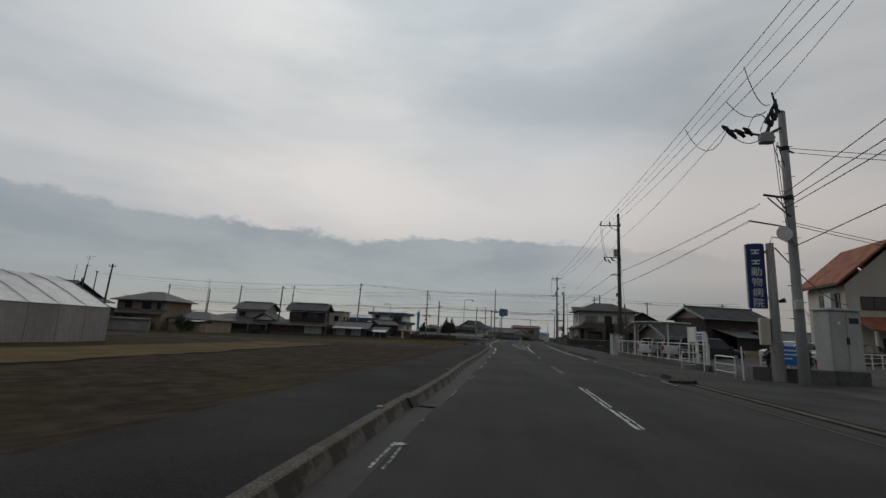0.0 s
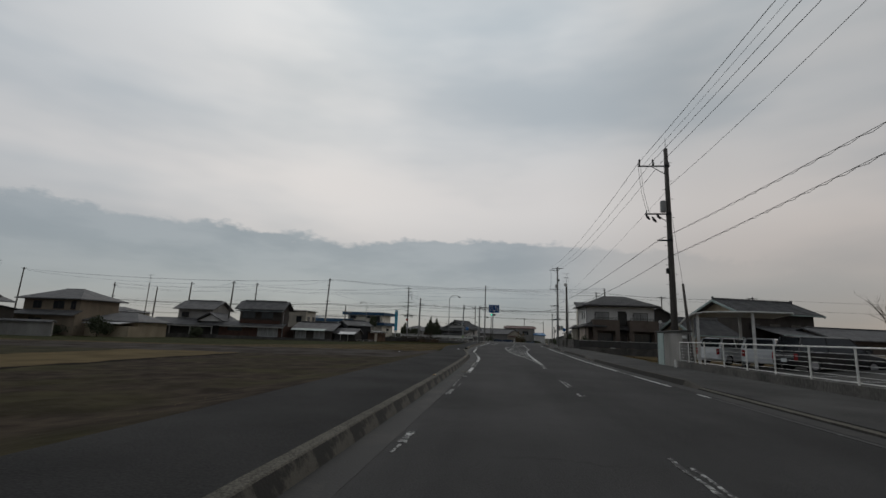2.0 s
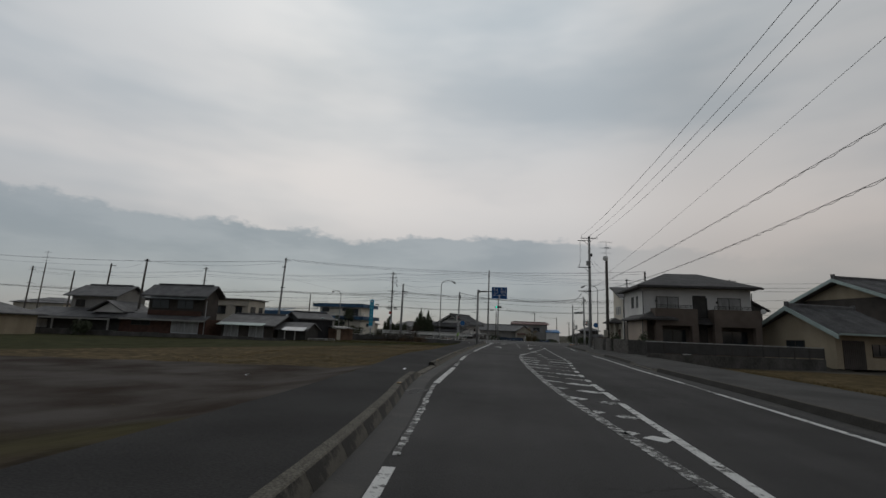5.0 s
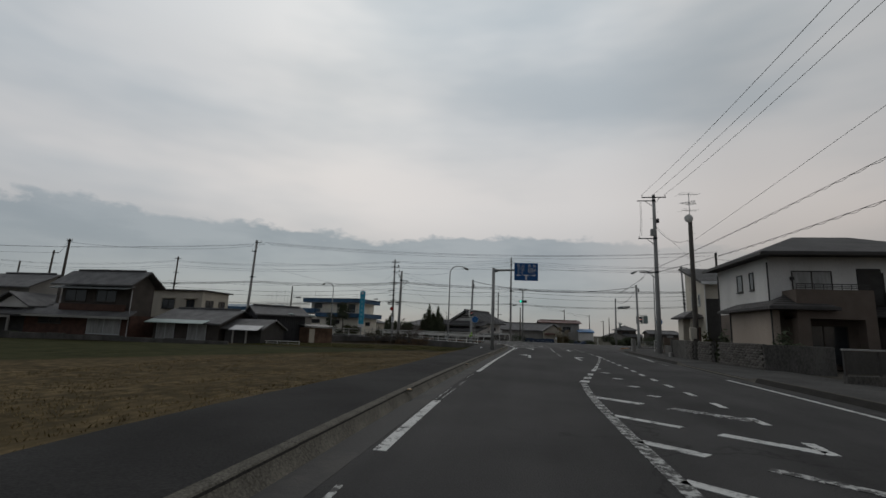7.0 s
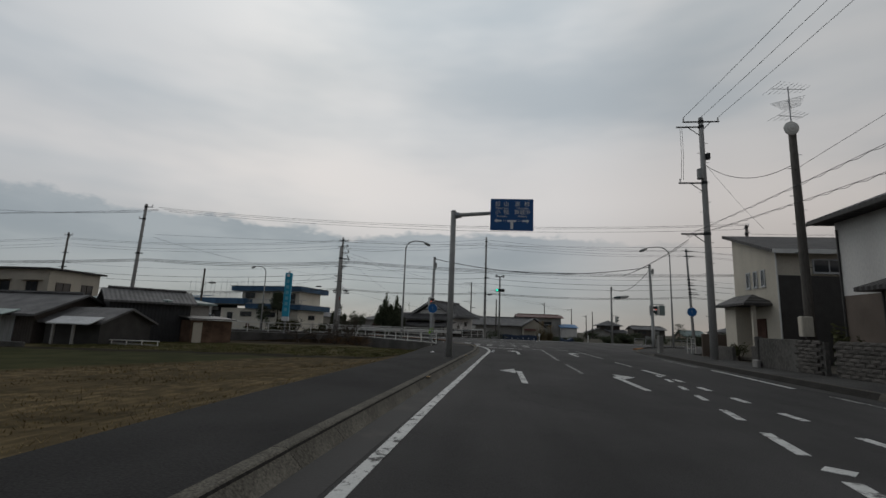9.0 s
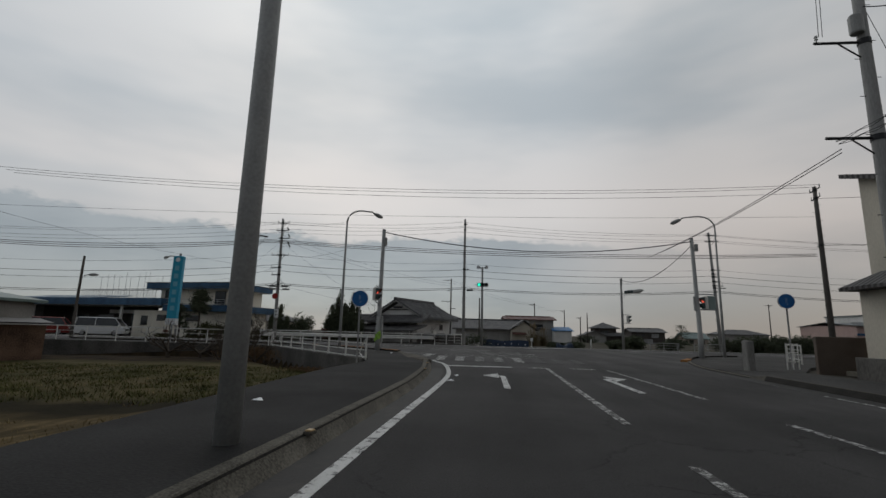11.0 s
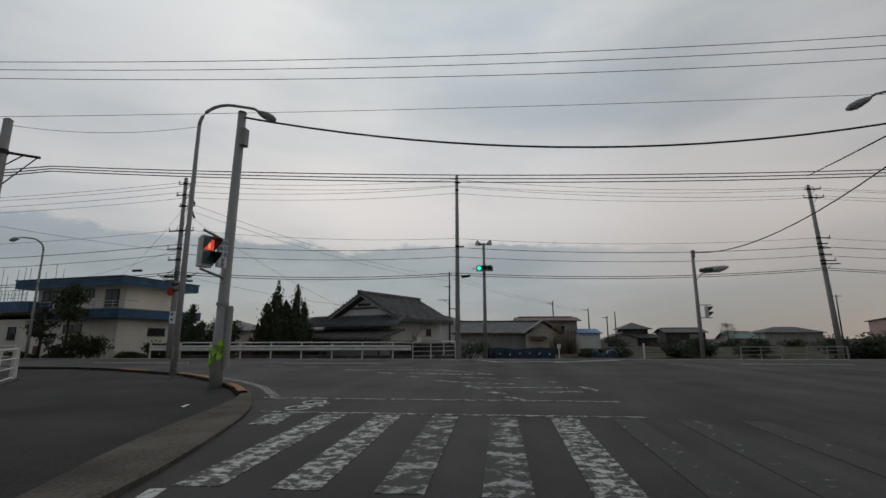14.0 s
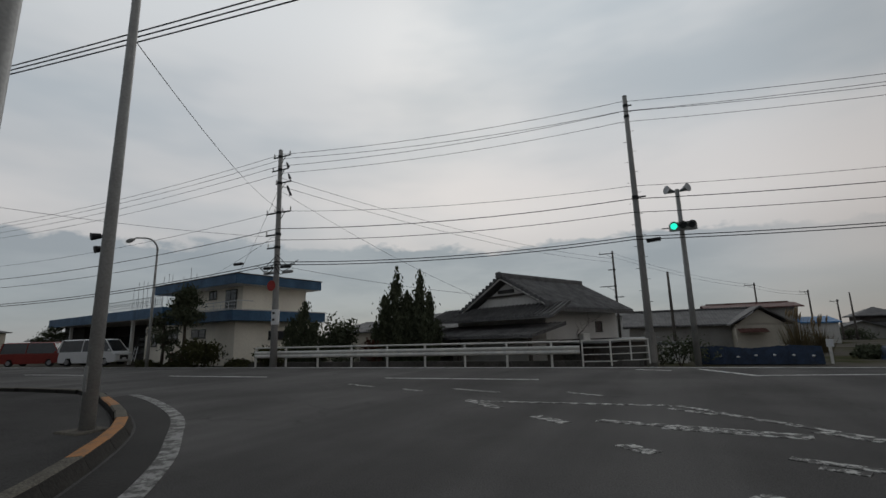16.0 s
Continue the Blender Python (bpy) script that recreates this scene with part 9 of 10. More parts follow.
rail_fence([(22.0, 133.2), (25.0, 133.8)], 0.85, [0.3, 0.58, 0.82], 1.5, "short grey pipe rail across the crossing road", -0.2, 0.03, 0.04, m_=GREYPAINT)

# tarpaulin heap, boxes and post beside the low house
def tarp(x, y, w, d, h, seed):
    rnd = random.Random(seed)
    s = Solid()
    nx, ny = 26, 8
    for j in range(ny + 1):
        for i in range(nx + 1):
            u, v = i / nx, j / ny
            z = h * (math.sin(math.pi * v) ** 0.4) * (0.75 + 0.25 * math.sin(9 * u + seed)) * min(1, 8 * u, 8 * (1 - u)) + rnd.uniform(-0.05, 0.05)
            s.v.append((x + w * u, y + d * v + rnd.uniform(-0.06, 0.06), max(-0.4, z - 0.35)))
    s.f = [(j * (nx + 1) + i, j * (nx + 1) + i + 1, (j + 1) * (nx + 1) + i + 1, (j + 1) * (nx + 1) + i) for j in range(ny) for i in range(nx)]
    return lone("tarpaulin", s, BLUETARP, "crumpled blue tarpaulin over a long heap", "tarpaulin", "blue tarpaulins")


t = thing("tarpaulin", -0.3, 134.0, -0.36, 0, "long dark blue tarpaulin hung over a low frame", "tarpaulin", "blue tarpaulins")
rnd = random.Random(3)
s = Solid()
for i in range(53):
    x = 0.1 * i
    f_ = 0.05 * math.sin(5.3 * x) + 0.03 * math.sin(13 * x + 1)
    z = 0.85 + 0.06 * math.sin(1.9 * x) + rnd.uniform(-0.03, 0.03)
    s.v += [(x, -0.32 + f_, 0.04), (x, -0.2 + f_ * 0.7, 0.5), (x, -0.06, z), (x, 0.5, z - 0.05), (x, 0.62, 0.04)]
s.f = [(5 * i + k, 5 * i + k + 1, 5 * i + k + 6, 5 * i + k + 5) for i in range(52) for k in range(4)]
part("sheet", s, BLUETARP, t, "creased blue sheet")
for k in range(7):
    part("grommet", Solid().ball((0.35 + 0.74 * k, -0.33, 0.42 + rnd.uniform(-0.05, 0.05)), (0.07, 0.03, 0.05), 8, 5), SIGNWHITE, t, "white tie patch", smooth=True)
tarp(8.4, 138.4, 2.3, 1.1, 0.7, 7)
t = thing("storage_box", -1.9, 136.6, -0.35, 4, "white lidded storage box beside the house", "box")
part("box", Solid().soft(0, 1.5, 0, 0.9, 0, 0.95, 0.04), WHITEPAINT, t)
part("lid", Solid().soft(-0.05, 1.55, -0.05, 0.95, 0.95, 1.1, 0.04), SHEETROOF, t, "grey lid")
lone("storage_box_low", Solid().soft(0, 1.0, 0, 0.6, 0, 0.75, 0.03), WHITEPAINT, "low white box beside the house", "box", at=pose(-1.6, 135.4, -0.35))
lone("white_post", Solid().soft(-0.06, 0.06, -0.06, 0.06, -0.1, 1.15, 0.02), WHITEPAINT, "plain white square post before the far houses", "post", at=pose(12.24, 137.0, -0.33))
t = thing("marker_post", 5.2, 133.9, -0.3, 0, "white marker post with a square plate", "marker post")
part("post", Solid().box(-0.05, 0.05, -0.05, 0.05, 0, 1.1), WHITEPAINT, t)
part("plate", Solid().box(-0.14, 0.14, -0.07, -0.052, 0.75, 1.1), SIGNWHITE, t)


# ---- plants ----
def limb(s, rnd, p, d, length, r, depth, bend=0.35, twigs=3, up=0.1):
    """A tapered branch that forks."""
    pts, rs = [p], [r]
    for i in range(4):
        d = (d + Vector((rnd.uniform(-bend, bend), rnd.uniform(-bend, bend), rnd.uniform(-bend, bend) + up)) * 0.5).normalized()
        p = p + d * length / 4
        pts.append(p)
        rs.append(r * (1 - 0.16 * (i + 1)))
    s.tube(pts, rs, 6 if depth > 1 else 4, False)
    if depth > 0:
        for k in range(twigs):
            at = pts[rnd.choice((2, 3, 4))]
            nd = (d + Vector((rnd.uniform(-1, 1), rnd.uniform(-1, 1), rnd.uniform(-0.5, 0.8))) * 0.9).normalized()
            limb(s, rnd, at, nd, length * rnd.uniform(0.5, 0.75), r * 0.5, depth - 1, bend, twigs, up)


def bare_tree(x, y, z, h, seed, label, limbs=4, spread=0.8, depth=3, r=0.1, trunk=0.3):
    rnd = random.Random(seed)
    t = thing("bare_tree", x, y, z, rnd.uniform(0, 360), label, "tree")
    s = Solid().tube([(0, 0, -0.2), (0.03, 0, h * trunk * 0.5), (0, 0.04, h * trunk)], [r * 1.3, r, r * 0.9], 8)
    part("trunk", s, BARK, t, smooth=True, clean=False)
    s = Solid()
    for k in range(limbs):
        a = 2 * math.pi * k / limbs + rnd.uniform(-0.4, 0.4)
        limb(s, rnd, Vector((0, 0.03, h * trunk * rnd.uniform(0.8, 1))), Vector((math.cos(a) * spread, math.sin(a) * spread, 0.75)).normalized(), h * (1 - trunk) * 0.62, r * 0.6, depth - 1)
    part("limb_work", s, BARK, t, "bare branches and twigs", smooth=True, clean=False)
    return t


def conifer(x, y, z, h, w, seed, label, material=LEAF, count=2600, lean=0.0, tips=7):
    """A broad evergreen with several upward spires of foliage."""
    rnd = random.Random(seed)
    t = thing("conifer", x, y, z, 0, label, "tree", "evergreens")
    part("trunk", Solid().tube([(0, 0, -0.2), (lean, 0, h * 0.8)], [0.12, 0.03], 8), BARK, t, clean=False)
    s = Solid()
    for q_ in range(tips):
        a = q_ * 2.4 + rnd.uniform(-0.3, 0.3)
        off = w * 0.40 * math.sqrt(q_ / max(1, tips - 1))
        cx, cy = off * math.cos(a), off * 0.7 * math.sin(a)
        top = h * (1.0 - 0.58 * (off / (w * 0.40)) ** 1.2 * rnd.uniform(0.75, 1.1))
        girth = w * rnd.uniform(0.13, 0.2)
        for k in range(26):
            f = (k + rnd.random()) / 26
            b_ = k * 2.4 + rnd.uniform(-0.4, 0.4)
            rad = girth * (1 - f) ** 0.75 * rnd.uniform(0.6, 1.2)
            foot = Vector((cx * (0.75 + 0.25 * f), cy * (0.75 + 0.25 * f), 0.1 + (top - 0.1) * f * 0.86))
            tip = foot + Vector((rad * math.cos(b_), rad * math.sin(b_), top * rnd.uniform(0.08, 0.16)))
            tip.z = min(top * 1.02, tip.z)
            for i in range(max(1, count // (26 * tips))):
                v = rnd.random() ** 0.7
                width = 0.2 * (1.15 - v)
                p = foot.lerp(tip, v) + Vector((rnd.gauss(0, width), rnd.gauss(0, width), rnd.gauss(0, width * 0.8)))
                p.z = max(0.05, p.z)
                d = ((tip - foot).normalized() + Vector((rnd.gauss(0, 0.5), rnd.gauss(0, 0.5), 0.4 + rnd.gauss(0, 0.3)))).normalized()
                b = d.orthogonal().normalized()
                q = rnd.uniform(0.07, 0.15)
                s.add([p - d * q, p + b * q * 0.35, p + d * q, p - b * q * 0.35], [(0, 1, 2, 3)])
    part("crown", s, material, t, "dense dark foliage", clean=False)
    return t


def shrub(x, y, z, w, d, h, seed, label, material=LEAF, count=900, size=0.09, name="shrub", lumps=7, rz=0.0, category="shrub"):
    """A rounded bush of several clumps of small leaves."""
    rnd = random.Random(seed)
    t = thing(name, x, y, z, rz, label, category)
    s = Solid()
    for k in range(4):
        a = rnd.uniform(0, 6.28)
        s.tube([(0.05 * math.cos(a), 0.05 * math.sin(a), -0.1), (w * 0.25 * math.cos(a), d * 0.25 * math.sin(a), h * 0.6)], [0.03, 0.012], 5)
    part("stem", s, BARK, t, clean=False)
    balls = [(rnd.uniform(-0.5, 0.5) * w * 0.62, rnd.uniform(-0.5, 0.5) * d * 0.62, h * (rnd.uniform(0.12, 0.66) if category == "hedge" else rnd.uniform(0.24, 0.68)), rnd.uniform(0.2, 0.33)) for _ in range(lumps)]
    s = Solid()
    for bx, by, bz, q in balls:
        for i in range(count // lumps):
            u = Vector((rnd.gauss(0, 1), rnd.gauss(0, 1), rnd.gauss(0, 1))).normalized() * (rnd.uniform(0.35, 1.05) if rnd.random() < 0.9 else rnd.uniform(1.0, 1.3))
            p = Vector((bx + u.x * q * w, by + u.y * q * d, max(0.03, bz + u.z * (q * 0.9 + 0.06) * h)))
            a = Vector((rnd.gauss(0, 1), rnd.gauss(0, 1), rnd.gauss(0, 1) + 0.4)).normalized()
            b = a.orthogonal().normalized()
            k = size * rnd.uniform(0.6, 1.4)
            s.add([p - a * k, p + b * k * 0.5, p + a * k, p - b * k * 0.5], [(0, 1, 2, 3)])
    part("crown", s, material, t, clean=False)
    return t


def pine(x, y, z, h, w, seed, label, count=1800, low=0.36):
    """An open tree with a bare lower trunk and layered dark foliage."""
    rnd = random.Random(seed)
    t = thing("garden_pine", x, y, z, 0, label, "tree", "evergreens")
    part("trunk", Solid().tube([(0, 0, -0.2), (0.1, 0, h * 0.35), (-0.05, 0.05, h * 0.7), (0.05, 0, h * 0.93)], [0.11, 0.09, 0.06, 0.02], 8), BARK, t, smooth=True, clean=False)
    s, br = Solid(), Solid()
    for k in range(15):
        f = low + (0.96 - low) * k / 14
        a = k * 2.4 + rnd.uniform(-0.4, 0.4)
        q = w * 0.5 * (1.05 - f) ** 0.5 * rnd.uniform(0.5, 1.0)
        c = Vector((q * math.cos(a), q * math.sin(a), h * f + rnd.uniform(-0.1, 0.15)))
        br.tube([(0, 0, h * f - 0.2), tuple(c)], [0.035, 0.015], 5)
        for i in range(count // 15):
            p = c + Vector((rnd.gauss(0, 0.2) * w * 0.5, rnd.gauss(0, 0.2) * w * 0.5, rnd.gauss(0, 0.1) * h * 0.35))
            d = Vector((rnd.gauss(0, 1), rnd.gauss(0, 1), rnd.gauss(0, 1) + 0.6)).normalized()
            b = d.orthogonal().normalized()
            kk = rnd.uniform(0.08, 0.15)
            s.add([p - d * kk, p + b * kk * 0.35, p + d * kk, p - b * kk * 0.35], [(0, 1, 2, 3)])
    part("limb_work", br, BARK, t, clean=False)
    part("crown", s, LEAF, t, "layered dark needles", clean=False)


conifer(-15.5, 130.3, -0.3, 5.85, 3.7, 1, "tall dark green conifer with a spiky top", count=13000, tips=15)
conifer(-14.05, 130.5, -0.3, 5.6, 3.0, 2, "dark green conifer with a ragged spiky top", count=10000, tips=12)
shrub(-16.6, 129.8, -0.3, 1.9, 1.2, 1.7, 3, "reddish-brown shrub at the foot of a conifer", LEAFRED, 900)
conifer(-21.7, 129.6, -0.3, 4.2, 3.3, 4, "broad dark evergreen behind the guard rail", count=7000, tips=10)
shrub(-19.3, 130.0, -0.3, 2.5, 1.8, 3.1, 5, "rounded dark evergreen behind the guard rail", LEAF, 2600, 0.1, lumps=9)
shrub(-22.6, 127.9, -0.3, 2.6, 1.2, 1.6, 6, "low clipped hedge behind the guard rail", LEAFB, 1400)
pine(-29.3, 127.0, -0.1, 5.0, 2.5, 7, "slim dark garden pine before the cream building", 3000, 0.56)
pine(-31.4, 127.1, -0.1, 3.4, 2.2, 8, "small garden tree before the cream building", 1100)
shrub(-27.4, 127.1, -0.1, 3.5, 1.8, 1.95, 9, "spreading green shrub before the cream building", LEAFB, 2200)
shrub(-30.1, 127.2, -0.1, 1.2, 1.0, 1.1, 10, "small dark shrub before the cream building", LEAF, 350)
for k, (x, w) in enumerate(((-24.4, 2.6), (-29.5, 3.4), (-32.6, 3.0))):
    shrub(x, 126.9, -0.2, w, 0.8, 0.6, 110 + k, "low weeds along the building forecourt", LEAFB, 700)
pine(-58.0, 133.6, -0.1, 3.4, 3.6, 114, "clipped dark garden pine behind the vans", 2600)
shrub(-7.0, 133.6, -0.3, 1.5, 1.2, 3.4, 12, "loose bare-tipped garden shrub beside a white wall", LEAFB, 500, 0.07)
shrub(-1.0, 133.0, -0.3, 3.0, 1.4, 1.5, 13, "dark shrubs beside the pole", LEAF, 800)
bare_tree(-6.6, 134.6, -0.3, 3.4, 14, "small bare garden tree by the white wall", r=0.05)
bare_tree(-12.5, 143, -0.3, 6.5, 15, "bare tree behind the tiled roofs", r=0.09)
# low bare fruit trees at the corner of the field
bare_tree(-16.2, 104.6, -0.75, 2.2, 16, "low pruned bare fruit tree at the field corner", 5, 1.3, 4, 0.11, 0.25)
bare_tree(-14.6, 104.9, -0.75, 2.0, 17, "low pruned bare fruit tree at the field corner", 5, 1.3, 4, 0.10, 0.25)
bare_tree(-12.2, 105.2, -0.65, 2.6, 18, "thicket of upright bare twigs by the retaining wall", 7, 0.7, 4, 0.07, 0.15)
bare_tree(-13.6, 106.3, -0.65, 2.3, 19, "thicket of upright bare twigs by the retaining wall", 6, 0.8, 4, 0.07, 0.15)
shrub(-10.8, 104.4, -0.6, 2.8, 1.2, 0.9, 20, "reddish dead weeds along the retaining wall", mat("dead weeds", (0.13, 0.085, 0.05), 0.9, 0.4, 3, 20, 0, spec=0.05), 3000, 0.035)
shrub(-13.2, 105.6, -0.65, 2.2, 1.4, 0.8, 21, "reddish dead weeds along the retaining wall", bpy.data.materials["dead weeds"], 2600, 0.035)
shrub(-7.6, 101.0, -1.0, 2.2, 1.0, 0.6, 22, "rank dry grass below the retaining wall", bpy.data.materials["dead weeds"], 2600, 0.035)
bare_tree(-11.0, 103.6, -0.7, 1.9, 23, "thicket of bare reddish twigs by the retaining wall", 7, 1.0, 4, 0.05, 0.12)
bare_tree(-12.6, 103.4, -0.7, 1.8, 24, "thicket of bare reddish twigs by the retaining wall", 7, 1.1, 4, 0.05, 0.12)
# hedges and trees on the far right
for k, (x, y, w, h) in enumerate(((27.6, 137.6, 4.4, 2.2), (30.2, 138.0, 4.4, 2.5), (32.8, 138.6, 4.6, 2.3), (35.4, 139.2, 4.2, 2.6), (38.2, 140.0, 5.0, 2.4), (42.0, 141.2, 5.4, 2.5), (46.4, 142.6, 5.6, 2.3), (51, 144, 5.6, 2.4),
                                   (8.6, 139.8, 2.0, 0.8), (11.0, 140.2, 2.4, 0.9), (15.6, 139.5, 2.6, 1.3), (18.2, 141.5, 3.0, 1.6), (22.6, 142.0, 3.2, 1.7))):
    shrub(x, y, -0.36, w, 2.4, h, 40 + k, "dark uneven evergreen hedge across the road" if k < 8 else "dark garden shrub before the far houses", LEAF, 2600, 0.13, "hedge" if k < 8 else "shrub", 9, category="hedge" if k < 8 else "shrub")
pine(47.2, 200, -0.6, 5.0, 4.2, 50, "far rounded evergreen between houses", 1300)
shrub(24, 196, -0.6, 5, 3, 2.2, 51, "far dark garden hedge", LEAF, 700, 0.2, "hedge", category="hedge")
shrub(34, 198, -0.6, 7, 3, 2.6, 52, "far dark garden hedge", LEAF, 900, 0.2, "hedge", category="hedge")
shrub(45, 198, -0.75, 7, 3, 2.2, 53, "far dark garden hedge", LEAF, 900, 0.2, "hedge", category="hedge")
shrub(58, 196, -0.6, 6, 3, 2.0, 54, "far dark garden hedge", LEAFB, 700, 0.2, "hedge", category="hedge")
shrub(-56.5, 77.0, F - 0.3, 4.2, 2.0, 3.2, 130, "dark loose evergreen before the old houses", LEAF, 1500, 0.14)
shrub(-49.0, 88.6, F - 0.2, 2.6, 1.6, 2.0, 131, "dark garden shrub before the old houses", LEAF, 800, 0.12)
# plants by the houses on the right
shrub(10.75, 82.1, 0.0, 0.9, 0.9, 1.75, 60, "spiky dark shrub in a gap of the wall", LEAF, 600, 0.12)
shrub(10.75, 85.05, 0.0, 0.55, 0.5, 1.3, 61, "narrow dark shrub in a gap of the wall", LEAF, 350)
shrub(11.4, 85.8, 0.0, 0.9, 0.9, 1.95, 62, "dark shrub beside the meter cabinet", LEAFB, 500)
shrub(12.2, 78.6, 0.0, 1.2, 1.0, 1.9, 63, "dark garden shrub behind the stone wall", LEAF, 600)
shrub(13.0, 96.5, 0.0, 0.8, 0.8, 1.0, 64, "small garden shrub before the porch", LEAFB, 300)
for k, (x, y) in enumerate(((9.62, 18.55), (10.62, 18.15))):
    shrub(x, y, 0.5, 0.42, 0.42, 0.85, 66 + k, "clipped dark shrub beside the poster", LEAF, 500, 0.05)
bare_tree(46.5, 73, 0, 8.0, 70, "leafless tree behind the car park", 6, 0.7, 4, 0.14, 0.25)
shrub(33, 54, -0.1, 3, 2, 2.8, 71, "dark rounded shrub behind the car park", LEAF, 1000, 0.12)
shrub(38, 58, -0.1, 5, 2, 2.0, 72, "dark hedge behind the car park", LEAF, 1000, 0.14, "hedge", category="hedge")
for k, (x, y, w, h) in enumerate(((-64, 78.5, 4, 1.6), (-55, 78.8, 3, 1.3), (-70, 76, 5, 1.4), (-48, 90.8, 3, 1.0), (-84, 66, 6, 2.2))):
    shrub(x, y, -1.1, w, 1.6, h, 80 + k, "dark garden shrub before the old houses", LEAF, 600, 0.13)
pine(-40.5, 150, -0.3, 4.6, 3.0, 90, "far evergreen behind the low roofs", 900)


def reeds(x, y, z, w, h, seed, label):
    rnd = random.Random(seed)
    t = thing("pampas_clump", x, y, z, 0, label, "grass clump")
    s, pl = Solid(), Solid()
    for k in range(260):
        a, q = rnd.uniform(0, 6.28), w * 0.3 * rnd.random()
        b = Vector((q * math.cos(a), q * math.sin(a), 0))
        tip = b + Vector((math.cos(a) * w * 0.4 * rnd.random(), math.sin(a) * w * 0.4 * rnd.random(), h * rnd.uniform(0.4, 0.85)))
        sd = Vector((-math.sin(a), math.cos(a), 0)) * 0.03
        s.add([b - sd, b + sd, tip], [(0, 1, 2)])
    for k in range(12):
        a, q = rnd.uniform(0, 6.28), w * 0.3 * rnd.random()
        p = Vector((q * math.cos(a), q * math.sin(a), h * rnd.uniform(0.75, 0.95)))
        pl.tube([(q * 0.5 * math.cos(a), q * 0.5 * math.sin(a), 0.2), tuple(p)], 0.012, 4)
        pl.tube([tuple(p), tuple(p + Vector((0.06, 0, 0.25))), tuple(p + Vector((0.14, 0, 0.55)))], [0.02, 0.07, 0.01], 5)
    part("blade_tuft", s, mat("reed blades", (0.11, 0.088, 0.045), 0.85, 0.5, 3, 20, 0) if "reed blades" not in bpy.data.materials else bpy.data.materials["reed blades"], t, clean=False)
    part("plume_tuft", pl, REED, t, "pale feathery plumes", clean=False)


reeds(6.6, 146, -0.3, 2.8, 2.9, 1, "tall dry pampas clump with pale plumes")
reeds(8.0, 147, -0.3, 2.2, 2.2, 2, "dry pampas clump beside the shed")


# ---- stubble and grass ----
def tufts(name, spots, h, material, label, seed, blades=5, lean=0.35, wide=0.012, reach=0.05):
    rnd = random.Random(seed)
    s = Solid()
    for x, y in spots:
        z = ground_height(x, y) - 0.035
        for k in range(blades):
            a = rnd.uniform(0, 6.28)
            bx, by = x + rnd.uniform(-reach, reach), y + rnd.uniform(-reach, reach)
            hh = h * rnd.uniform(0.5, 1.2)
            tx, ty = bx + hh * lean * math.cos(a) * rnd.random(), by + hh * lean * math.sin(a) * rnd.random()
            c, sn = math.cos(a + 1.57) * wide, math.sin(a + 1.57) * wide
            s.add([(bx - c, by - sn, z), (bx + c, by + sn, z), (tx, ty, z + hh)], [(0, 1, 2)])
    return tagged(part(name, s, material, clean=False), label, "grass", kind="stuff")


rnd = random.Random(77)
spots = []
for i in range(34):
    x = -4.7 - 0.3 * i
    y = 56.5
    while y < 88:
        if -x < (103.5 - y) * 0.56 + 0.6 and rnd.random() < 0.85:
            spots.append((x + rnd.uniform(-0.04, 0.04), y + rnd.uniform(-0.05, 0.05)))
        y += 0.3
tufts("stubble", spots, 0.075, STRAW, "rows of cut dry rice stubble", 1, 10, 1.7, 0.012, 0.1)
spots = [(rnd.uniform(-24, -4.3), rnd.uniform(58, 104)) for _ in range(14000)]
spots = [(x, y) for x, y in spots if -x > (103.5 - y) * 0.56 and y < 88.6]
spots = [(x, y) for x, y in spots if y < 98.0 + (-4.1 - x) * 1.15 and y < 108]
tufts("field_grass", spots, 0.03, GRASS, "short uneven winter grass", 2, 6, 4.0, 0.014, 0.16)
spots = [(rnd.uniform(-24, -4.3), rnd.uniform(89.8, 99)) for _ in range(5000)]
spots = [(x, y) for x, y in spots if y < 97.0 + (-4.1 - x) * 1.15]
tufts("dry_grass", spots[::4], 0.09, STRAW, "rough dry grass beyond the ditch", 6, 7, 1.4, 0.013, 0.16)
tufts("rough_grass", spots[1::2], 0.13, GRASS, "rank green grass beyond the ditch", 7, 9, 1.4, 0.013, 0.2)
spots = [(at_y(L_WALK, y) - abs(rnd.gauss(0, 0.14)) - 0.02, y) for y in [rnd.uniform(2, 97.5) for _ in range(2600)]]
tufts("verge_grass", spots, 0.08, GRASS, "ragged grass edge of the footway", 3, 4, 0.9, 0.012, 0.06)
spots = [(rnd.uniform(-13.2, -4.2), rnd.uniform(4, 55)) for _ in range(3600)]
spots = [(x, y) for x, y in spots if math.sin(x * 1.1 + 0.3 * y) + math.sin(y * 0.45 - x) > 0.2]
tufts("soil_weeds", spots[:1700], 0.03, STRAW, "scattered dry weeds on dark soil", 4, 4, 4.0, 0.009, 0.12)
spots = [(rnd.uniform(9.9, 15), rnd.uniform(46.8, 69)) for _ in range(2600)]
tufts("lot_grass", spots, 0.22, STRAW, "dry grass of the empty lot", 5, 4, 0.7, 0.014, 0.08)


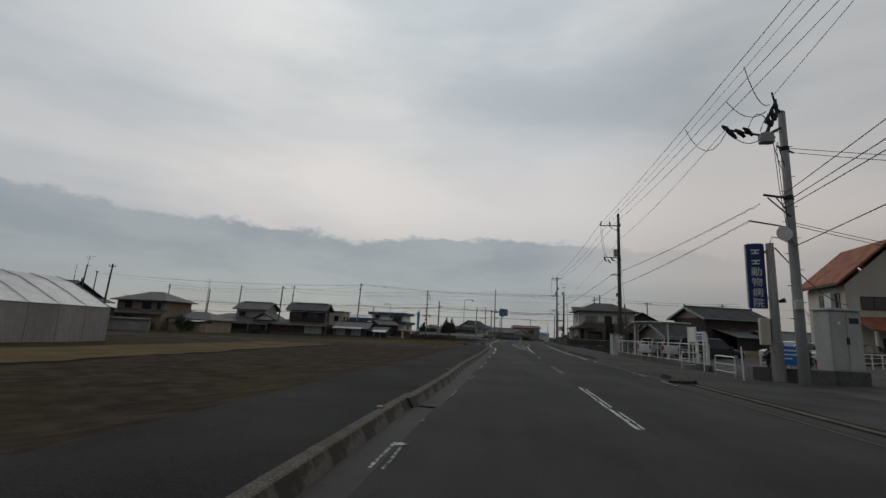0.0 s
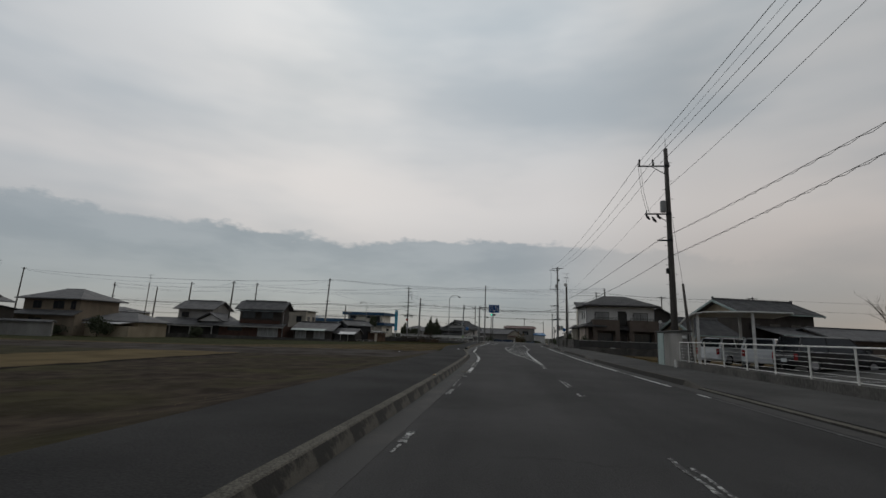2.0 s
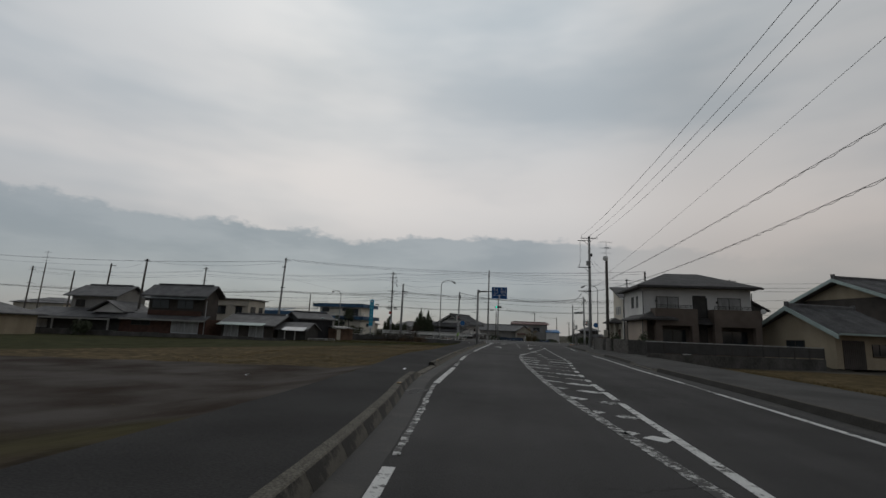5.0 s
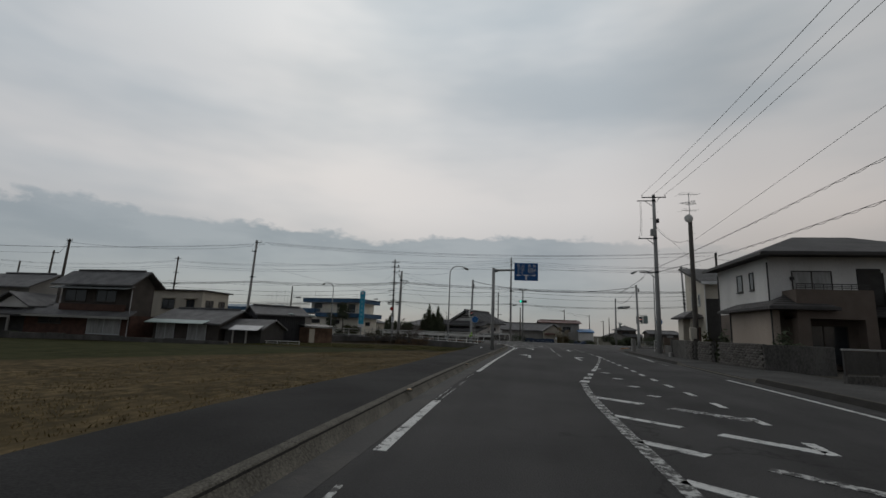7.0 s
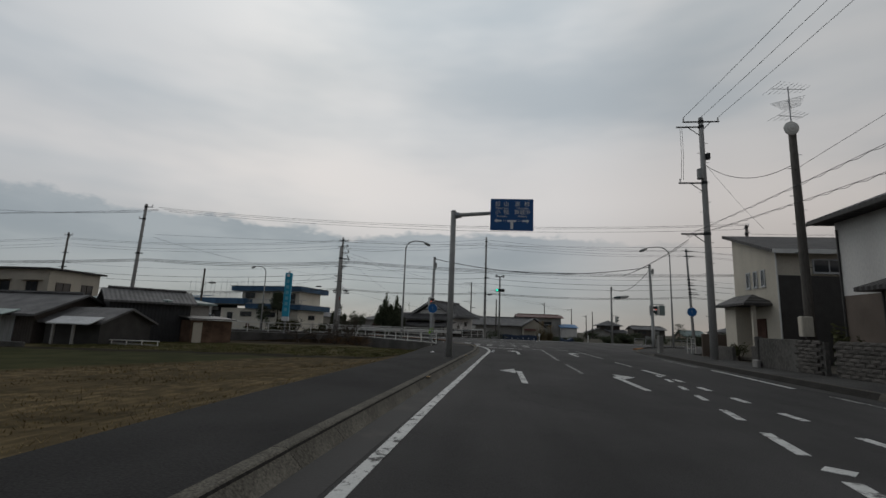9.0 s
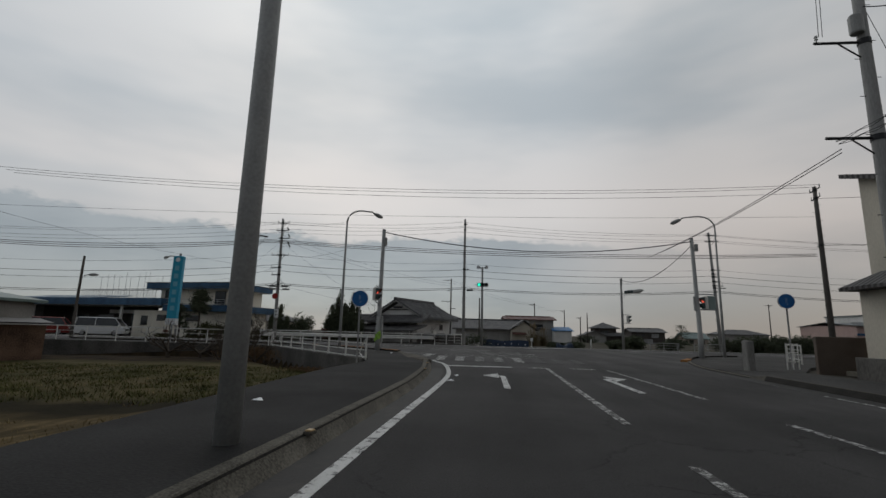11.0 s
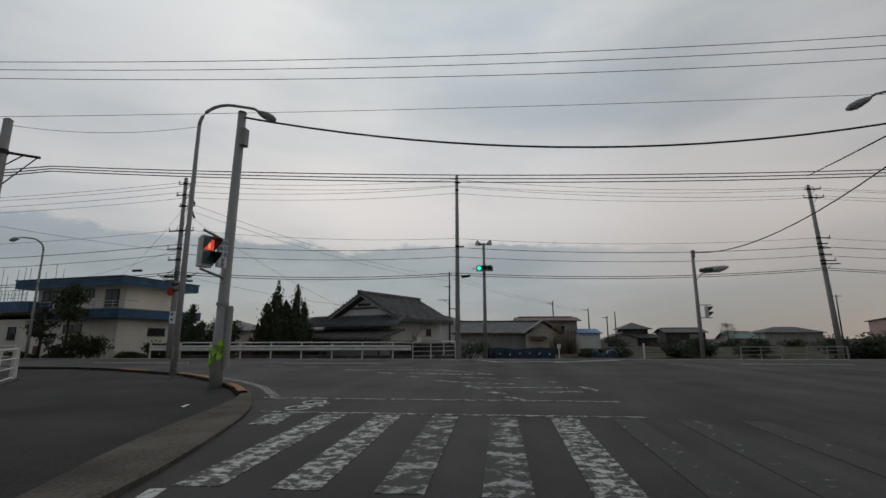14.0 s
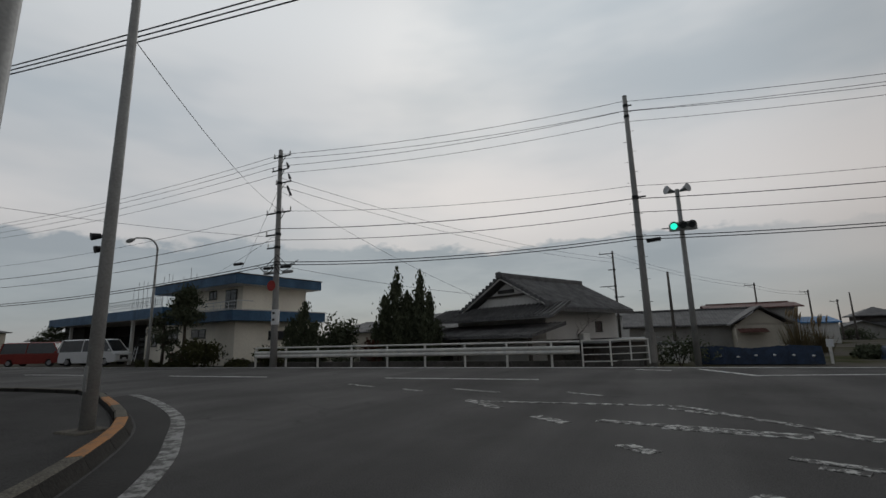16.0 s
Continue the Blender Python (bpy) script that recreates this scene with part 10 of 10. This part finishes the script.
# ---- parked vehicles ----
def car(x, y, z, rz, label, paint_m, L, W, H, belt, nose, a0, a1, c1, c0, name="car", wheel=0.31, base=(0.18, 0.82), plate=True, hood_z=None):
    """A parked car, front towards its own +x. a0, a1: foot and top of the windscreen, c1, c0: top and foot of the rear window, all as fractions of the length from the rear."""
    t = thing(name, x, y, z, rz, label, "car", "parked vehicles")
    hz = hood_z or belt
    X = lambda f: (f - 0.5) * L
    side_p = [(X(0.0), 0.32), (X(0.02), 0.24), (X(base[0]) - wheel - 0.06, 0.22), (X(base[0]) - wheel, 0.3), (X(base[0]) - wheel * 0.6, wheel + 0.28), (X(base[0]) + wheel * 0.6, wheel + 0.28), (X(base[0]) + wheel, 0.3), (X(base[0]) + wheel + 0.06, 0.2),
              (X(base[1]) - wheel - 0.06, 0.2), (X(base[1]) - wheel, 0.3), (X(base[1]) - wheel * 0.6, wheel + 0.28), (X(base[1]) + wheel * 0.6, wheel + 0.28), (X(base[1]) + wheel, 0.3), (X(base[1]) + wheel + 0.06, 0.22),
              (X(0.985), 0.24), (X(1.0), 0.36), (X(0.995), nose), (X(0.96), nose + 0.08), (X(a0), hz), (X(c0), belt), (X(0.01), belt - 0.06), (X(0.0), belt - 0.3)]
    n_ = len(side_p)
    s = Solid()
    for yy, q in ((-W / 2, 0.94), (-W / 2 + 0.1, 1.0), (W / 2 - 0.1, 1.0), (W / 2, 0.94)):
        s.v += [(px * (q if q < 1 else 1) + 0, yy, 0.5 + (pz - 0.5) * q) for px, pz in side_p]
    for k in range(3):
        s.f += [(k * n_ + i, (k + 1) * n_ + i, (k + 1) * n_ + (i + 1) % n_, k * n_ + (i + 1) % n_) for i in range(n_)]
    s.f += [tuple(range(n_)), tuple(reversed(range(3 * n_, 4 * n_)))]
    part("body", s, paint_m, t)
    wb, wr = W / 2 - 0.06, W / 2 - 0.2
    low = [(X(a0) - 0.02, hz - 0.01), (X(c0), belt - 0.02)]
    cage = [(low[0][0], -wb, low[0][1]), (low[0][0], wb, low[0][1]), (low[1][0], wb, low[1][1]), (low[1][0], -wb, low[1][1]),
            (X(a1), -wr, H - 0.06), (X(a1), wr, H - 0.06), (X(c1), wr, H - 0.06), (X(c1), -wr, H - 0.06)]
    inner = [(px * 0.985, py * 0.97, pz) for px, py, pz in cage]
    for nm, quad in (("windscreen", (0, 1, 5, 4)), ("side_window", (1, 2, 6, 5)), ("rear_window", (2, 3, 7, 6)), ("side_window", (3, 0, 4, 7))):
        part(nm, Solid().add([cage[q] for q in quad] + [inner[q] for q in quad], [(0, 1, 2, 3), (7, 6, 5, 4), (0, 4, 5, 1), (1, 5, 6, 2), (2, 6, 7, 3), (3, 7, 4, 0)]), GLASS, t, "dark window glass")
    s = Solid().add([(X(a1) + 0.05, -wr - 0.02, H - 0.08), (X(a1) + 0.05, wr + 0.02, H - 0.08), (X(c1) - 0.05, wr + 0.02, H - 0.08), (X(c1) - 0.05, -wr - 0.02, H - 0.08),
                     (X(a1) - 0.12, -wr + 0.12, H), (X(a1) - 0.12, wr - 0.12, H), (X(c1) + 0.12, wr - 0.12, H - 0.01), (X(c1) + 0.12, -wr + 0.12, H - 0.01)],
                    [(3, 2, 1, 0), (4, 5, 6, 7), (0, 1, 5, 4), (1, 2, 6, 5), (2, 3, 7, 6), (3, 0, 4, 7)])
    part("roof", s, paint_m, t)
    for sg in (-1, 1):
        for fa, fb, q in ((a0, a1, 0.04), ((a1 + c1) / 2, (a1 + c1) / 2, 0.035), (c0, c1, 0.06)):
            part("pillar", Solid().tube([(X(fa), sg * wb, (hz if fa == a0 else belt) - 0.02), (X(fb), sg * wr, H - 0.06)], q, 5), paint_m, t)
        part("mirror", Solid().soft(X(a0) - 0.25, X(a0) - 0.1, sg * (W / 2 + 0.06) - 0.07, sg * (W / 2 + 0.06) + 0.07, belt + 0.0, belt + 0.16, 0.03), paint_m, t)
        part("headlight", Solid().soft(X(0.965), X(1.0), sg * (W / 2 - 0.22) - 0.16, sg * (W / 2 - 0.22) + 0.16, nose - 0.12, nose + 0.03, 0.03), LAMPLENS, t, "clear headlight")
        part("tail_light", Solid().soft(X(-0.004), X(0.02), sg * (W / 2 - 0.14) - 0.08, sg * (W / 2 - 0.14) + 0.08, belt - 0.42, belt - 0.08, 0.02), REDLENS, t, "red tail light")
        for f in base:
            tyre = part("tyre", Solid().tube([(X(f), sg * (W / 2 - 0.2), wheel), (X(f), sg * (W / 2 - 0.01), wheel)], wheel, 18), RUBBER, t, smooth=False)
            rim = Solid().tube([(X(f), sg * (W / 2 - 0.05), wheel), (X(f), sg * (W / 2 + 0.004), wheel)], wheel * 0.62, 14)
            part("rim", rim, RIM, tyre)
    part("grille", Solid().soft(X(0.985), X(1.004), -W * 0.24, W * 0.24, 0.42, nose - 0.1, 0.02), DARKTRIM, t)
    part("rear_plate", Solid().box(X(-0.008), X(0.0), -0.17, 0.17, belt - 0.5, belt - 0.33), SIGNWHITE, t)
    part("front_plate", Solid().box(X(1.004), X(1.008), -0.17, 0.17, 0.4, 0.56), SIGNWHITE, t)
    return t


car(14.4, 45.2, 0.05, 25, "white sport utility car parked under the car port", CARWHITE, 3.9, 1.66, 1.54, 0.98, 0.82, 0.72, 0.58, 0.12, 0.03)
car(15.3, 43.2, 0.05, 50, "white sport utility car with red tail lights", CARWHITE, 3.9, 1.66, 1.56, 0.98, 0.82, 0.72, 0.58, 0.1, 0.03)
car(16.7, 40.6, 0.05, 8, "dark minivan parked behind the white fence", CARBLACK, 4.5, 1.74, 1.7, 0.92, 0.72, 0.8, 0.62, 0.1, 0.03)
car(21.7, 38.7, 0.3, 200, "white hatchback parked before the clinic", CARWHITE, 4.5, 1.75, 1.5, 0.92, 0.68, 0.74, 0.52, 0.28, 0.06)
car(23.9, 38.3, 0.3, 200, "white saloon parked before the clinic", CARWHITE, 4.6, 1.78, 1.48, 0.93, 0.68, 0.74, 0.52, 0.28, 0.06)
car(26.1, 38.6, 0.3, 205, "dark saloon parked before the clinic", CARBLACK, 4.5, 1.76, 1.5, 0.93, 0.7, 0.74, 0.52, 0.26, 0.06)
car(-40.9, 128.3, -0.1, 20, "white delivery van before the cream building", CARWHITE, 4.7, 1.7, 1.95, 1.05, 0.85, 0.93, 0.78, 0.04, 0.01, "van", 0.3)
car(-46.6, 127.2, -0.1, 26, "dull red small van on the forecourt", CARRED, 4.9, 1.5, 1.85, 1.0, 0.8, 0.95, 0.82, 0.04, 0.01, "van", 0.28)


# ---- small things on the road ----
for x, y in ((-1.62, 6.4), (-1.5, 13.4), (-1.2, 27.0), (-1.08, 37.0), (-1.72, 47.8), (-2.0, 55.8), (-2.0, 62.7), (-1.84, 70), (-1.66, 78), (-1.45, 86), (-1.40, 94.3), (-1.66, 96.8)):
    t = thing("kerb_reflector", x, y, 0.15, 84, "small yellow reflector on the kerb top", "reflector", "kerb reflectors")
    part("base", Solid().soft(-0.06, 0.06, -0.045, 0.045, -0.02, 0.012, 0.006), SLAB, t)
    part("lens", Solid().soft(-0.045, 0.045, -0.035, 0.035, 0.012, 0.024, 0.006), REFLECT, t)
t = thing("drain_grate", -1.42, 47.85, 0.001, 76, "dark worn steel drain grate in the gutter", "drain grate")
part("frame", Solid().box(-0.36, 0.36, -0.17, -0.14, -0.02, 0.006).box(-0.36, 0.36, 0.14, 0.17, -0.02, 0.006).box(-0.36, -0.33, -0.14, 0.14, -0.02, 0.006).box(0.33, 0.36, -0.14, 0.14, -0.02, 0.006), IRON, t)
for i in range(12):
    part("bar", Solid().box(-0.32 + 0.056 * i, -0.295 + 0.056 * i, -0.14, 0.14, -0.01, 0.004), IRON, t)
lone("manhole_cover", Solid().tube([(0, 0, -0.02), (0, 0, 0.008)], 0.17, 20), SLAB, "round concrete manhole cover in the gutter", "manhole cover", at=pose(-0.62, 30.6, 0.0))
rnd = random.Random(5)
for x, y, z in ((-7.1, 51.6, -0.28), (-4.57, 105.2, 0.055), (-0.55, 94.3, 0.003), (-0.6, 92.9, 0.003), (-2.6, 52.6, 0.035), (-3.0, 88.0, 0.12)):
    lone("litter", Solid().add([(-0.09, -0.04, 0), (0.08, -0.05, 0.01), (0.1, 0.03, 0), (0.0, 0.06, 0.035), (-0.08, 0.04, 0.005), (0.0, 0.0, 0.03), (0, 0, -0.003)], [(0, 1, 5), (1, 2, 5), (2, 3, 5), (3, 4, 5), (4, 0, 5), (1, 0, 6), (2, 1, 6), (3, 2, 6), (4, 3, 6), (0, 4, 6)]), SIGNWHITE, "crumpled white scrap on the ground", "litter", "white scraps", at=pose(x, y, z, 0, 0, rnd.uniform(0, 360)))
